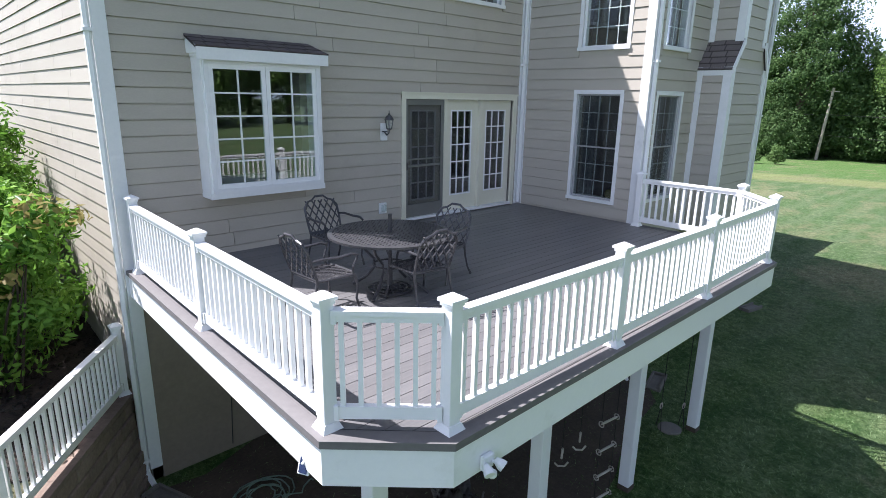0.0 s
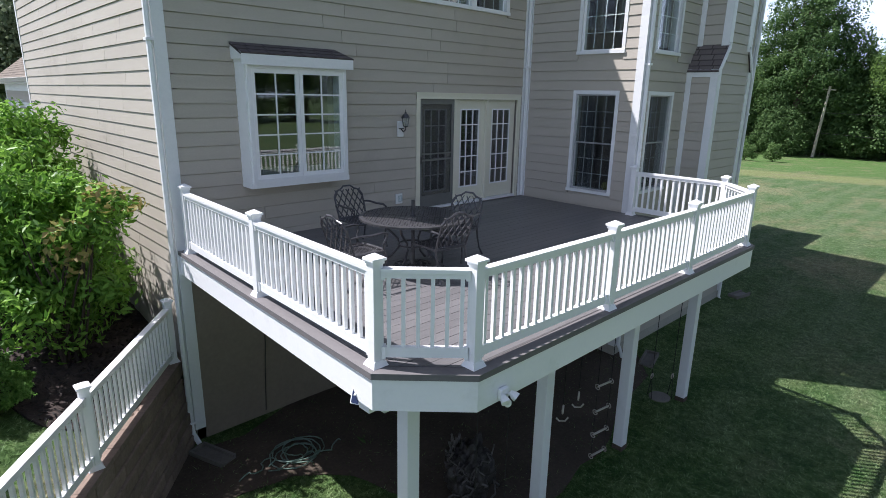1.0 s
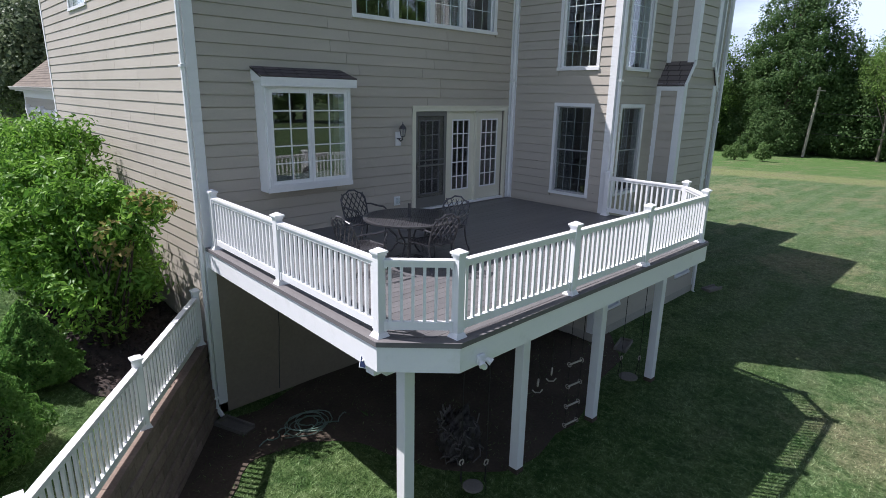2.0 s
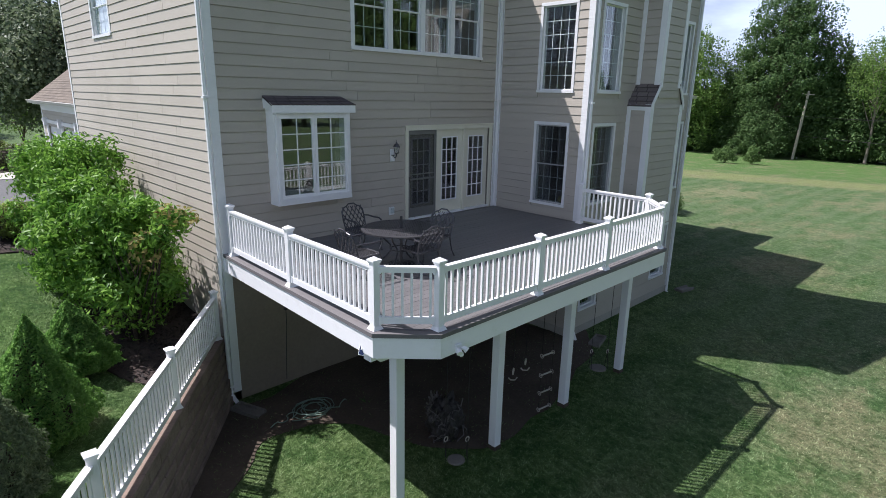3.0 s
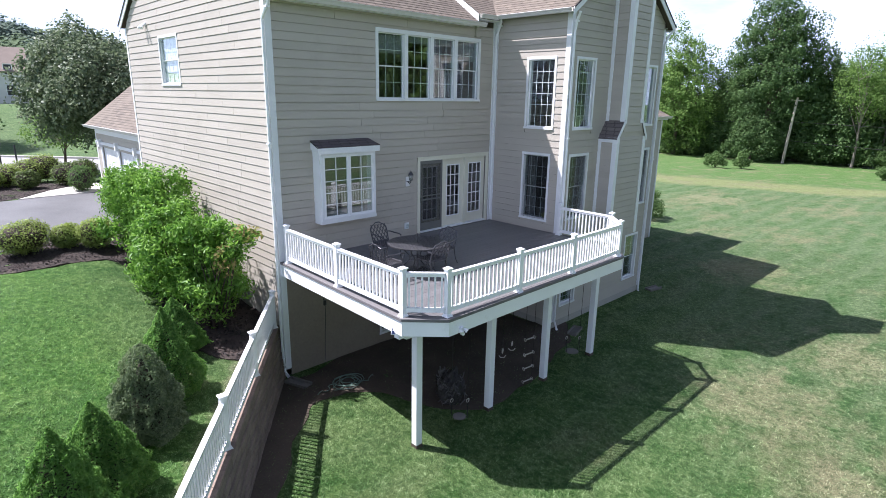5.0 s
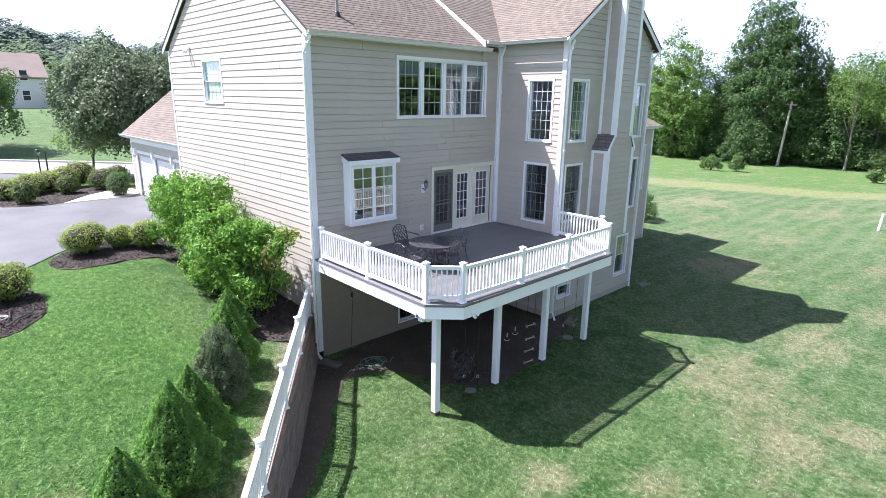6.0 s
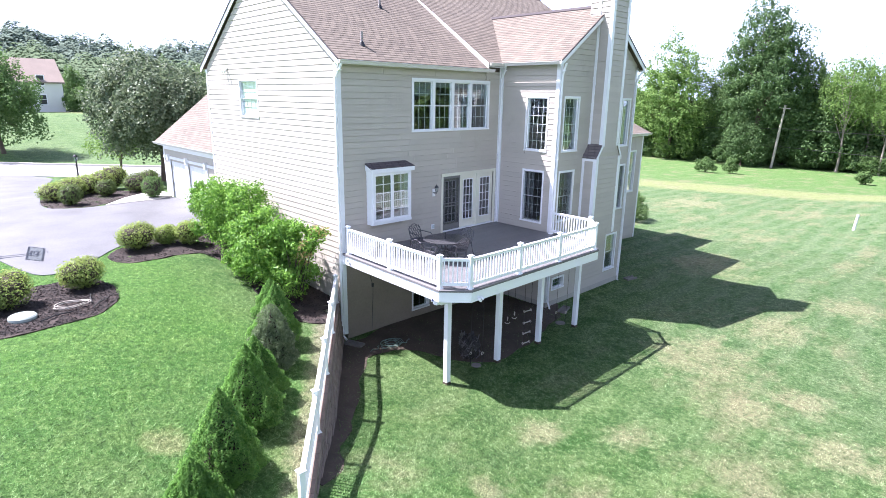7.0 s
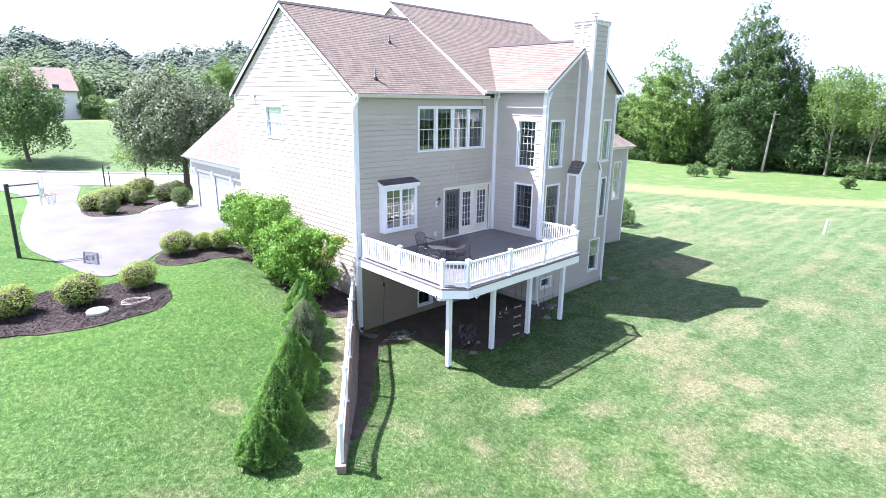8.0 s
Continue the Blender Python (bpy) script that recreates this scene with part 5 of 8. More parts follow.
def rail_post(top, x, y, z0, z1, size=0.105, skirt=True):
    bm = bmesh.new()
    h = size / 2
    box(bm, x - h, x + h, y - h, y + h, z0, z1 - 0.03, 0.004)
    post = keep(part("post", bm, WHITE, top), top)
    bm = bmesh.new()
    c = h + 0.022
    box(bm, x - h - 0.008, x + h + 0.008, y - h - 0.008, y + h + 0.008, z1 - 0.06, z1 - 0.03)
    box(bm, x - c, x + c, y - c, y + c, z1 - 0.03, z1 - 0.008)
    hexa(bm, [(x - c, y - c, z1 - 0.008), (x + c, y - c, z1 - 0.008), (x + c, y + c, z1 - 0.008), (x - c, y + c, z1 - 0.008), (x - 0.01, y - 0.01, z1 + 0.028), (x + 0.01, y - 0.01, z1 + 0.028), (x + 0.01, y + 0.01, z1 + 0.028), (x - 0.01, y + 0.01, z1 + 0.028)])
    keep(part("post_cap", bm, WHITE, post), post)
    if skirt:
        bm = bmesh.new()
        k = h + 0.03
        hexa(bm, [(x - k, y - k, z0), (x + k, y - k, z0), (x + k, y + k, z0), (x - k, y + k, z0), (x - h - 0.006, y - h - 0.006, z0 + 0.055), (x + h + 0.006, y - h - 0.006, z0 + 0.055), (x + h + 0.006, y + h + 0.006, z0 + 0.055), (x - h - 0.006, y + h + 0.006, z0 + 0.055)])
        keep(part("post_skirt", bm, WHITE, post), post)


def rail_section(top, p, q, z, height_=0.93, spacing=0.122, flat=False):
    """Top and bottom rails with square balusters between two posts."""
    p, q = Vector(p), Vector(q)
    d = (q - p).normalized()
    p, q = p + d * 0.055, q - d * 0.055
    n = Vector((-d.y, d.x))

    def bar(bm, w, z0, z1, a=p, b=q):
        hexa(bm, [(*(a - n * w), z0), (*(b - n * w), z0), (*(b + n * w), z0), (*(a + n * w), z0), (*(a - n * w), z1), (*(b - n * w), z1), (*(b + n * w), z1), (*(a + n * w), z1)])
    bm = bmesh.new()
    bar(bm, 0.045, z + height_ - 0.035, z + height_)
    bar(bm, 0.028, z + height_ - 0.085, z + height_ - 0.035)
    rail = keep(part("top_rail", bm, WHITE, top), top)
    bm = bmesh.new()
    bar(bm, 0.027, z + 0.085, z + 0.180)
    low = keep(part("bottom_rail", bm, WHITE, top), top)
    for a, sgn in ((p, 1), (q, -1)):
        for z0, z1 in ((z + 0.075, z + 0.19), (z + height_ - 0.10, z + height_ - 0.03)):
            bm = bmesh.new()
            bar(bm, 0.038, z0, z1, a, a + d * 0.035 * sgn)
            keep(part("bracket", bm, WHITE, rail), rail)
    L = (q - p).length
    n_ = max(2, round(L / spacing))
    me = None
    for i in range(n_):
        c = p + d * (L * (i + 0.5) / n_)
        if me is None:
            bm = bmesh.new()
            h = 0.0175
            a_ = d * h
            b_ = n * h
            hexa(bm, [(*(sx * a_ + sy * b_), zz) for zz in (z + 0.15, z + height_ - 0.08) for sx, sy in ((-1, -1), (1, -1), (1, 1), (-1, 1))])
            bmesh.ops.recalc_face_normals(bm, faces=bm.faces)
            me = bpy.data.meshes.new("baluster")
            bm.to_mesh(me)
            bm.free()
            me.materials.append(WHITE)
        ob = new("baluster", me)
        ob.parent = low
        ob.matrix_basis = Matrix.Translation((c.x, c.y, 0))
        keep(ob, low)


railing = thing("deck_railing", (4, -2.7, 0), "white vinyl railing with square balusters round the deck", "railing")
POSTS = [(0.10, -0.24), (0.025, -2.61), (-0.03, -4.96), (0.61, -5.555), (2.81, -5.585), (4.91, -5.585), (7.22, -5.545), (8.02, -4.82), (8.04, -3.02)]
for x, y in POSTS:
    rail_post(railing, x, y, 0.0, 1.005)
for p, q in zip(POSTS, POSTS[1:]):
    rail_section(railing, p, q, 0.0, 0.905)

# ---- garden fence on its retaining wall ----
fence = thing("garden_fence", (*xy_of(5, 0), -1.85), "white vinyl fence with square balusters on the retaining wall", "fence")
FP = [xy_of(u, 0.0) for u in (0.0, 2.67, 5.37, 8.10, 10.82)]
for i, (x, y) in enumerate(FP):
    rail_post(fence, x, y, -1.85 if i < 4 else -2.05, -0.80)
for p, q in zip(FP, FP[1:]):
    rail_section(fence, p, q, -1.85, 0.92, 0.122)

wall = thing("retaining_wall", (*xy_of(5, 0.08), -3), "brown concrete block retaining wall below the fence", "retaining wall", kind="structure")
rngw = random.Random(9)
bm = bmesh.new()
for i in range(26):
    u0, u1 = i * WALL_END / 26, (i + 1) * WALL_END / 26
    g = min(height(*xy_of(u0, 0.3)), height(*xy_of(u1, 0.3))) - 0.3
    a, b, c, d = xy_of(u0, -0.1), xy_of(u1, -0.1), xy_of(u1, 0.06), xy_of(u0, 0.06)
    hexa(bm, [(*a, g), (*b, g), (*c, g), (*d, g), (*a, -1.91), (*b, -1.91), (*c, -1.91), (*d, -1.91)])
keep(part("core", bm, BLOCK, wall), wall)
row, z = 0, -1.92
while z > -3.6:
    u = -0.15 + (0.22 if row % 2 else 0.0)
    while u < WALL_END:
        e = min(u + 0.44, WALL_END)
        if height(*xy_of((u + e) / 2, 0.3)) < z + 0.02 and e - u > 0.06:
            o = rngw.uniform(0.0, 0.018) + row * 0.022 - 0.14
            s, t = u + 0.004, e - 0.004
            a, b, c, d = xy_of(s, 0.0), xy_of(t, 0.0), xy_of(t, 0.23 + o), xy_of(s, 0.23 + o)
            c2, d2 = xy_of(t - 0.015, 0.245 + o), xy_of(s + 0.015, 0.245 + o)
            verts = [(*a, z - 0.19), (*b, z - 0.19), (*c, z - 0.19), (*d, z - 0.19), (*a, z - 0.004), (*b, z - 0.004), (*c, z - 0.004), (*d, z - 0.004), (*c2, z - 0.178), (*d2, z - 0.178), (*c2, z - 0.016), (*d2, z - 0.016)]
            faces = [(0, 1, 2, 3), (7, 6, 5, 4), (0, 4, 5, 1), (1, 5, 6, 2), (3, 7, 4, 0), (2, 6, 10, 8), (6, 7, 11, 10), (7, 3, 9, 11), (3, 2, 8, 9), (8, 10, 11, 9)]
            keep(piece("block", verts, faces, BLOCK, wall), wall)
        u = e
    z -= 0.194
    row += 1
u = -0.15
while u < WALL_END:
    e = min(u + 0.41, WALL_END)
    a, b, c, d = xy_of(u + 0.003, -0.14), xy_of(e - 0.003, -0.14), xy_of(e - 0.003, 0.115), xy_of(u + 0.003, 0.115)
    keep(piece("cap_block", [(*a, -1.918), (*b, -1.918), (*c, -1.918), (*d, -1.918), (*a, -1.85), (*b, -1.85), (*c, -1.85), (*d, -1.85)], HEX, BLOCK, wall), wall)
    u = e

# ---- garage ----
GAR = Side(0.50, 10.36, 0, 1, -1, 0)
GD = [(2.3, 4.75, -1.0, 1.60), (4.95, 7.4, -1.0, 1.60)]
wall_garage = backing(GAR, 8.3, -1.3, 2.62, GD, "wall_garage", "white trimmed garage wall with two overhead doors")
wall_garage_end = backing(Side(0.50, 18.66, 1, 0, 0, 1), 7.5, -1.5, 2.62, [], "wall_garage_end", "greige end wall of the garage", [(0, 2.62), (7.5, 2.62), (3.75, 5.75)])
slope("roof_garage", (0.18, 19.0, 2.62), (0.18, 10.37, 2.62), (4.28, 10.37, 5.95), (4.28, 19.0, 5.95), SHINGLE, "tan asphalt shingle roof over the garage")
slope("roof_garage_far", (8.38, 10.37, 2.62), (8.38, 19.0, 2.62), (4.28, 19.0, 5.95), (4.28, 10.37, 5.95), SHINGLE, "tan asphalt shingle roof on the garage's far side")
gutter((0.16, 19.0, 2.62), (0.16, 10.38, 2.62), "almond gutter along the garage eave", (-1, 0))
bm = bmesh.new()
GAR.block(bm, 0.1, 8.3, 0.0, 0.30, 2.45, 2.50)
GAR.block(bm, 0.1, 8.3, 0.0, 0.03, 2.22, 2.45)
GAR.block(bm, 0.1, 8.3, 0.0, 0.06, 1.72, 1.86)
for s in (2.2, 4.78, 7.45):
    GAR.block(bm, s - 0.1, s + 0.1, 0.0, 0.045, -1.2, 1.72)
    GAR.block(bm, s - 0.09, s + 0.09, 0.0, 0.16, 1.62, 1.95)
GAR.block(bm, 8.15, 8.3, 0.0, 0.03, -1.2, 2.22)
GAR.block(bm, 0.0, 0.06, -0.02, 0.44, 2.36, 2.64)
tagged(part("garage_trim", bm, TRIM, None), "white trim boards and brackets over the garage doors", "trim", kind="structure")
for k, h in enumerate(GD):
    g = thing("door_%d" % (k + 2), GAR.at((h[0] + h[1]) / 2, 0, h[2]), "white panelled overhead garage door", "garage door", kind="structure")
    for r in range(4):
        z0, z1 = h[2] + (h[3] - h[2]) * r / 4, h[2] + (h[3] - h[2]) * (r + 1) / 4
        bm = bmesh.new()
        GAR.block(bm, h[0], h[1], -0.10, -0.06, z0 + 0.004, z1 - 0.004)
        for c in range(4):
            a, b = h[0] + (h[1] - h[0]) * c / 4, h[0] + (h[1] - h[0]) * (c + 1) / 4
            GAR.block(bm, a + 0.07, b - 0.07, -0.06, -0.05, z0 + 0.09, z1 - 0.09)
        keep(part("panel", bm, TRIM, g), g)

# ---- one-storey room beyond the wing ----
SUNX0, SUNX1, SUNY = 18.5, 24.2, 1.6
SUN_SIDE = Side(SUNX0, SUNY, 1, 0, 0, -1)
backing(SUN_SIDE, SUNX1 - SUNX0, -3.9, 3.3, [(3.9, 4.9, -0.4, 2.2)], "wall_sunroom", "greige siding wall of a lower room at the end of the house")
backing(Side(SUNX1, SUNY, 0, 1, 1, 0), 6.0, -3.9, 3.3, [], "wall_sunroom_end", "greige siding end wall of the lower room")
window(12, SUN_SIDE, (3.9, 4.9, -0.4, 2.2), 3, (3, 3), "dark double-hung window in the lower room", 2)
slope("roof_sunroom", (SUNX0 - 0.1, SUNY - 0.3, 3.3), (SUNX1 + 0.3, SUNY - 0.3, 3.3), (SUNX1 + 0.3, SUNY + 3.3, 4.9), (SUNX0 - 0.1, SUNY + 3.3, 4.9), SHINGLE, "tan shingle roof over the lower room")
bm = bmesh.new()
SUN_SIDE.block(bm, SUNX1 - SUNX0 - 0.13, SUNX1 - SUNX0, 0.0, 0.03, -3.6, 3.2)
SUN_SIDE.block(bm, 0, SUNX1 - SUNX0, 0.0, 0.32, 3.12, 3.2)
tagged(part("sunroom_trim", bm, TRIM, None), "white corner and eave trim on the lower room", "trim", kind="structure")
gutter((SUNX0, SUNY - 0.33, 3.3), (SUNX1 + 0.3, SUNY - 0.33, 3.3), "almond gutter on the lower room")

# ---- furniture on the deck ----
def clipped(a, b, w, h):
    """Trim a segment in a rectangle |x| <= w, 0 <= y <= h."""
    t0, t1 = 0.0, 1.0
    d = (b[0] - a[0], b[1] - a[1])
    for p, q in ((-d[0], a[0] + w), (d[0], w - a[0]), (-d[1], a[1]), (d[1], h - a[1])):
        if abs(p) < 1e-9:
            if q < 0:
                return None
        else:
            t = q / p
            if p < 0:
                t0 = max(t0, t)
            else:
                t1 = min(t1, t)
    if t1 - t0 < 0.03:
        return None
    return [(a[0] + d[0] * t, a[1] + d[1] * t) for t in (t0, t1)]


def lattice(w, h, step, lean=0.62):
    out = []
    n_ = int((2 * w + h) / step) + 6
    for sgn in (1, -1):
        for i in range(-n_, n_):
            c = i * step
            seg = clipped((c, -0.1), (c + sgn * (h + 0.2) * lean, h + 0.1), w, h)
            if seg:
                out.append(seg)
    return out


def build_chair():
    """A cast armchair with lattice back and seat, facing +x."""
    ch = thing("patio_chair", (0, 0, 0), "dark bronze cast-metal armchair with lattice back", "chair", "chairs round the patio table")
    bend = lambda a, b: (-0.235 - 0.17 * (b / 0.5), a * (1 + 0.08 * b), 0.42 + b)       # the back's own plane
    bm = bmesh.new()
    arch = [(-0.245, 0.0), (-0.255, 0.2), (-0.25, 0.36), (-0.20, 0.43), (-0.12, 0.455), (-0.06, 0.50), (0.06, 0.50), (0.12, 0.455), (0.20, 0.43), (0.25, 0.36), (0.255, 0.2), (0.245, 0.0)]
    tube(bm, [bend(a, b) for a, b in arch], 0.015, 6)
    tube(bm, [bend(-0.245, 0.03), bend(0.245, 0.03)], 0.012, 6)
    back = part("backrest", bm, CASTIRON, ch)
    for (a, b) in lattice(0.24, 0.42, 0.098):
        bm = bmesh.new()
        tube(bm, [bend(a[0], a[1] + 0.03), bend(b[0], b[1] + 0.03)], 0.0095, 4)
        part("lattice_bar", bm, CASTIRON, back)
    bm = bmesh.new()
    sag = lambda a, b: (b - 0.235, a * (1.0 + 0.2 * b), 0.425 - 0.02 * math.cos(a * 6) * math.sin(b * 6.2))
    ring = [(-0.235, 0), (-0.235, 0.45), (-0.15, 0.50), (0.15, 0.50), (0.235, 0.45), (0.235, 0), (-0.235, 0)]
    tube(bm, [sag(a, b) for a, b in ring], 0.016, 6)
    seat = part("seat", bm, CASTIRON, ch)
    for (a, b) in lattice(0.23, 0.48, 0.062, 0.8):
        bm = bmesh.new()
        k = [(a[0] + (b[0] - a[0]) * i / 3, a[1] + (b[1] - a[1]) * i / 3) for i in range(4)]
        tube(bm, [sag(*p) for p in k], 0.0075, 4)
        part("lattice_bar", bm, CASTIRON, seat)
    for s in (-1, 1):
        bm = bmesh.new()
        tube(bm, [(0.23, s * 0.25, 0.42), (0.26, s * 0.265, 0.30), (0.24, s * 0.265, 0.15), (0.28, s * 0.28, 0.012)], [0.018, 0.015, 0.013, 0.018], 6)
        part("leg", bm, CASTIRON, ch)
        bm = bmesh.new()
        tube(bm, [(-0.235, s * 0.24, 0.44), (-0.26, s * 0.245, 0.28), (-0.30, s * 0.255, 0.13), (-0.37, s * 0.27, 0.012)], [0.018, 0.015, 0.013, 0.018], 6)
        part("leg", bm, CASTIRON, ch)
        bm = bmesh.new()
        tube(bm, [(-0.32, s * 0.26, 0.66), (-0.20, s * 0.285, 0.675), (0.0, s * 0.30, 0.665), (0.16, s * 0.30, 0.675), (0.24, s * 0.295, 0.65), (0.235, s * 0.285, 0.60), (0.19, s * 0.275, 0.52), (0.21, s * 0.26, 0.43)], [0.013, 0.017, 0.018, 0.018, 0.016, 0.013, 0.012, 0.013], 6)
        part("armrest", bm, CASTIRON, ch)
    return ch


chair = build_chair()
chair.matrix_basis = pose(1.20, -2.96, 0, 0, 0, 2)
copy_thing(chair, pose(2.25, -1.58, 0, 0, 0, -91))
copy_thing(chair, pose(2.18, -3.42, 0, 0, 0, 86))
copy_thing(chair, pose(2.96, -2.93, 0, 0, 0, 195))

TX, TY, TR = 2.17, -2.90, 0.74
table = thing("patio_table", (TX, TY, 0), "round dark cast-metal patio table with a woven top", "table")
bm, hub = bmesh.new(), bmesh.new()
for k in range(48):
    a0, a1 = 2 * math.pi * k / 48, 2 * math.pi * (k + 1) / 48
    c0, s0, c1, s1 = math.cos(a0), math.sin(a0), math.cos(a1), math.sin(a1)
    for (r0, r1, z0, z1, to) in ((TR - 0.055, TR, 0.70, 0.732, bm), (0.045, 0.09, 0.712, 0.732, hub)):
        hexa(to, [(r0 * c0, r0 * s0, z0), (r1 * c0, r1 * s0, z0), (r1 * c1, r1 * s1, z0), (r0 * c1, r0 * s1, z0), (r0 * c0, r0 * s0, z1), (r1 * c0, r1 * s0, z1 - 0.006), (r1 * c1, r1 * s1, z1 - 0.006), (r0 * c1, r0 * s1, z1)])
part("rim", bm, CASTIRON, table)
part("hub", hub, CASTIRON, table)
bm = bmesh.new()
for a in (0.6, 2.17, 3.74, 5.31):
    d, e = Vector((math.cos(a), math.sin(a))), Vector((-math.sin(a), math.cos(a)))
    p, q = d * 0.08, d * (TR - 0.05)
    hexa(bm, [(*(p - e * 0.012), 0.712), (*(q - e * 0.012), 0.712), (*(q + e * 0.012), 0.712), (*(p + e * 0.012), 0.712), (*(p - e * 0.012), 0.731), (*(q - e * 0.012), 0.731), (*(q + e * 0.012), 0.731), (*(p + e * 0.012), 0.731)])
tabletop = part("tabletop", bm, CASTIRON, table)
for i in range(-15, 16):
    c = i * 0.0475
    L = math.sqrt(max(0.0, (TR - 0.05) ** 2 - c * c))
    if L > 0.05:
        for x, y, z in ((L, 0.0125, 0.714), (0.0125, L, 0.7145)):
            bm = bmesh.new()
            mx_, my_ = (0, c) if x > y else (c, 0)
            box(bm, mx_ - x, mx_ + x, my_ - y, my_ + y, z, z + 0.0135)
            part("slat", bm, CASTIRON, tabletop)
for a in (0.5, 2.07, 3.64, 5.21):
    bm = bmesh.new()
    c, s = math.cos(a), math.sin(a)
    tube(bm, [(0.50 * c, 0.50 * s, 0.70), (0.42 * c, 0.42 * s, 0.55), (0.22 * c, 0.22 * s, 0.38), (0.20 * c, 0.20 * s, 0.28), (0.32 * c, 0.32 * s, 0.14), (0.50 * c, 0.50 * s, 0.02)], [0.02, 0.018, 0.016, 0.016, 0.017, 0.022], 8)
    part("leg", bm, CASTIRON, table)
bm = bmesh.new()
tube(bm, [(0.21 * math.cos(k * math.pi / 10), 0.21 * math.sin(k * math.pi / 10), 0.33) for k in range(21)], 0.012, 6)
part("stretcher", bm, CASTIRON, table)
stand = thing("umbrella_stand", (TX, TY, 0), "dark cast-metal umbrella stand with a short pole", "umbrella stand")
bm = bmesh.new()
lathe(bm, [(0.028, 0.03), (0.028, 0.40), (0.024, 0.41), (0.024, 0.95)], 12)
part("pole", bm, CASTIRON, stand)
bm = bmesh.new()
for r in (0.12, 0.2, 0.27):
    tube(bm, [(r * math.cos(k * math.pi / 12), r * math.sin(k * math.pi / 12), 0.05 - r * 0.1) for k in range(25)], 0.016, 5)
base = part("base", bm, CASTIRON, stand)
for k in range(12):
    bm = bmesh.new()
    c, s = math.cos(k * math.pi / 6), math.sin(k * math.pi / 6)
    tube(bm, [(0.03 * c, 0.03 * s, 0.055), (0.27 * c, 0.27 * s, 0.022)], 0.012, 5)
    part("spoke", bm, CASTIRON, base)

# ---- fittings on the house ----
lantern = thing("wall_lantern", (4.30, -0.02, 1.70), "dark bronze wall lantern beside the patio doors", "wall lamp")
bm = bmesh.new()
box(bm, -0.075, 0.075, -0.03, 0.0, -0.16, 0.14, 0.01)
part("mount", bm, TRIM, lantern, "white mounting block")
bm = bmesh.new()
lathe(bm, [(0.055, -0.008), (0.05, 0.008)], 12, (0, -0.04, 0))
tube(bm, [(0, -0.03, 0.0), (0, -0.10, -0.06), (0, -0.16, -0.02), (0, -0.17, 0.04)], 0.013, 6)
part("arm", bm, CASTIRON, lantern)
bm = bmesh.new()
lathe(bm, [(0.04, 0.04), (0.05, 0.05), (0.052, 0.06)], 12, (0, -0.17, 0))
lathe(bm, [(0.085, 0.20), (0.08, 0.22), (0.05, 0.27), (0.02, 0.29), (0.02, 0.31), (0.008, 0.32), (0.006, 0.36)], 12, (0, -0.17, 0))
for k in range(6):
    c, s = math.cos(k * math.pi / 3), math.sin(k * math.pi / 3)
    tube(bm, [(0.05 * c, -0.17 + 0.05 * s, 0.06), (0.075 * c, -0.17 + 0.075 * s, 0.20)], 0.005, 4)
part("cage", bm, CASTIRON, lantern)
bm = bmesh.new()
lathe(bm, [(0.044, 0.062), (0.068, 0.198)], 12, (0, -0.17, 0))
part("glass", bm, GLASS, lantern)
outlet = thing("outlet_box", (4.26, -0.02, 0.33), "white weatherproof outlet box on the siding", "outlet")
bm = bmesh.new()
box(bm, -0.085, 0.085, -0.03, 0.0, -0.1, 0.1, 0.008)
part("plate", bm, TRIM, outlet)
bm = bmesh.new()
box(bm, -0.05, 0.05, -0.075, -0.03, -0.055, 0.07, 0.012)
part("cover", bm, GLASS, outlet, "clear hinged cover")

flood = thing("flood_light", (0.84, -5.70, -0.29), "white twin-head motion flood light on the deck fascia", "flood light")
bm = bmesh.new()
box(bm, -0.06, 0.06, -0.045, 0.0, -0.06, 0.06, 0.01)
part("mount", bm, WHITE, flood)
for s in (-1, 1):
    bm = bmesh.new()
    tube(bm, [(s * 0.03, -0.045, 0.0), (s * 0.06, -0.08, -0.01)], 0.014, 8)
    tube(bm, [(s * 0.05, -0.06, 0.01), (s * 0.065, -0.10, -0.015), (s * 0.075, -0.125, -0.03)], [0.022, 0.042, 0.045], 10)
    part("lamp_head", bm, WHITE, flood)
bm = bmesh.new()
lathe(bm, [(0.02, -0.11), (0.036, -0.09), (0.036, -0.06)], 12, (0, -0.08, 0))
part("sensor", bm, WHITE, flood)
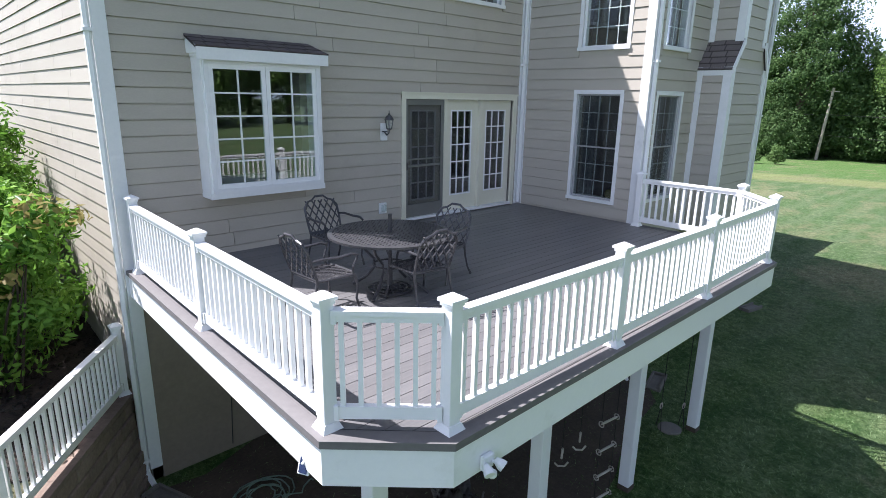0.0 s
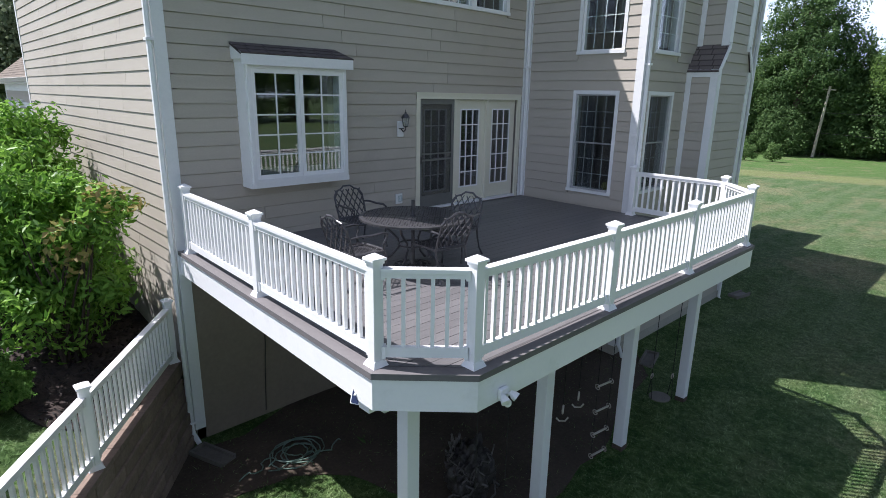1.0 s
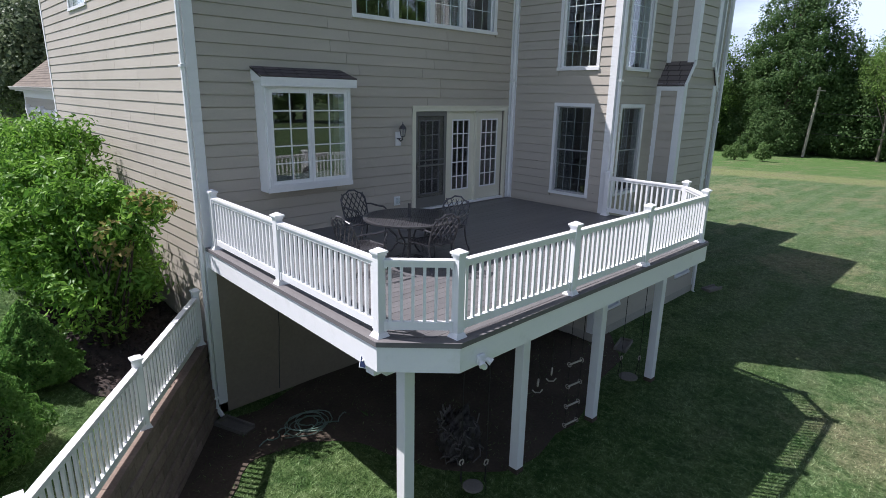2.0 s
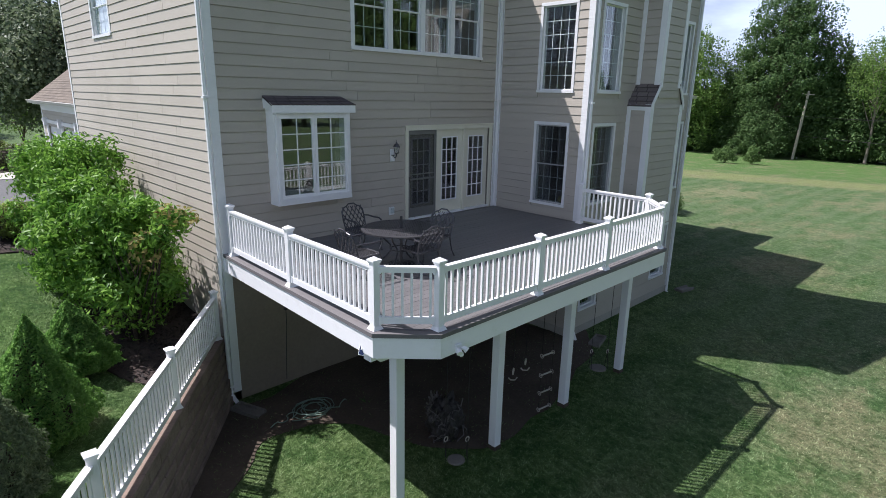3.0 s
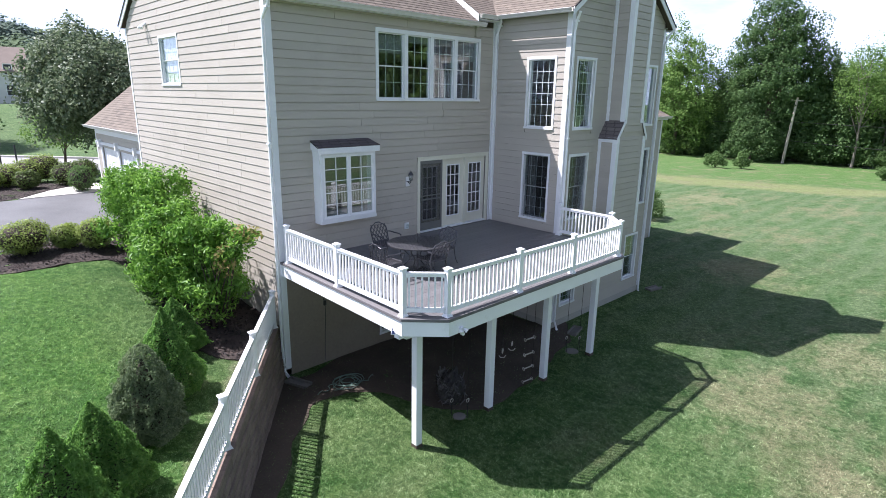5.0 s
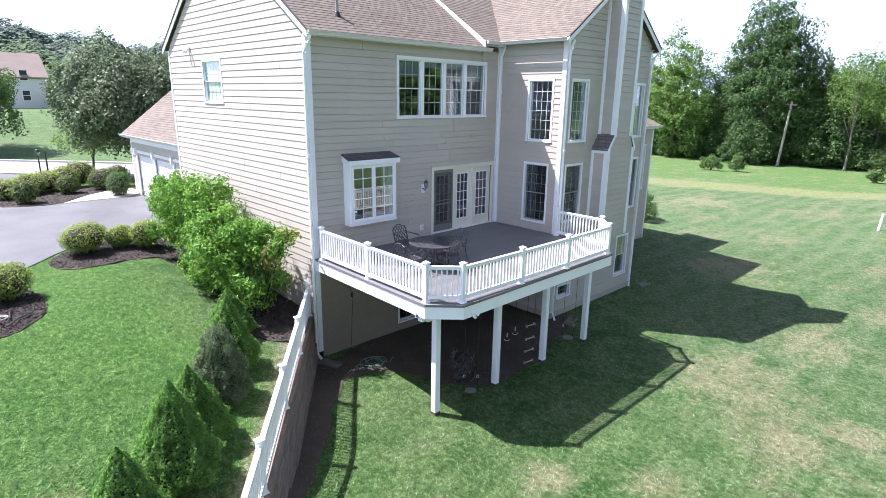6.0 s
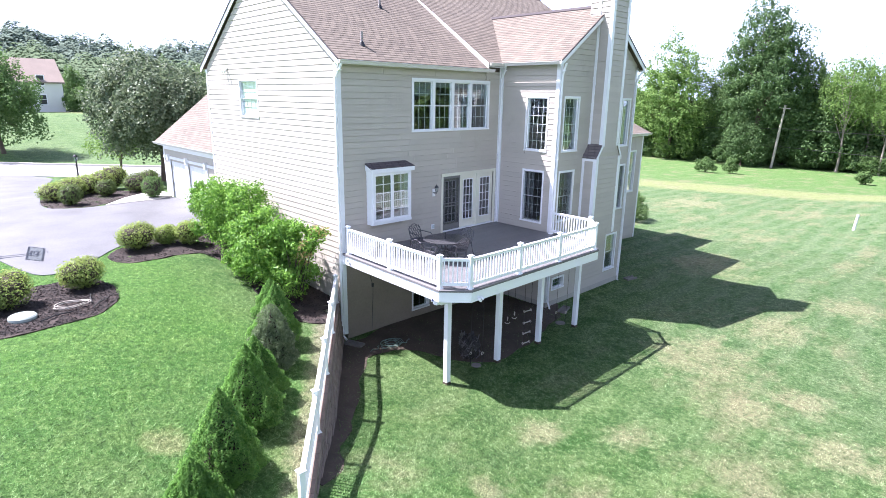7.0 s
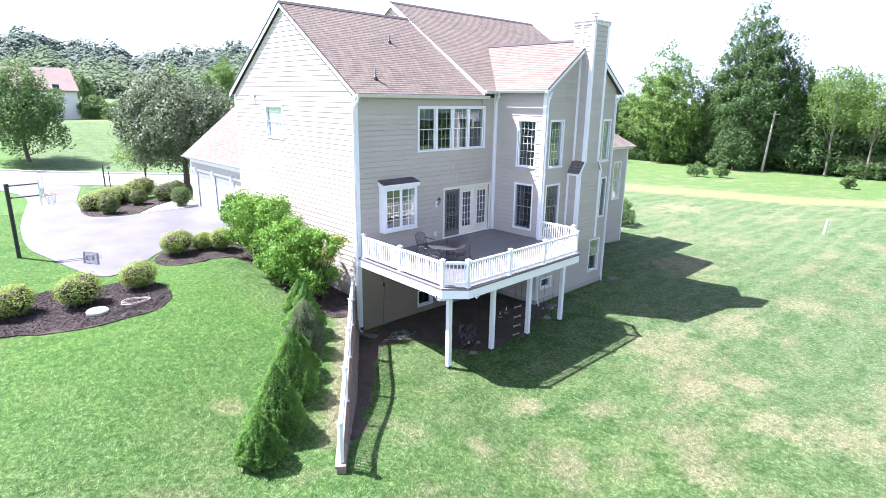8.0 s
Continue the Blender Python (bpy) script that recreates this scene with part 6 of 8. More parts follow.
for x, y, ang in ((-0.15, -4.80, 205),):
    sol = thing("solar_light", pose(x, y, -0.34, 0, 0, ang) @ Matrix.Scale(0.8, 4), "small solar panel light under the deck's edge", "solar light")
    bm = bmesh.new()
    tube(bm, [(-0.08, 0, 0.06), (0.02, 0, 0.02)], 0.012, 6)
    lathe(bm, [(0.03, -0.02), (0.035, 0.04), (0.02, 0.06)], 10, (-0.05, 0.02, 0.02))
    part("arm", bm, WHITE, sol)
    bm = bmesh.new()
    hexa(bm, [(0.0, -0.06, -0.09), (0.02, -0.06, -0.09), (0.02, 0.06, -0.09), (0.0, 0.06, -0.09), (-0.06, -0.06, 0.08), (-0.04, -0.06, 0.085), (-0.04, 0.06, 0.085), (-0.06, 0.06, 0.08)])
    part("panel_frame", bm, WHITE, sol)
    bm = bmesh.new()
    hexa(bm, [(0.021, -0.045, -0.075), (0.024, -0.045, -0.075), (0.024, 0.045, -0.075), (0.021, 0.045, -0.075), (-0.036, -0.045, 0.068), (-0.033, -0.045, 0.07), (-0.033, 0.045, 0.07), (-0.036, 0.045, 0.068)])
    part("solar_cells", bm, surf("solar_cell", (0.01, 0.015, 0.05), (0.015, 0.03, 0.09), 0.15, 20, 80), sol, "dark blue cells")

cable = thing("cable", (1.2, -0.05, -1.4), "loose dark cable hanging on the shaded wall", "cable")
bm = bmesh.new()
tube(bm, [(-0.2, 0.02, 1.0), (-0.1, 0.0, 0.5), (0.02, 0.0, 0.05), (0.05, -0.01, -0.1), (0.05, 0.0, -0.5), (0.02, 0.0, -0.9), (-0.02, 0.0, -1.75)], 0.008, 5)
part("wire", bm, BLACKMETAL, cable)
bm = bmesh.new()
box(bm, 0.01, 0.08, -0.03, 0.03, -0.10, 0.04, 0.006)
part("clip", bm, BLACKMETAL, cable)

for x, y, rot, lab in ((-0.02, -0.62, 20, "grey concrete splash block under the corner downspout"), (8.6, -3.55, -75, "grey concrete splash block under the wing downspout"), (14.7, -3.3, 80, "pale splash block at the far corner")):
    sp = thing("splash_block", pose(x, y, height(x, y), 0, 0, rot), lab, "splash block")
    bm = bmesh.new()
    box(bm, -0.15, 0.15, -0.35, 0.35, -0.02, 0.035)
    for a, b in ((-0.15, -0.11), (0.11, 0.15)):
        box(bm, a, b, -0.35, 0.35, 0.035, 0.09)
    box(bm, -0.11, 0.11, 0.31, 0.35, 0.035, 0.09)
    part("block", bm, DULLCONCRETE, sp)

HX, HY = 1.0, -1.42
hose = thing("garden_hose", (HX, HY, height(HX, HY)), "loosely coiled pale green garden hose on the ground", "hose")
HOSE = surf("pale_green_hose", (0.10, 0.17, 0.13), (0.20, 0.28, 0.23), 0.4, 5, 30)
rngh = random.Random(3)


def on_ground(x, y, up=0.02):
    return (x, y, height(HX + x, HY + y) - height(HX, HY) + up)


bm, pts = bmesh.new(), []
for k in range(120):
    a = k * 0.29
    r = 0.26 + 0.10 * math.sin(a * 0.37) + 0.06 * math.sin(a * 1.13) + rngh.uniform(-0.012, 0.012)
    pts.append(on_ground(r * math.cos(a) * 1.15 + 0.05 * math.sin(a * 0.21), r * math.sin(a), 0.022 + 0.05 * (k % 19) / 19))
tube(bm, pts, 0.011, 5)
part("coil", bm, HOSE, hose, smooth=True)
for x0, y0, x1, y1, w in ((-0.5, -0.05, 0.25, -0.28, 0.10), (-0.55, -0.15, 0.1, -0.36, -0.08), (0.1, -0.3, 0.75, -0.22, 0.07), (-0.35, 0.1, -0.95, -0.12, 0.06)):
    bm = bmesh.new()
    tube(bm, [on_ground(x0 + (x1 - x0) * t / 10 + 0.04 * math.sin(t * 1.7), y0 + (y1 - y0) * t / 10 + w * math.sin(t * 0.9), 0.025 + 0.03 * math.sin(t * 0.6) ** 2) for t in range(11)], 0.011, 5)
    part("loose_end", bm, HOSE, hose, smooth=True)

# ---- play things hanging under the deck ----
ROPE = surf("dark_rope", (0.012, 0.011, 0.010), (0.028, 0.026, 0.023), 0.9, 10, 60)
PALEWOOD = surf("pale_turned_wood", (0.36, 0.32, 0.27), (0.45, 0.41, 0.35), 0.5, 6, 40)
HANG = -0.57
ladder = thing("rope_ladder", (4.47, -4.76, HANG), "rope ladder with pale wooden rungs hung under the deck", "rope ladder")
for s in (-1, 1):
    bm = bmesh.new()
    tube(bm, [(s * 0.16, s * -0.02, 0), (s * 0.16, s * -0.02, -2.6)], 0.006, 5)
    part("rope", bm, ROPE, ladder)
for z in (-1.34, -1.77, -2.17, -2.55):
    bm = bmesh.new()
    a, b = Vector((-0.165, 0.02, z)), Vector((0.165, -0.02, z))
    tube(bm, [a, a.lerp(b, 0.1), a.lerp(b, 0.9), b], [0.014, 0.018, 0.018, 0.014], 8)
    rung = part("rung", bm, PALEWOOD, ladder)
    for e in (a, b):
        bm = bmesh.new()
        ax = (b - a).normalized()
        up = Vector((0, 0, 1))
        tube(bm, [e + 0.04 * (math.cos(t * math.pi / 6) * up + math.sin(t * math.pi / 6) * ax.cross(up)) for t in range(13)], 0.009, 5)
        part("end_ring", bm, PALEWOOD, rung)
rings = thing("gym_rings", (3.37, -4.76, HANG), "pair of pale gym rings hung under the deck", "gym rings")
for dx, dy, zl in ((0.0, 0.0, -1.34), (0.30, -0.05, -1.22)):
    bm = bmesh.new()
    tube(bm, [(dx, dy, 0), (dx, dy, zl + 0.09)], 0.006, 5)
    strap = part("strap", bm, ROPE, rings)
    bm = bmesh.new()
    tube(bm, [(dx + 0.055 * math.cos(t * math.pi / 8), dy + 0.03 * math.cos(t * math.pi / 8), zl + 0.055 * math.sin(t * math.pi / 8)) for t in range(17)], 0.013, 6)
    part("ring", bm, PALEWOOD, strap)
    bm = bmesh.new()
    tube(bm, [(dx - 0.07, dy + 0.05, zl - 0.13), (dx - 0.03, dy + 0.03, zl - 0.18), (dx + 0.03, dy - 0.03, zl - 0.18), (dx + 0.07, dy - 0.05, zl - 0.13)], 0.012, 6)
    part("grip", bm, PALEWOOD, strap)
def disc_swing(x, y, low, r=0.19):
    """A round seat on two ropes that fork below a ring."""
    swing = thing("disc_swing", (x, y, HANG), "grey disc swing hung on dark ropes under the deck", "swing", "swings under the deck")
    for dx in (-0.14, 0.14):
        dy = -dx * 0.9
        bm = bmesh.new()
        tube(bm, [(dx, dy, 0), (dx, dy, low + 0.45)], 0.006, 5)
        tube(bm, [(dx, dy, low + 0.45), (dx + 0.06, dy + 0.07, low + 0.03)], 0.007, 5)
        tube(bm, [(dx, dy, low + 0.45), (dx - 0.06, dy - 0.07, low + 0.03)], 0.007, 5)
        rope = part("rope", bm, ROPE, swing)
        bm = bmesh.new()
        tube(bm, [(dx + 0.045 * math.cos(t * math.pi / 6), dy, low + 0.45 + 0.045 * math.sin(t * math.pi / 6)) for t in range(13)], 0.011, 5)
        part("ring", bm, PALEWOOD, rope)
    bm = bmesh.new()
    lathe(bm, [(r - 0.025, low), (r, low + 0.015), (r, low + 0.035), (r - 0.025, low + 0.045)], 20)
    part("seat", bm, DULLCONCRETE, swing)


disc_swing(6.63, -4.72, -2.43)
disc_swing(1.93, -4.70, -2.63, 0.16)

# dark bundle in the shade
TARP = surf("black_plastic_sheet", (0.014, 0.013, 0.013), (0.070, 0.062, 0.058), 0.5, 7, 30, 0.6, spec=0.25)
PX, PY = 2.48, -3.85
heap = thing("covered_heap", (PX, PY, height(PX, PY)), "tall heap of tangled things half under a crumpled black sheet", "covered heap")
bm = bmesh.new()
bmesh.ops.create_icosphere(bm, subdivisions=5, radius=1.0)
for v in bm.verts:
    p = v.co.copy()
    k = 1 + 0.25 * noise.noise(p * 2.1) + 0.35 * abs(noise.noise(p * 3.2)) - 0.30 * abs(noise.noise(p * 5.5)) + 0.05 * noise.noise(p * 15)
    v.co = Vector((p.x * 0.34 * k, p.y * 0.32 * k, max(-0.05, p.z * 0.44 * k + 0.36)))
part("sheet", bm, TARP, heap, smooth=True)
FRAMES = surf("dull_dark_frame", (0.05, 0.045, 0.043), (0.14, 0.125, 0.118), 0.45, 7, 30, 0.2)
rngt = random.Random(12)
for i in range(26):
    a0, h0 = rngt.uniform(0, 6.28), rngt.uniform(0.1, 0.75)
    bm = bmesh.new()
    pts = []
    for t in range(7):
        a1 = a0 + (t - 3) * rngt.uniform(0.10, 0.22)
        r = 0.40 * (1.1 - 0.55 * h0) + 0.05 * math.sin(t * 2.0 + i)
        pts.append((r * math.cos(a1), r * math.sin(a1), max(0.02, h0 + (t - 3) * rngt.uniform(-0.05, 0.07) + 0.05 * math.sin(t + i))))
    tube(bm, pts, rngt.choice((0.010, 0.013, 0.017)), 5)
    part("bar", bm, FRAMES, heap)

# ---- on the roof and the gable ----
for x, y, hgt in ((4.1, 3.0, 0.32), (1.40, 0.52, 0.42)):
    z = EAVE + 0.10 + (y + OV) * (zr - EAVE - 0.10) / (RIDGE_Y + OV)
    vent = thing("vent_pipe", (x, y, z), "small dark vent pipe standing on the shingles", "vent pipe")
    bm = bmesh.new()
    lathe(bm, [(0.045, -0.05), (0.045, hgt)], 10)
    part("pipe", bm, surf("pipe_grey", (0.22, 0.20, 0.19), (0.30, 0.27, 0.26), 0.6), vent)
    bm = bmesh.new()
    lathe(bm, [(0.13, -0.06), (0.07, 0.08), (0.05, 0.1)], 12)
    part("flashing", bm, BLACKMETAL, vent)
spot = thing("gable_light", (-0.02, 8.15, 6.32), "small white twin spot light high on the gable", "spot light")
bm = bmesh.new()
box(bm, -0.05, 0.0, -0.08, 0.08, -0.05, 0.05, 0.01)
part("mount", bm, TRIM, spot)
for s in (-1, 1):
    bm = bmesh.new()
    tube(bm, [(-0.04, s * 0.05, 0.0), (-0.10, s * 0.09, -0.04), (-0.18, s * 0.14, -0.14)], [0.02, 0.04, 0.055], 10)
    part("lamp_head", bm, TRIM, spot)
# ---- yard things ----
hoop = thing("basketball_hoop", (-9.65, 11.37, height(-9.65, 11.37) - 0.35), "black basketball hoop post with a clear backboard", "basketball hoop")
bm = bmesh.new()
tube(bm, [(-0.1, 0, 0.15), (-0.1, 0, 3.55)], 0.085, 8)
part("pole", bm, BLACKMETAL, hoop)
bm = bmesh.new()
for z in (2.95, 3.46):
    tube(bm, [(-0.1, 0, z), (1.05, -0.25, z + 0.06)], 0.035, 6)
part("arm", bm, BLACKMETAL, hoop)
bm = bmesh.new()
c, s = math.cos(radians(-13)), math.sin(radians(-13))
F = lambda a, b, z: (1.05 + a * c - b * s, -0.25 + a * s + b * c, z)
hexa(bm, [F(0, -0.85, 2.75), F(0.03, -0.85, 2.75), F(0.03, 0.85, 2.75), F(0, 0.85, 2.75), F(0, -0.85, 3.75), F(0.03, -0.85, 3.75), F(0.03, 0.85, 3.75), F(0, 0.85, 3.75)])
board = part("backboard", bm, GLASS, hoop, "clear backboard")
bm = bmesh.new()
for a in ((-0.87, -0.83, 2.72, 3.78), (0.83, 0.87, 2.72, 3.78), (-0.83, 0.83, 2.72, 2.77), (-0.83, 0.83, 3.73, 3.78), (-0.3, 0.3, 2.93, 2.97), (-0.3, 0.3, 3.38, 3.42), (-0.32, -0.28, 2.97, 3.38), (0.28, 0.32, 2.97, 3.38)):
    hexa(bm, [F(x, y, z) for z in (a[2], a[3]) for x, y in ((-0.01, a[0]), (0.04, a[0]), (0.04, a[1]), (-0.01, a[1]))])
part("board_frame", bm, TRIM, board, "white frame and target square")
bm = bmesh.new()
tube(bm, [F(0.30 + 0.23 * math.cos(t * math.pi / 10), 0.23 * math.sin(t * math.pi / 10), 3.0) for t in range(21)], 0.012, 6)
part("rim", bm, surf("red_rim_paint", (0.55, 0.10, 0.05), (0.62, 0.14, 0.08), 0.4), hoop, "red rim")
bm = bmesh.new()
for k in range(10):
    a0 = k * math.pi / 5
    for d in (1, -1):
        tube(bm, [F(0.30 + 0.23 * math.cos(a0), 0.23 * math.sin(a0), 3.0), F(0.30 + 0.17 * math.cos(a0 + d * 0.3), 0.17 * math.sin(a0 + d * 0.3), 2.8), F(0.30 + 0.13 * math.cos(a0), 0.13 * math.sin(a0), 2.6)], 0.006, 4)
part("net", bm, TRIM, hoop, "white net")

lamp = thing("lamp_post", (-2.65, 25.10, height(-2.65, 25.10)), "black garden lamp post with a small lantern", "lamp post")
bm = bmesh.new()
lathe(bm, [(0.06, 0), (0.06, 0.3), (0.04, 0.35), (0.035, 1.8), (0.05, 1.82)], 10)
part("pole", bm, BLACKMETAL, lamp)
bm = bmesh.new()
lathe(bm, [(0.07, 1.82), (0.13, 2.05), (0.13, 2.06)], 8)
part("glass", bm, GLASS, lamp)
bm = bmesh.new()
lathe(bm, [(0.15, 2.06), (0.09, 2.16), (0.02, 2.2), (0.01, 2.26)], 8)
part("cap", bm, BLACKMETAL, lamp)
for x, y, hh in ((-0.70, 35.05, 1.7),):
    pst = thing("garden_post", (x, y, height(x, y)), "thin black post near the road", "post")
    bm = bmesh.new()
    lathe(bm, [(0.055, 0), (0.055, hh), (0.03, hh + 0.05)], 8)
    part("shaft", bm, BLACKMETAL, pst)
pipe = thing("marker_pipe", pose(36.2, -8.4, height(36.2, -8.4), 4, 5, 0), "white marker pipe standing in the lawn", "marker pipe")
bm = bmesh.new()
lathe(bm, [(0.09, -0.1), (0.09, 1.0), (0.095, 1.0), (0.095, 1.08), (0.05, 1.09)], 12)
part("tube", bm, TRIM, pipe)
cover = thing("utility_cover", (-8.89, 2.36, height(-8.89, 2.36) + 0.05), "round pale green utility cover in the mulch", "utility cover")
bm = bmesh.new()
lathe(bm, [(0.34, -0.05), (0.34, 0.06), (0.30, 0.10), (0.10, 0.13)], 20)
part("lid", bm, surf("pale_green_plastic", (0.30, 0.35, 0.31), (0.36, 0.41, 0.37), 0.5), cover)
cord = thing("drain_hose", (-7.68, 2.50, height(-7.68, 2.50) + 0.06), "pale looped hose lying on the mulch", "hose")
bm = bmesh.new()
tube(bm, [((0.42 + 0.05 * math.sin(k * 0.7)) * math.cos(k * 0.3), (0.30 + 0.05 * math.cos(k * 0.9)) * math.sin(k * 0.3), 0.03 + 0.002 * k) for k in range(40)], 0.014, 5)
part("coil", bm, PALEWOOD, cord, smooth=True)
for i, (x, y, a) in enumerate(((-8.21, 1.83, 20), (-7.03, 2.23, 50), (-7.12, 2.83, 80))):
    st = thing("drip_pipe", pose(x, y, height(x, y) + 0.08, 0, 0, a), "short dark irrigation pipe on the mulch", "pipe")
    bm = bmesh.new()
    tube(bm, [(-0.4, 0, 0.0), (0.0, 0.03, 0.03), (0.45, 0, 0.0)], 0.02, 6)
    part("tube", bm, BLACKMETAL, st)

upole = thing("utility_pole", pose(102.2, 16.3, height(102.2, 16.3), 3.5, 0, 0), "bleached leaning wooden utility pole at the tree line", "utility pole")
bm = bmesh.new()
lathe(bm, [(0.24, -0.5), (0.22, 3), (0.17, 10.9)], 10)
part("shaft", bm, POLEWOOD, upole)
bm = bmesh.new()
box(bm, -0.08, 0.08, -0.9, 0.9, 10.3, 10.45)
part("crossarm", bm, POLEWOOD, upole)
wires = thing("overhead_wires", (102.2, 15.7, 3), "thin dark overhead wires along the tree line", "wires")
for dz, sag in ((6.9, 0.6), (3.8, 1.0)):
    for y1 in (70.0, -60.0):
        bm = bmesh.new()
        tube(bm, [(0.0 - 0.02 * k * k * 0.3, (y1 - 15.7) * k / 10, height(102.2, 16.3) - 3 + dz - 4 * sag * (k / 10) * (1 - k / 10)) for k in range(11)], 0.035, 4)
        part("wire", bm, BLACKMETAL, wires)

# ---- planting ----
def scatter_leaves(name, pts, nrm, size, mat, parent, rng, aspect=0.55, fold=0.25, label=""):
    """Many folded leaves in one mesh: four corners each, two triangles, at the points, facing about their normals."""
    n_ = len(pts)
    a = rng.normal(size=(n_, 3))
    nz = nrm / np.maximum(1e-6, np.linalg.norm(nrm, axis=1, keepdims=True))
    t = np.cross(nz, a)
    t /= np.maximum(1e-6, np.linalg.norm(t, axis=1, keepdims=True))
    b = np.cross(nz, t)
    s = (size * rng.uniform(0.6, 1.35, (n_, 1)))
    tip, base = pts + t * s * 0.5, pts - t * s * 0.5
    l_, r_ = pts + b * s * 0.5 * aspect + nz * s * fold * 0.5, pts - b * s * 0.5 * aspect + nz * s * fold * 0.5
    v = np.stack([base, r_, tip, l_], 1).reshape(-1, 3).astype(np.float32)
    i = np.arange(n_, dtype=np.int32) * 4
    tri = np.stack([i, i + 1, i + 2, i, i + 2, i + 3], 1).reshape(-1)
    me = bpy.data.meshes.new(name)
    me.vertices.add(len(v))
    me.vertices.foreach_set("co", v.reshape(-1))
    me.loops.add(len(tri))
    me.loops.foreach_set("vertex_index", tri)
    me.polygons.add(len(tri) // 3)
    me.polygons.foreach_set("loop_start", np.arange(0, len(tri), 3, dtype=np.int32))
    me.materials.append(mat)
    me.update(calc_edges=True)
    ob = new(name, me)
    ob.parent = parent
    return tagged(ob, label)


def clump_points(rng, blobs, n_, shell=0.35, lumps=0.25):
    """Points near the surfaces of many ellipsoids, with outward normals; those deep inside another are dropped."""
    blobs = np.array(blobs, float)
    area = blobs[:, 3] * blobs[:, 4] + blobs[:, 4] * blobs[:, 5] + blobs[:, 3] * blobs[:, 5]
    pick = rng.choice(len(blobs), n_, p=area / area.sum())
    d = rng.normal(size=(n_, 3))
    d /= np.linalg.norm(d, axis=1, keepdims=True)
    r = 1 - shell * rng.random((n_, 1)) ** 1.5 + lumps * (rng.random((n_, 1)) - 0.5)
    c, e = blobs[pick, :3], blobs[pick, 3:]
    pts = c + d * e * r
    keep_ = np.ones(n_, bool)
    for k, bl in enumerate(blobs):
        q = (((pts - bl[:3]) / bl[3:]) ** 2).sum(1)
        keep_ &= (q > 0.5) | (pick == k)
    nrm = d / e + np.array([0, 0, 0.35]) / e.max()
    nrm /= np.linalg.norm(nrm, axis=1, keepdims=True)
    return pts[keep_], (nrm + rng.normal(scale=0.55, size=(n_, 3)))[keep_]


def limbs(bm, rng, foot, top, r0, ends, bend=0.15):
    """A tapered trunk and limbs that reach for the clumps."""
    foot, top = Vector(foot), Vector(top)
    tr = [foot.lerp(top, k / 5) + Vector((rng.normal() * bend * 0.3, rng.normal() * bend * 0.3, 0)) * (k > 0) for k in range(6)]
    tube(bm, tr, [r0 * (1.25 - 0.95 * k / 5) if k else r0 * 1.45 for k in range(6)], 8)
    for e in ends:
        e = Vector(e)
        k = min(0.9, max(0.25, rng.uniform(0.3, 0.85)))
        s = foot.lerp(top, k)
        m_ = s.lerp(e, 0.5) + Vector((0, 0, 0.08 * (e - s).length))
        tube(bm, [s, m_, e], [r0 * 0.42 * (1.1 - k * 0.6), r0 * 0.26, r0 * 0.08], 6)


RHODO = leafy("rhododendron_leaf", (0.048, 0.146, 0.019), (0.268, 0.475, 0.076), (0.140, 0.295, 0.042), 0.42, 0.42)
SPRUCE = leafy("dwarf_spruce_needles", (0.078, 0.200, 0.046), (0.240, 0.430, 0.100), (0.160, 0.325, 0.068), 0.6, 0.6)
BOX = leafy("boxwood_leaf", (0.145, 0.215, 0.045), (0.360, 0.450, 0.125), (0.27, 0.34, 0.080), 0.45, 0.5)
HEDGE = leafy("dark_hedge_leaf", (0.065, 0.110, 0.030), (0.170, 0.230, 0.065), (0.12, 0.17, 0.045), 0.35, 0.5)
DRYLEAF = leafy("withered_leaf", (0.20, 0.20, 0.05), (0.34, 0.28, 0.11), (0.22, 0.17, 0.06), 0.35, 0.6)
PEAR = leafy("street_tree_leaf", (0.070, 0.108, 0.055), (0.240, 0.290, 0.175), (0.13, 0.175, 0.085), 0.35, 0.5)
WOODS = [leafy("wood_leaf_bright", (0.095, 0.190, 0.042), (0.215, 0.330, 0.086), (0.155, 0.255, 0.060), 0.42, 0.7),
         leafy("wood_leaf_dark", (0.045, 0.100, 0.034), (0.128, 0.210, 0.070), (0.082, 0.145, 0.046), 0.36, 0.7),
         leafy("wood_leaf_mid", (0.068, 0.138, 0.042), (0.165, 0.258, 0.082), (0.112, 0.188, 0.058), 0.40, 0.7)]
# bark of the stems; also the dark of the fillers inside bushes
TWIG_AND_CORE = surf("dark_twig_and_shade_core", (0.030, 0.022, 0.016), (0.06, 0.045, 0.032), 0.95, 6, 30, 0.4)


def ripple3(rng, wave, n_=7):
    """A smooth random field of about the given wavelength, from -1 to 1."""
    k = rng.normal(size=(n_, 3))
    k *= (2 * math.pi / wave) * rng.uniform(0.7, 1.35, (n_, 1)) / np.linalg.norm(k, axis=1, keepdims=True)
    ph = rng.random(n_) * 6.28

    def field(p, slope=False):
        if slope:                                         # the way the field falls fastest
            g = -np.cos(p @ k.T + ph) @ k
            return g / np.maximum(1e-6, np.linalg.norm(g, axis=1, keepdims=True))
        return np.sin(p @ k.T + ph).sum(1) / math.sqrt(n_ * 1.6)
    return field


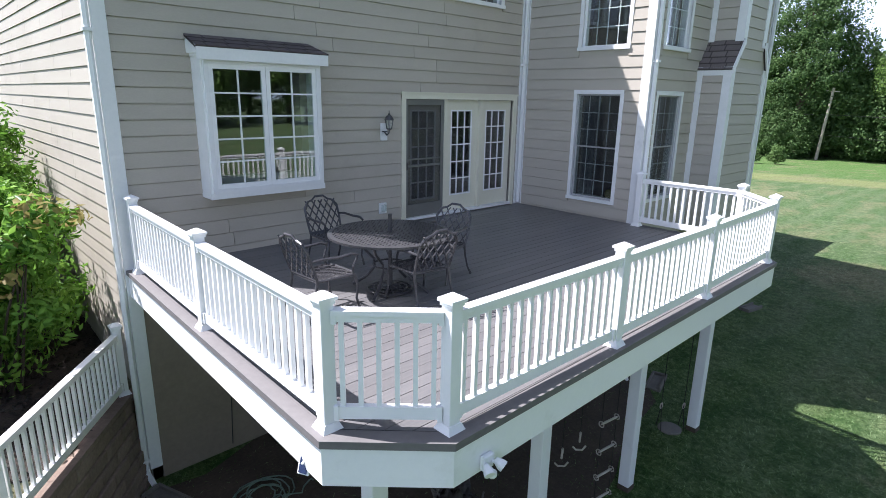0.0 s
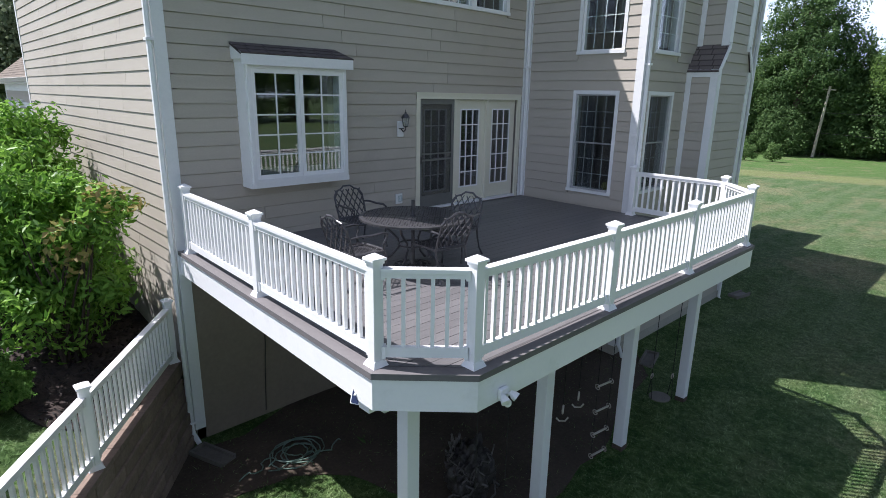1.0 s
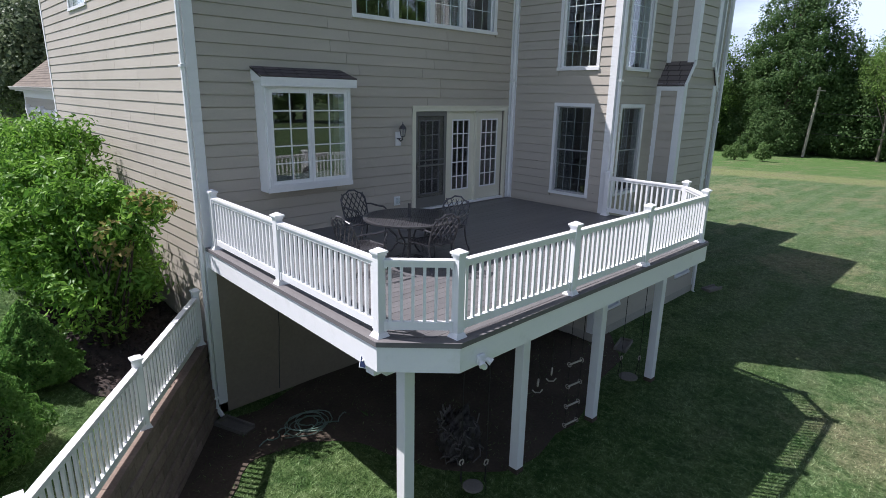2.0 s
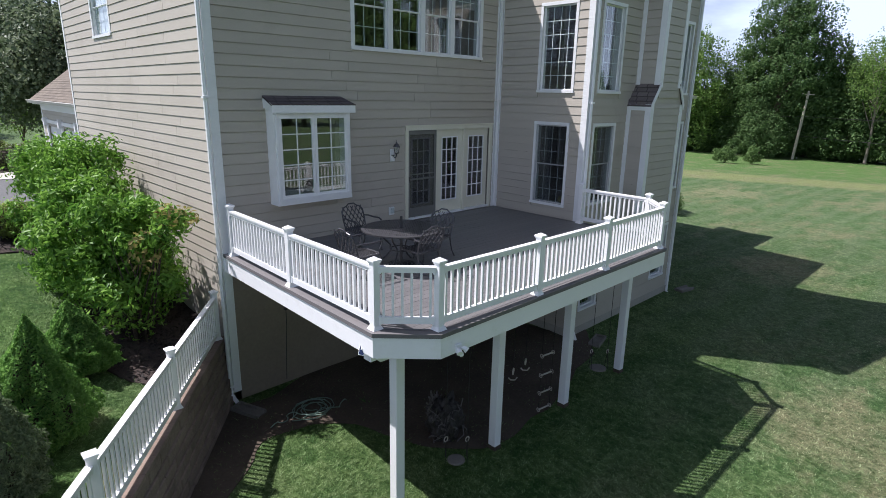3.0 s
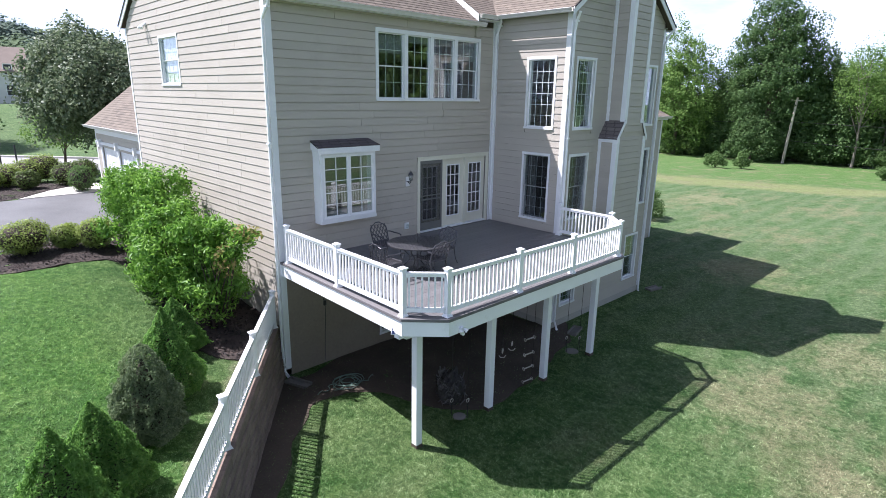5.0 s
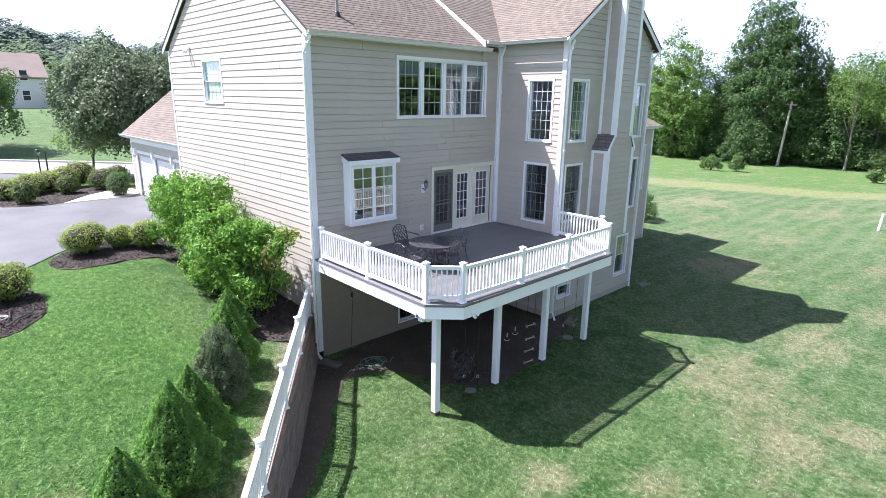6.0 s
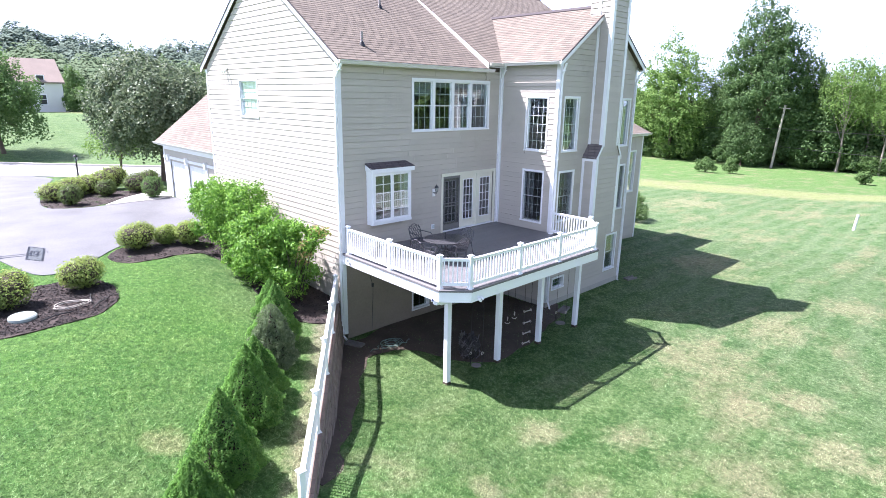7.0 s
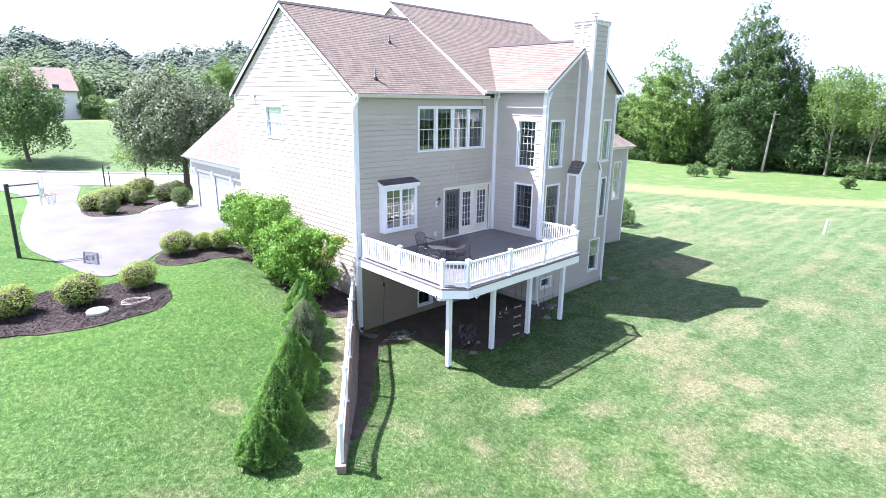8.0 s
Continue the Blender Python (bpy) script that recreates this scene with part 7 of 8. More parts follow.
def shrub(name, x, y, blobs, n_, leaf, mat, label, category, seed, group="", stems=10, extra=None, fill=None, loose=(0.35, 0.25), gaps=None):
    """A leafy shrub on many stems; blobs are given from the foot."""
    rng = np.random.default_rng(seed)
    z = height(x, y)
    top = thing(name, (x, y, z), label, category, group)
    for k in range(stems):
        bm = bmesh.new()
        bl = blobs[int(rng.integers(len(blobs)))]
        e = Vector(bl[:3]) + Vector(rng.normal(scale=0.3, size=3)) * min(bl[3:])
        f_ = Vector((rng.normal() * 0.12, rng.normal() * 0.12, -0.05))
        tube(bm, [f_, f_.lerp(e, 0.5) + Vector((rng.normal() * 0.08, rng.normal() * 0.08, 0.05)), e], [0.022, 0.016, 0.006], 5)
        part("stem", bm, TWIG_AND_CORE, top)
    pts, nrm = clump_points(rng, blobs, n_, *loose)
    okz = pts[:, 2] > 0.05
    if gaps is not None:                                  # dark hollows between the shoots
        big_, small_ = ripple3(rng, 0.62), ripple3(rng, 0.27)
        okz &= big_(pts) + 0.6 * small_(pts) + 0.2 * rng.normal(size=len(pts)) > gaps
        nrm = nrm + 0.5 * big_(pts, True) + 0.5 * small_(pts, True)
    scatter_leaves("foliage", pts[okz], nrm[okz], leaf, mat, top, rng, 0.42 if leaf > 0.11 else 0.55)
    # added dark solid fillers that stand for the bush's shaded inside
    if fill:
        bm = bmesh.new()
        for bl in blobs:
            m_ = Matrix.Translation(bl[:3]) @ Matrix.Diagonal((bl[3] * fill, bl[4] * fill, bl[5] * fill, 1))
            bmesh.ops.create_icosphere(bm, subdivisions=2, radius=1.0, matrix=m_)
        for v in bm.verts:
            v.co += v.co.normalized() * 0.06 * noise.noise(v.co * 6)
        part("shade_core", bm, TWIG_AND_CORE, top)
    if extra:
        pts, nrm = clump_points(rng, extra[0], extra[1])
        scatter_leaves("withered_leaves", pts, nrm, leaf, DRYLEAF, top, rng, label="yellowing leaves")
    return top


# broad shrubs along the gable wall
rh = "shrubs along the gable wall"
def mound(seed, rx, ry, rz, n_=17):
    """An uneven heap of clumps with shoots standing out of it."""
    r = random.Random(seed)
    out = [(0, 0, rz * 0.85, rx * 0.62, ry * 0.62, rz * 0.75)]
    for k in range(n_):
        a, h = 2 * math.pi * (k * 0.382 + r.random() * 0.3), r.uniform(0.35, 1.75)
        w = 0.78 * math.sqrt(max(0.12, 1 - ((h - 0.75) / 1.12) ** 2)) * r.uniform(0.7, 1.12)
        s = r.uniform(0.20, 0.42)
        out.append((rx * w * math.cos(a), ry * w * math.sin(a), rz * h, rx * s, ry * s * r.uniform(0.8, 1.2), rz * s * r.uniform(0.65, 1.1)))
    return out


shrub("rhododendron", -1.02, 8.47, [b for b in mound(1, 1.1, 1.15, 1.35, 22) if b[2] > 0.95 or b[0] > 0.15], 27405, 0.130, RHODO, "broad bright green leafy shrub beside the gable wall", "shrub", 11, rh, loose=(0.85, 0.9), gaps=0.14)
shrub("rhododendron", -1.30, 6.34, [b for b in mound(2, 1.25, 1.3, 1.55, 22) if b[2] > 0.95 or b[0] > 0.1], 30450, 0.130, RHODO, "broad bright green leafy shrub beside the gable wall", "shrub", 12, rh, loose=(0.85, 0.9), gaps=0.14)
shrub("rhododendron", -1.30, 4.11, mound(3, 1.2, 1.35, 1.65), 33495, 0.130, RHODO, "broad bright green leafy shrub beside the gable wall", "shrub", 13, rh, loose=(0.85, 0.9), gaps=0.14)
shrub("rhododendron", -1.57, 2.08, mound(4, 1.3, 1.3, 1.6), 42630, 0.130, RHODO, "tall glossy green leafy shrub on dark mulch", "shrub", 14, rh, 16, loose=(0.85, 0.9), gaps=0.14)
high_mound = [b for b in mound(5, 0.95, 0.95, 1.5, 22) if b[2] > 1.0] + [(0.62, -0.75, 2.5, 0.32, 0.34, 0.24), (0.35, -0.65, 2.2, 0.35, 0.35, 0.3), (0.85, -0.35, 2.3, 0.25, 0.35, 0.2)]
shrub("rhododendron", -1.45, 0.97, high_mound, 27840, 0.130, RHODO, "glossy green shrub on bare stems with some yellowing leaves", "shrub", 15, rh, 20, ([(0.60, -0.85, 2.62, 0.34, 0.40, 0.20), (0.98, -0.55, 2.48, 0.20, 0.34, 0.14), (0.1, -0.80, 2.0, 0.30, 0.2, 0.4)], 170), loose=(0.85, 0.9), gaps=0.14)
shrub("rhododendron", -1.74, 3.19, mound(6, 0.95, 1.0, 1.15), 21315, 0.130, RHODO, "bright green leafy shrub among its neighbours", "shrub", 16, rh, 10, loose=(0.85, 0.9), gaps=0.14)
shrub("rhododendron", -0.91, 5.24, mound(7, 0.9, 1.1, 1.65), 21315, 0.130, RHODO, "bright green leafy shrub close to the gable wall", "shrub", 17, rh, 10, loose=(0.85, 0.9), gaps=0.14)

# clipped dwarf spruces along the fence
def spruce(x, y, top_z, r, seed, lean=0.0, mat=SPRUCE, blunt=0.85, label="dense cone-shaped dwarf spruce beside the fence"):
    rng = np.random.default_rng(seed)
    z = height(x, y)
    hgt = top_z - z
    ob = thing("dwarf_spruce", (x, y, z), label, "conifer", "spruces along the fence")
    bm = bmesh.new()
    tube(bm, [(0, 0, -0.1), (0, 0, hgt * 0.5), (lean * 0.5, 0, hgt * 0.92)], [0.06, 0.04, 0.01], 6)
    part("trunk", bm, BARK, ob)
    n_ = 19000
    t = 1 - np.sqrt(rng.random(n_))
    t = np.clip(t * 1.03, 0, 1)
    a = rng.random(n_) * 2 * math.pi
    prof = r * (1 - t) ** blunt * (0.55 + 0.45 * np.minimum(1, t * 7 + 0.25))
    lump = np.array([noise.noise(Vector((math.cos(q) * 2.4, math.sin(q) * 2.4, w * 5.5 + seed))) for q, w in zip(a, t)])
    tuft = np.array([noise.noise(Vector((math.cos(q) * 6.5, math.sin(q) * 6.5, w * 15 + seed))) for q, w in zip(a, t)])
    rad = prof * (1 + 0.34 * lump + 0.22 * tuft) * (1 - 0.22 * rng.random(n_) ** 2)
    pts = np.stack([rad * np.cos(a) + lean * t, rad * np.sin(a), 0.06 + t * (hgt - 0.06)], 1)
    nrm = np.stack([np.cos(a), np.sin(a), 0.5 + 0 * a], 1) + rng.normal(scale=0.6, size=(n_, 3))
    scatter_leaves("foliage", pts, nrm, 0.062, mat, ob, rng, 0.35, 0.4)
    # added dark cone: stops see-through and stands for shade among the needles
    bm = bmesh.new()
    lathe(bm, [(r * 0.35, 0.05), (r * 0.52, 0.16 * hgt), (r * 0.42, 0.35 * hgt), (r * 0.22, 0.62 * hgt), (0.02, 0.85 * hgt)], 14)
    part("shade_core", bm, TWIG_AND_CORE, ob)


GREYSPRUCE = leafy("grey_green_needles", (0.105, 0.155, 0.075), (0.220, 0.285, 0.150), (0.165, 0.220, 0.105), 0.5, 0.6)
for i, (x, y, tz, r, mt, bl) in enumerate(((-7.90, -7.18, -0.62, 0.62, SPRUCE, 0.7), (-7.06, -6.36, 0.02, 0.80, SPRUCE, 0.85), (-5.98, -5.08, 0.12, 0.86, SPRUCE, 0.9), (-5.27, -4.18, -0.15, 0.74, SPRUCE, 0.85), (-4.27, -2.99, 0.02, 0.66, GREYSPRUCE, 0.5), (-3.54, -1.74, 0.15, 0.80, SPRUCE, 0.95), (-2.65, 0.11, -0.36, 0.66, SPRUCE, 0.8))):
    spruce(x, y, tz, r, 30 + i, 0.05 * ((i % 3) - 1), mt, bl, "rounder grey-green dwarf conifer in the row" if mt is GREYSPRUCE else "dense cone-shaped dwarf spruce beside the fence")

# round clipped bushes
bx = "round bushes in the beds"
for i, (x, y, r, hh) in enumerate(((-7.02, 4.30, 0.66, 1.0), (-9.11, 3.62, 0.74, 1.1), (-10.97, 3.90, 0.72, 1.0), (-4.28, 8.08, 0.76, 1.05), (-3.15, 8.10, 0.46, 0.8), (-2.40, 7.72, 0.56, 1.0))):
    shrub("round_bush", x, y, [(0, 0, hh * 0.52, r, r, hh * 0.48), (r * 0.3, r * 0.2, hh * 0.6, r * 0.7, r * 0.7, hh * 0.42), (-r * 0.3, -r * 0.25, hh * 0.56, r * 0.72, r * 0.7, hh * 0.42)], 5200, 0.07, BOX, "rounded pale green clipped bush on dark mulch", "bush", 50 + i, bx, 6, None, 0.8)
for i, (x, y, r, hh, mt) in enumerate(((-4.45, 18.40, 0.54, 1.1, HEDGE), (-2.30, 20.45, 0.52, 0.95, HEDGE), (-4.90, 20.20, 0.76, 1.0, BOX), (-3.95, 21.15, 0.86, 1.1, BOX), (-3.00, 22.00, 0.86, 1.15, BOX), (-2.10, 22.75, 0.86, 1.25, BOX), (-1.20, 23.45, 0.92, 1.5, BOX), (-0.55, 20.85, 0.72, 1.15, HEDGE), (0.30, 21.60, 0.72, 1.2, HEDGE), (-0.50, 18.15, 0.56, 1.25, WOODS[2]))):
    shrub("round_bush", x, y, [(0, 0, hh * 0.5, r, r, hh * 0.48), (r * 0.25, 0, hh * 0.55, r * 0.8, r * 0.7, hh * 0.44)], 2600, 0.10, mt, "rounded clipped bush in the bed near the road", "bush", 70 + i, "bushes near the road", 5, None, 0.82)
shrub("round_bush", 29.2, 4.3, mound(8, 1.25, 1.25, 1.15), 5500, 0.13, WOODS[2], "loose green bush at the end of the house", "bush", 90, "", 8)


# ---- trees ----
def tree(name, x, y, z, crown, trunk_r, n_, leaf, mat, label, seed, group="", cut=0.0, wave=0.4, bark=None):
    """A trunk, limbs, and a crown of leaves with gaps, inside an uneven envelope given as radius, bottom and top above the foot."""
    rng = np.random.default_rng(seed)
    rad, lo, hi = crown
    ob = thing(name, (x, y, z), label, "tree", group)
    mid, half = (lo + hi) / 2, (hi - lo) / 2
    d = rng.normal(size=(n_ * 4, 3))
    d /= np.linalg.norm(d, axis=1, keepdims=True)
    edge = 1 + 0.20 * ripple3(rng, 1.1)(d) + 0.12 * ripple3(rng, 0.45)(d)
    q = rng.random((n_ * 4, 1)) ** (1 / 2.4) * edge[:, None] + 0.05 * rng.normal(size=(n_ * 4, 1))
    pts = d * q
    pts = np.stack([pts[:, 0] * rad * (1 - 0.2 * pts[:, 2]), pts[:, 1] * rad * (1 - 0.2 * pts[:, 2]), mid + half * pts[:, 2]], 1)
    big_, small_ = ripple3(rng, rad * wave), ripple3(rng, rad * wave * 0.42)
    ok_ = (big_(pts) + 0.7 * small_(pts) + 0.2 * rng.normal(size=len(pts)) > cut) & (pts[:, 2] > 0.05)
    pts, d = pts[ok_][:n_], d[ok_][:n_]
    bm = bmesh.new()
    ends = [tuple(p) for p in pts[:: max(1, len(pts) // 18)][:18] * np.array([0.85, 0.85, 1])]
    limbs(bm, rng, (0, 0, -0.2), (rng.normal() * 0.2, rng.normal() * 0.2, lo + (hi - lo) * 0.75), trunk_r, ends)
    part("trunk", bm, bark or BARK, ob)
    nrm = d * 0.45 + np.array([0, 0, 0.35]) + 0.45 * big_(pts, True) + 0.45 * small_(pts, True) + rng.normal(scale=0.38, size=d.shape)
    scatter_leaves("crown", pts, nrm, leaf, mat, ob, rng, 0.7)
    return ob


tree("street_tree", 3.05, 27.0, height(3.05, 27.0), (4.5, 2.0, 8.6), 0.20, 52000, 0.20, PEAR, "broad dark glossy street tree near the garage", 101, "", -0.2, 0.40)
tree("street_tree", -2.8, 55.3, height(-2.8, 55.3), (4.3, 1.4, 9.6), 0.16, 20000, 0.24, WOODS[2], "round green street tree across the road", 102, "", -0.2, 0.45)
tree("street_tree", -11.8, 62, height(-11.8, 62), (3.6, 1.5, 9.8), 0.18, 9000, 0.26, WOODS[2], "round green street tree across the road", 103, "", -0.5)
tree("sapling", 1.40, 31.5, height(1.40, 31.5), (2.1, 1.6, 4.3), 0.08, 3600, 0.14, WOODS[0], "small pale green sapling near the road", 104, "", 0.0)

# the wood beyond the back lawn: six kinds, repeated
kinds = []
for k, (crown, r_, n_, leaf, mt, cut, wave, lab) in enumerate((
        ((7.6, 5.0, 30.0), 0.42, 50000, 0.34, WOODS[1], 0.27, 0.42, "tall dark green tree at the wood's edge"),
        ((6.6, 0.8, 22.5), 0.30, 30000, 0.34, WOODS[0], 0.2, 0.5, "bright green leafy tree at the wood's edge"),
        ((5.4, 3.0, 18.0), 0.26, 16000, 0.34, WOODS[2], 0.25, 0.55, "slender green tree at the wood's edge"),
        ((4.6, 9.0, 22.0), 0.19, 6500, 0.30, WOODS[0], 0.5, 0.6, "thin half-bare tree with a pale trunk"),
        ((4.8, 0.3, 9.5), 0.16, 15000, 0.32, WOODS[1], 0.0, 0.5, "low dark bushy tree at the wood's edge"),
        ((3.4, 0.1, 4.8), 0.12, 11000, 0.28, WOODS[2], -0.2, 0.5, "low green thicket at the wood's edge"))):
    kinds.append(tree("woodland_tree", 0, 0, 0, crown, r_, n_, leaf, mt, lab, 200 + k, "trees of the wood", cut, wave, PALEBARK if k == 3 else None))


def plant(k, x, y, s, turn, first):
    if x > 70:
        x, y = 1.065 * x, 1.05 * y + 3.3
    elif y > 80:
        x += 0.03 * y
    m_ = Matrix.Translation((x, y, height(x, y) - 0.1)) @ Matrix.Rotation(turn, 4, "Z") @ Matrix.Scale(s, 4)
    if k not in first:
        first.add(k)
        kinds[k].matrix_basis = m_
    else:
        copy_thing(kinds[k], m_)


first, rt = set(), random.Random(21)
placed = [(0, 99, 16.6, 0.98), (1, 96, 30.5, 1.02), (2, 101, 23.5, 1.0), (2, 102, 19.5, 0.85), (3, 98, 3.4, 0.9), (3, 101, 0.5, 0.95), (3, 98, -2.2, 0.85), (3, 102, -5.0, 0.95), (3, 99, -8.5, 0.85), (3, 103, 6.5, 0.9), (2, 104, 8.5, 0.9), (2, 103, 11.0, 1.12), (2, 108, 4.0, 1.0), (4, 95, 17.0, 0.85), (1, 99, 37.0, 0.8)]
for k, x, y, s in placed:
    plant(k, x, y, s, rt.random() * 6, first)
for i in range(24):                                    # behind, a closed stand
    y = -46 + i * 4.6 + rt.uniform(-1.5, 1.5)
    plant(rt.choice((1, 2, 2, 4)), 112 + rt.uniform(-5, 12), y, rt.uniform(0.55, 0.85), rt.random() * 6, first)
for i in range(26):                                    # the front, low and dark
    y = -44 + i * 3.6 + rt.uniform(-1, 1)
    plant(4, 104.5 - 0.12 * max(0, y - 15) + rt.uniform(-2, 3), y, rt.uniform(1.1, 1.75), rt.random() * 6, first)
for i in range(28):
    y = -42 + i * 3.2 + rt.uniform(-1, 1)
    plant(5, 101.0 - 0.16 * max(0, y - 12) + rt.uniform(-1.2, 1.5), y, rt.uniform(0.6, 1.0), rt.random() * 6, first)
for i in range(9):                                     # towards the end of the house
    plant(rt.choice((1, 2, 4)), 84 + rt.uniform(-4, 6), 42 + i * 6, rt.uniform(0.6, 0.85), rt.random() * 6, first)
for i in range(26):                                    # the wood on the south side, which the windows mirror
    plant(rt.choice((1, 1, 2)), -25 + i * 5.5 + rt.uniform(-2, 2), -80 + rt.uniform(-6, 8), rt.uniform(1.15, 1.4), rt.random() * 6, first)
for x, y, r in ((78.5, 18.5, 1.5), (81.2, 15.8, 1.3), (78, -10.8, 1.2), (85, -0.4, 1.0)):
    shrub("field_bush", x, y, mound(int(x), r, r, r * 0.95), 1500, 0.3, WOODS[2], "loose green bush out on the far lawn", "bush", int(x) + 300, "bushes on the far lawn", 6)

# wooded hills in the distance beyond the road
rngf = np.random.default_rng(5)
def hill(name, n_, dist, span, high, leaf, mat, label):
    ang = np.radians(rngf.uniform(*span, n_))
    d = rngf.uniform(*dist, n_)
    k = (d - dist[0]) / (dist[1] - dist[0])
    ripple = np.sin(ang * 23) * 3 + np.sin(ang * 61 + 1) * 2
    z = 2 + high * k + ripple * k + rngf.uniform(-1, 1, n_)
    cx, cy = d * np.cos(ang), d * np.sin(ang)
    blobs, per = np.stack([cx, cy, z], 1), 100
    c = np.repeat(blobs, per, 0)
    r = np.repeat(rngf.uniform(3.0, 5.6, n_), per)[:, None]
    dr = rngf.normal(size=(n_ * per, 3))
    dr /= np.linalg.norm(dr, axis=1, keepdims=True)
    dr[:, 2] = np.abs(dr[:, 2]) * 1.5 - 0.3
    pts = c + dr * r * np.array([1, 1, 1.25])
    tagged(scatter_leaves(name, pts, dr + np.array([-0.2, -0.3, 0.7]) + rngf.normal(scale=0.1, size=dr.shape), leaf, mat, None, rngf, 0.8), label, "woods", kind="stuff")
    bm = bmesh.new()
    rows_ = 7
    grid = []
    for i in range(rows_):
        kk = i / (rows_ - 1)
        dd = dist[0] + (dist[1] - dist[0]) * kk
        grid.append([bm.verts.new((dd * math.cos(a), dd * math.sin(a), 0.5 + (high + 3 * math.sin(a * 23) + 2 * math.sin(a * 61 + 1)) * kk - (4 if i == 0 else 0))) for a in np.radians(np.linspace(span[0] - 2, span[1] + 2, 60))])
    for r0, r1 in zip(grid, grid[1:]):
        for j in range(59):
            bm.faces.new((r0[j], r0[j + 1], r1[j + 1], r1[j]))
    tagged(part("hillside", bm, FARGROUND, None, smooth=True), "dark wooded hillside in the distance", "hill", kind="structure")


# distance haze is mixed into these three colours; the farther woods are paler
HAZE_A = leafy("far_wood_leaf_hazed", (0.080, 0.125, 0.062), (0.125, 0.172, 0.088), (0.10, 0.145, 0.072), 0.15, 0.95)
HAZE_B = leafy("farther_wood_leaf_hazed", (0.112, 0.155, 0.115), (0.150, 0.198, 0.145), (0.13, 0.175, 0.128), 0.15, 0.95)
FARGROUND = surf("far_wood_floor_hazed", (0.09, 0.125, 0.09), (0.13, 0.165, 0.12), 0.95, 0.05, 0.4)
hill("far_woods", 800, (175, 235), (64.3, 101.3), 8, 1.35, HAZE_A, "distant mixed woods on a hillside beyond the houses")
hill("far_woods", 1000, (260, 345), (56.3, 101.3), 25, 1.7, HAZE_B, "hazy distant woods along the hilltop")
for i, (x, y, k, s) in enumerate(((19, 104, 4, 0.5), (28, 110, 1, 0.4), (34, 106, 2, 0.45), (11, 84, 5, 0.6), (14, 92, 5, 0.7), (9.5, 92, 5, 0.8), (-22, 105, 1, 0.45), (40, 112, 1, 0.5), (14, 122, 2, 0.4))):
    plant(k, x, y, s, i * 1.1, first)

# ---- neighbours across the road ----
CREAMSIDE = surf("cream_neighbour_siding", (0.62, 0.60, 0.55), (0.68, 0.66, 0.61), 0.7, 0.6, 20)
def neighbour(x, y, w, d, eave_h, ridge_h, turn, label):
    z = height(x, y)
    m_ = pose(x, y, z, 0, 0, turn)
    h = thing("house", m_, label, "house")
    bm = bmesh.new()
    box(bm, -w / 2, w / 2, -d / 2, d / 2, -1.5, eave_h)
    for s in (-1, 1):
        f = [bm.verts.new((s * w / 2, yy, zz)) for yy, zz in ((-d / 2, eave_h), (d / 2, eave_h), (0, ridge_h))]
        bm.faces.new(f)
    part("wall", bm, CREAMSIDE, h)
    for s in (-1, 1):
        bm = bmesh.new()
        hexa(bm, [(-w / 2 - 0.3, s * (d / 2 + 0.4), eave_h - 0.2), (w / 2 + 0.3, s * (d / 2 + 0.4), eave_h - 0.2), (w / 2 + 0.3, 0, ridge_h), (-w / 2 - 0.3, 0, ridge_h), (-w / 2 - 0.3, s * (d / 2 + 0.4), eave_h), (w / 2 + 0.3, s * (d / 2 + 0.4), eave_h), (w / 2 + 0.3, 0, ridge_h + 0.2), (-w / 2 - 0.3, 0, ridge_h + 0.2)])
        me_r = part("roof", bm, surf("neighbour_roof", (0.19, 0.150, 0.122), (0.24, 0.19, 0.155), 0.9, 0.6, 20), h)
    for px, pz in ((-w * 0.3, 1.0), (0.0, 1.0), (w * 0.3, 1.0), (-w * 0.3, 3.9), (0.0, 3.9), (w * 0.3, 3.9)):
        bm = bmesh.new()
        for a, b, c, e in ((-0.55, -0.45, 0, 1.6), (0.45, 0.55, 0, 1.6), (-0.45, 0.45, 0, 0.1), (-0.45, 0.45, 1.5, 1.6), (-0.45, 0.45, 0.78, 0.84)):
            box(bm, px + a, px + b, -d / 2 - 0.05, -d / 2, pz + c, pz + e)
        wnd = part("window", bm, TRIM, h)
        bm = bmesh.new()
        box(bm, px - 0.45, px + 0.45, -d / 2 - 0.02, -d / 2 - 0.01, pz + 0.1, pz + 1.5)
        part("pane", bm, BLACKMETAL, wnd)
    for py, pz in ((-d * 0.2, 3.9), (d * 0.22, 3.9), (0.0, 1.0)):
        bm = bmesh.new()
        for a, b, c, e in ((-0.55, -0.45, 0, 1.6), (0.45, 0.55, 0, 1.6), (-0.45, 0.45, 0, 0.1), (-0.45, 0.45, 1.5, 1.6)):
            box(bm, w / 2, w / 2 + 0.05, py + a, py + b, pz + c, pz + e)
        wnd = part("window", bm, TRIM, h)
        bm = bmesh.new()
        box(bm, w / 2 + 0.01, w / 2 + 0.02, py - 0.45, py + 0.45, pz + 0.1, pz + 1.5)
        part("pane", bm, BLACKMETAL, wnd)
    return h


neighbour(3.1, 96.5, 14.0, 9.0, 6.6 - height(3.1, 96.5), 10.0 - height(3.1, 96.5), 0, "cream two-storey house with a tan roof across the road")
neighbour(-5.8, 124, 13.0, 9.0, 10.2 - height(-5.8, 124), 14.0 - height(-5.8, 124), 0, "cream two-storey house farther up the rise")

# ---- grass blades on the nearer lawns ----
rngb = np.random.default_rng(8)
N_ = 1300000
rad_ = 30 * np.sqrt(rngb.random(N_)) ** 1.25
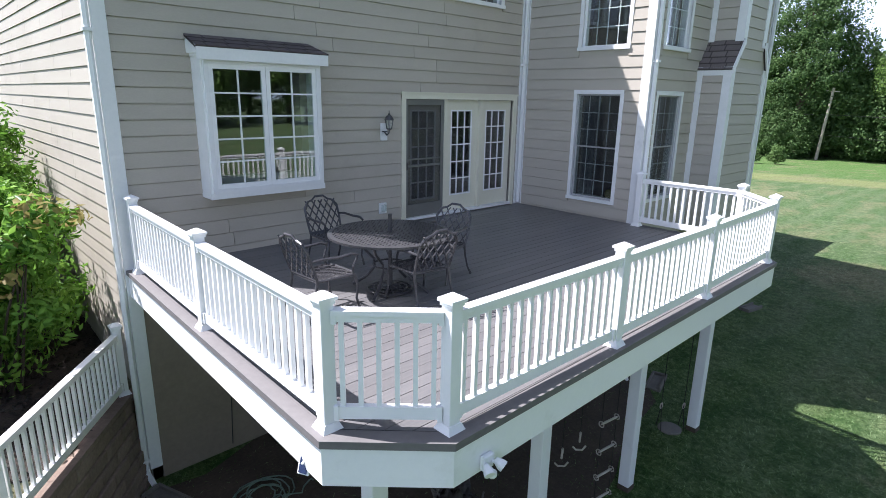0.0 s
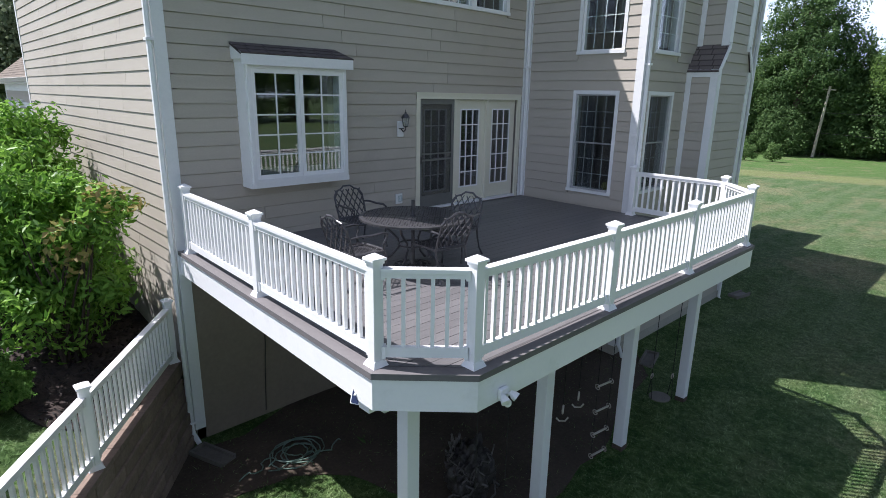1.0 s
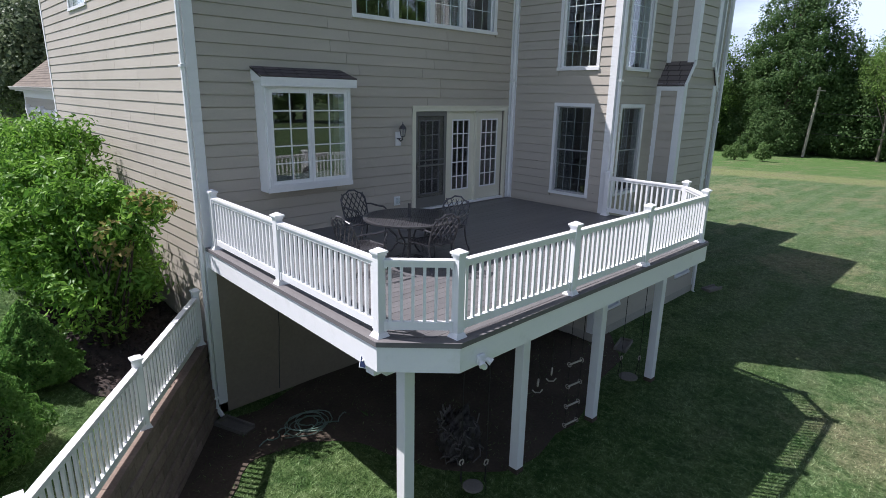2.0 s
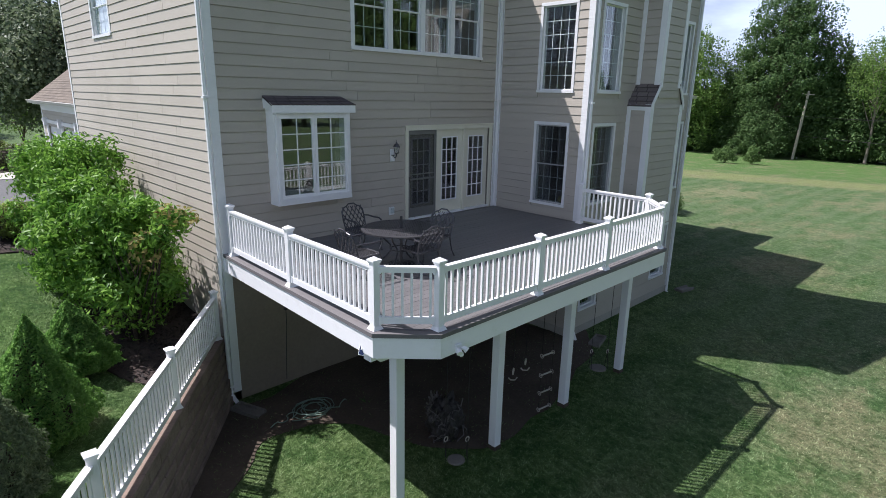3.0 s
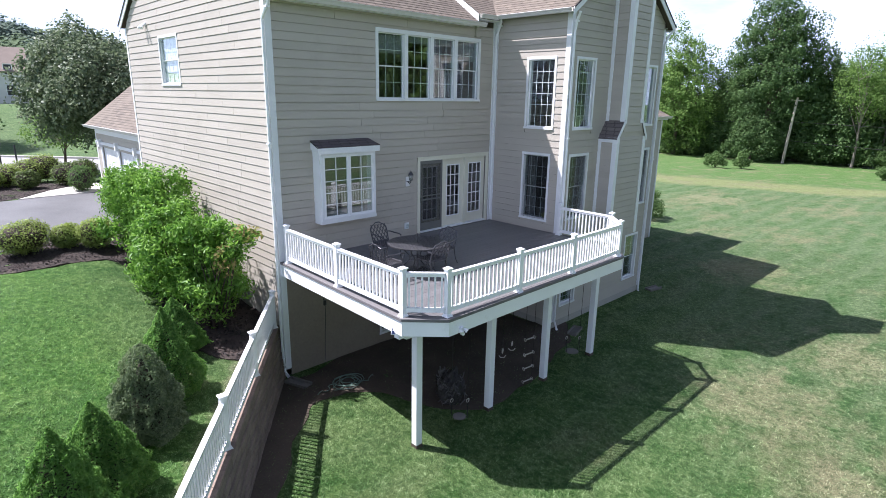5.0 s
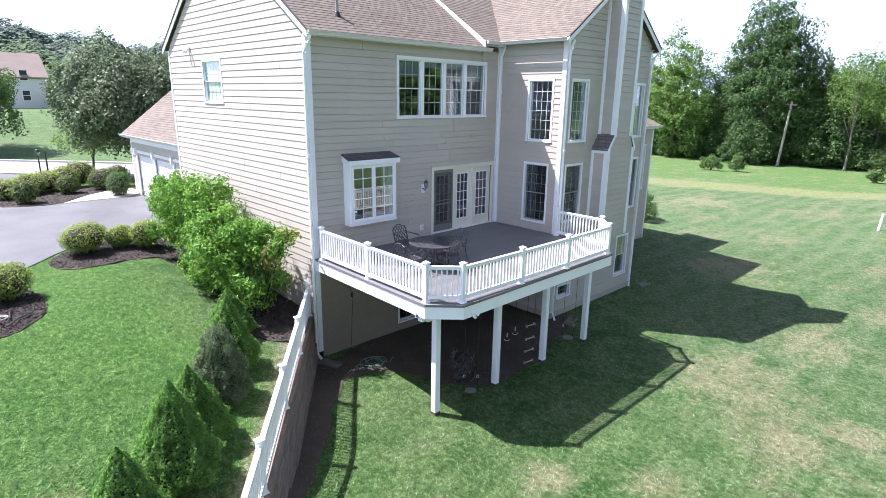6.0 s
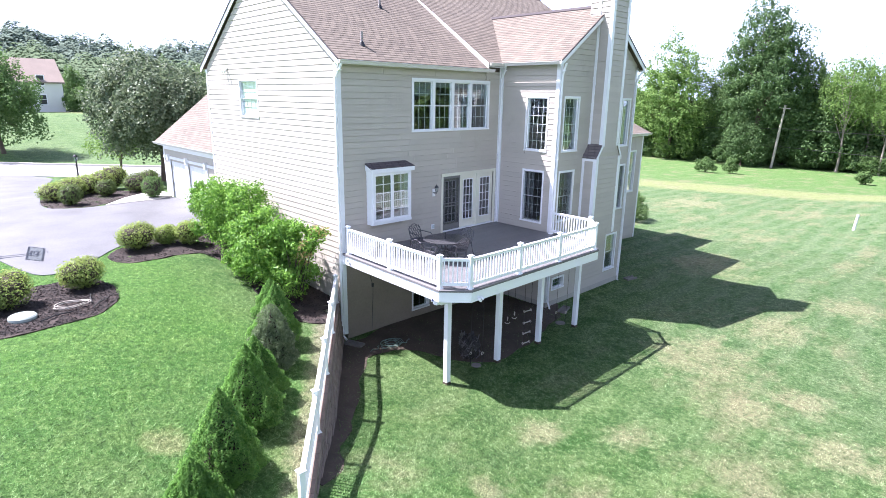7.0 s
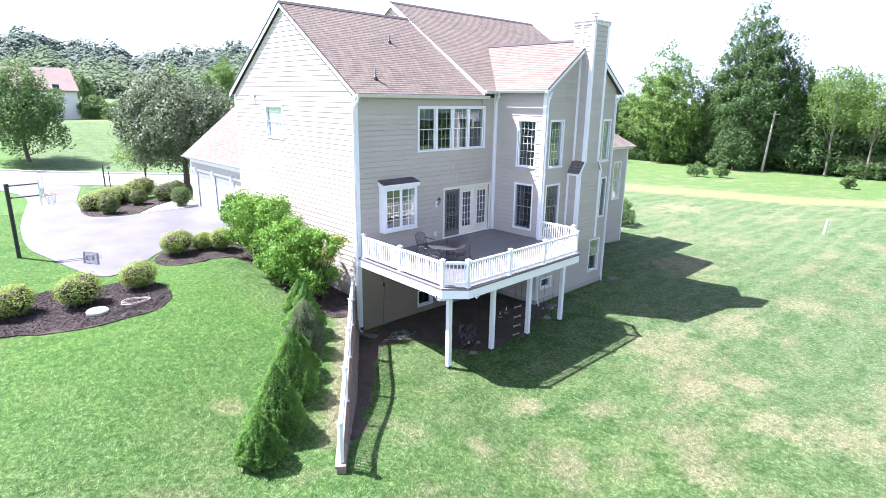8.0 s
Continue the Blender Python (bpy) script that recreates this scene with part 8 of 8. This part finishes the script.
an_ = rngb.random(N_) * 2 * math.pi
gx, gy = -2.5 + rad_ * np.cos(an_), -7.0 + rad_ * np.sin(an_)


def inside_all(poly, x, y):
    hit = np.zeros(len(x), bool)
    for (x0, y0), (x1, y1) in zip(poly, poly[1:] + poly[:1]):
        if y0 != y1:
            hit ^= ((y0 > y) != (y1 > y)) & (x < (x1 - x0) * (y - y0) / (y1 - y0) + x0)
    return hit


CHIP = leafy("bark_chip", (0.012, 0.011, 0.011), (0.056, 0.049, 0.046), (0.034, 0.030, 0.028), 0.0, 0.9)
for outline, n_ in ((BED_DRIVE, 16000), (BED_HOUSE, 20000), (BED_ROAD, 5000)):
    bx_, by_ = [np.array([p[i] for p in outline]) for i in (0, 1)]
    cx_, cy_ = rngb.uniform(bx_.min(), bx_.max(), n_), rngb.uniform(by_.min(), by_.max(), n_)
    in_ = inside_all(outline, cx_, cy_)
    cp = np.array([(x, y, height(x, y) + 0.045 + 0.05 * noise.noise(Vector((x * 1.7, y * 1.7, 1)))) for x, y in zip(cx_[in_], cy_[in_])])
    cn = np.array([0, 0, 1.0]) + rngb.normal(scale=0.45, size=cp.shape)
    tagged(scatter_leaves("bark_chips", cp, cn, 0.075, CHIP, None, rngb, 0.4, 0.15), "dark bark chips strewn over the bed", "mulch", kind="stuff")

gu = (gx - FENCE_A.x) * FENCE_E.x + (gy - FENCE_A.y) * FENCE_E.y
gw_ = (gx - FENCE_A.x) * FENCE_N.x + (gy - FENCE_A.y) * FENCE_N.y
bad = ((gx > -0.15) & (gx < 18) & (gy > -0.15)) | ((gx > 8.1) & (gx < 14.4) & (gy > -3.0))
bad |= (gu > -0.3) & (gu < WALL_END + 0.1) & (gw_ > -0.18) & (gw_ < 0.34)
bad |= inside_all(BARE, gx, gy) & (rngb.random(len(gx)) < 0.8)
for outline in (BED_HOUSE, BED_DRIVE, DRIVE):
    bad |= inside_all(outline, gx, gy)
gx, gy, gu, gw_ = gx[~bad], gy[~bad], gu[~bad], gw_[~bad]
# heights from the ground sheet itself
ua, va, gz = np.array(us), np.array(vs), np.array([p[2] for p in gverts]).reshape(len(us), nv)
iu = np.clip(np.searchsorted(ua, gu) - 1, 0, len(ua) - 2)
iv = np.clip(np.searchsorted(va, gw_) - 1, 0, len(va) - 2)
fu, fv = (gu - ua[iu]) / (ua[iu + 1] - ua[iu]), (gw_ - va[iv]) / (va[iv + 1] - va[iv])
gzz = gz[iu, iv] * (1 - fu) * (1 - fv) + gz[iu + 1, iv] * fu * (1 - fv) + gz[iu, iv + 1] * (1 - fu) * fv + gz[iu + 1, iv + 1] * fu * fv
gp = np.stack([gx, gy, gzz], 1)
blen = rngb.uniform(0.020, 0.056, (len(gp), 1))
tilt = rngb.normal(scale=1.15, size=(len(gp), 2))
side_ = np.stack([-tilt[:, 1], tilt[:, 0]], 1) + rngb.normal(scale=0.25, size=(len(gp), 2))
side_ /= np.linalg.norm(side_, axis=1, keepdims=True)
wid = rngb.uniform(0.0035, 0.009, (len(gp), 1))
tips = gp + np.concatenate([tilt, np.ones((len(gp), 1)) * 0.9], 1) * blen
lft = gp + np.concatenate([side_ * wid, np.zeros((len(gp), 1))], 1)
rgt = gp - np.concatenate([side_ * wid, np.zeros((len(gp), 1))], 1)
gv = np.stack([lft, rgt, tips], 1).reshape(-1, 3).astype(np.float32)
me = bpy.data.meshes.new("lawn_grass")
me.vertices.add(len(gv))
me.vertices.foreach_set("co", gv.reshape(-1))
me.loops.add(len(gv))
me.loops.foreach_set("vertex_index", np.arange(len(gv), dtype=np.int32))
me.polygons.add(len(gp))
me.polygons.foreach_set("loop_start", np.arange(0, len(gv), 3, dtype=np.int32))
me.materials.append(GRASSBLADE)
me.update(calc_edges=True)
tagged(new("lawn_grass", me), "short green grass blades of the lawn", "grass", kind="stuff")

# ---- lap siding, board by board ----
clad(wall_back, BACK, -0.32, EAVE, lambda z: (0.13, BX - 0.16), holes_back + [(X0, X1, 0.88, 3.0)], 1)
clad(wall_gable, GABLE, -1.30, RIDGE - 0.15, gable_span, holes_gable, 2)
clad(wall_wing_side, WING_SIDE, -3.05, 6.62, lambda z: (0.13, -BY - 0.13), holes_side, 3)
clad(wall_wing_front, WING_FRONT, -3.05, WPEAK_Z - 0.15, wing_span, holes_front + [(CB0 - BX, CB1 - BX, -0.4, SHZ0), (CU0 - BX, CU1 - BX, SHZ0, 10)], 4)
clad(wall_garage, GAR, -1.2, 2.22, lambda z: (0.1, 8.2), GD, 6)
clad(wall_back_far, REAR2, -3.2, 6.6, lambda z: (0.0, 4.1), [], 7)
clad(wall_garage_end, Side(SUNX0, SUNY, 1, 0, 0, -1), -3.3, 3.1, lambda z: (0.0, SUNX1 - SUNX0 - 0.13), [(3.9, 4.9, -0.4, 2.2)], 8)
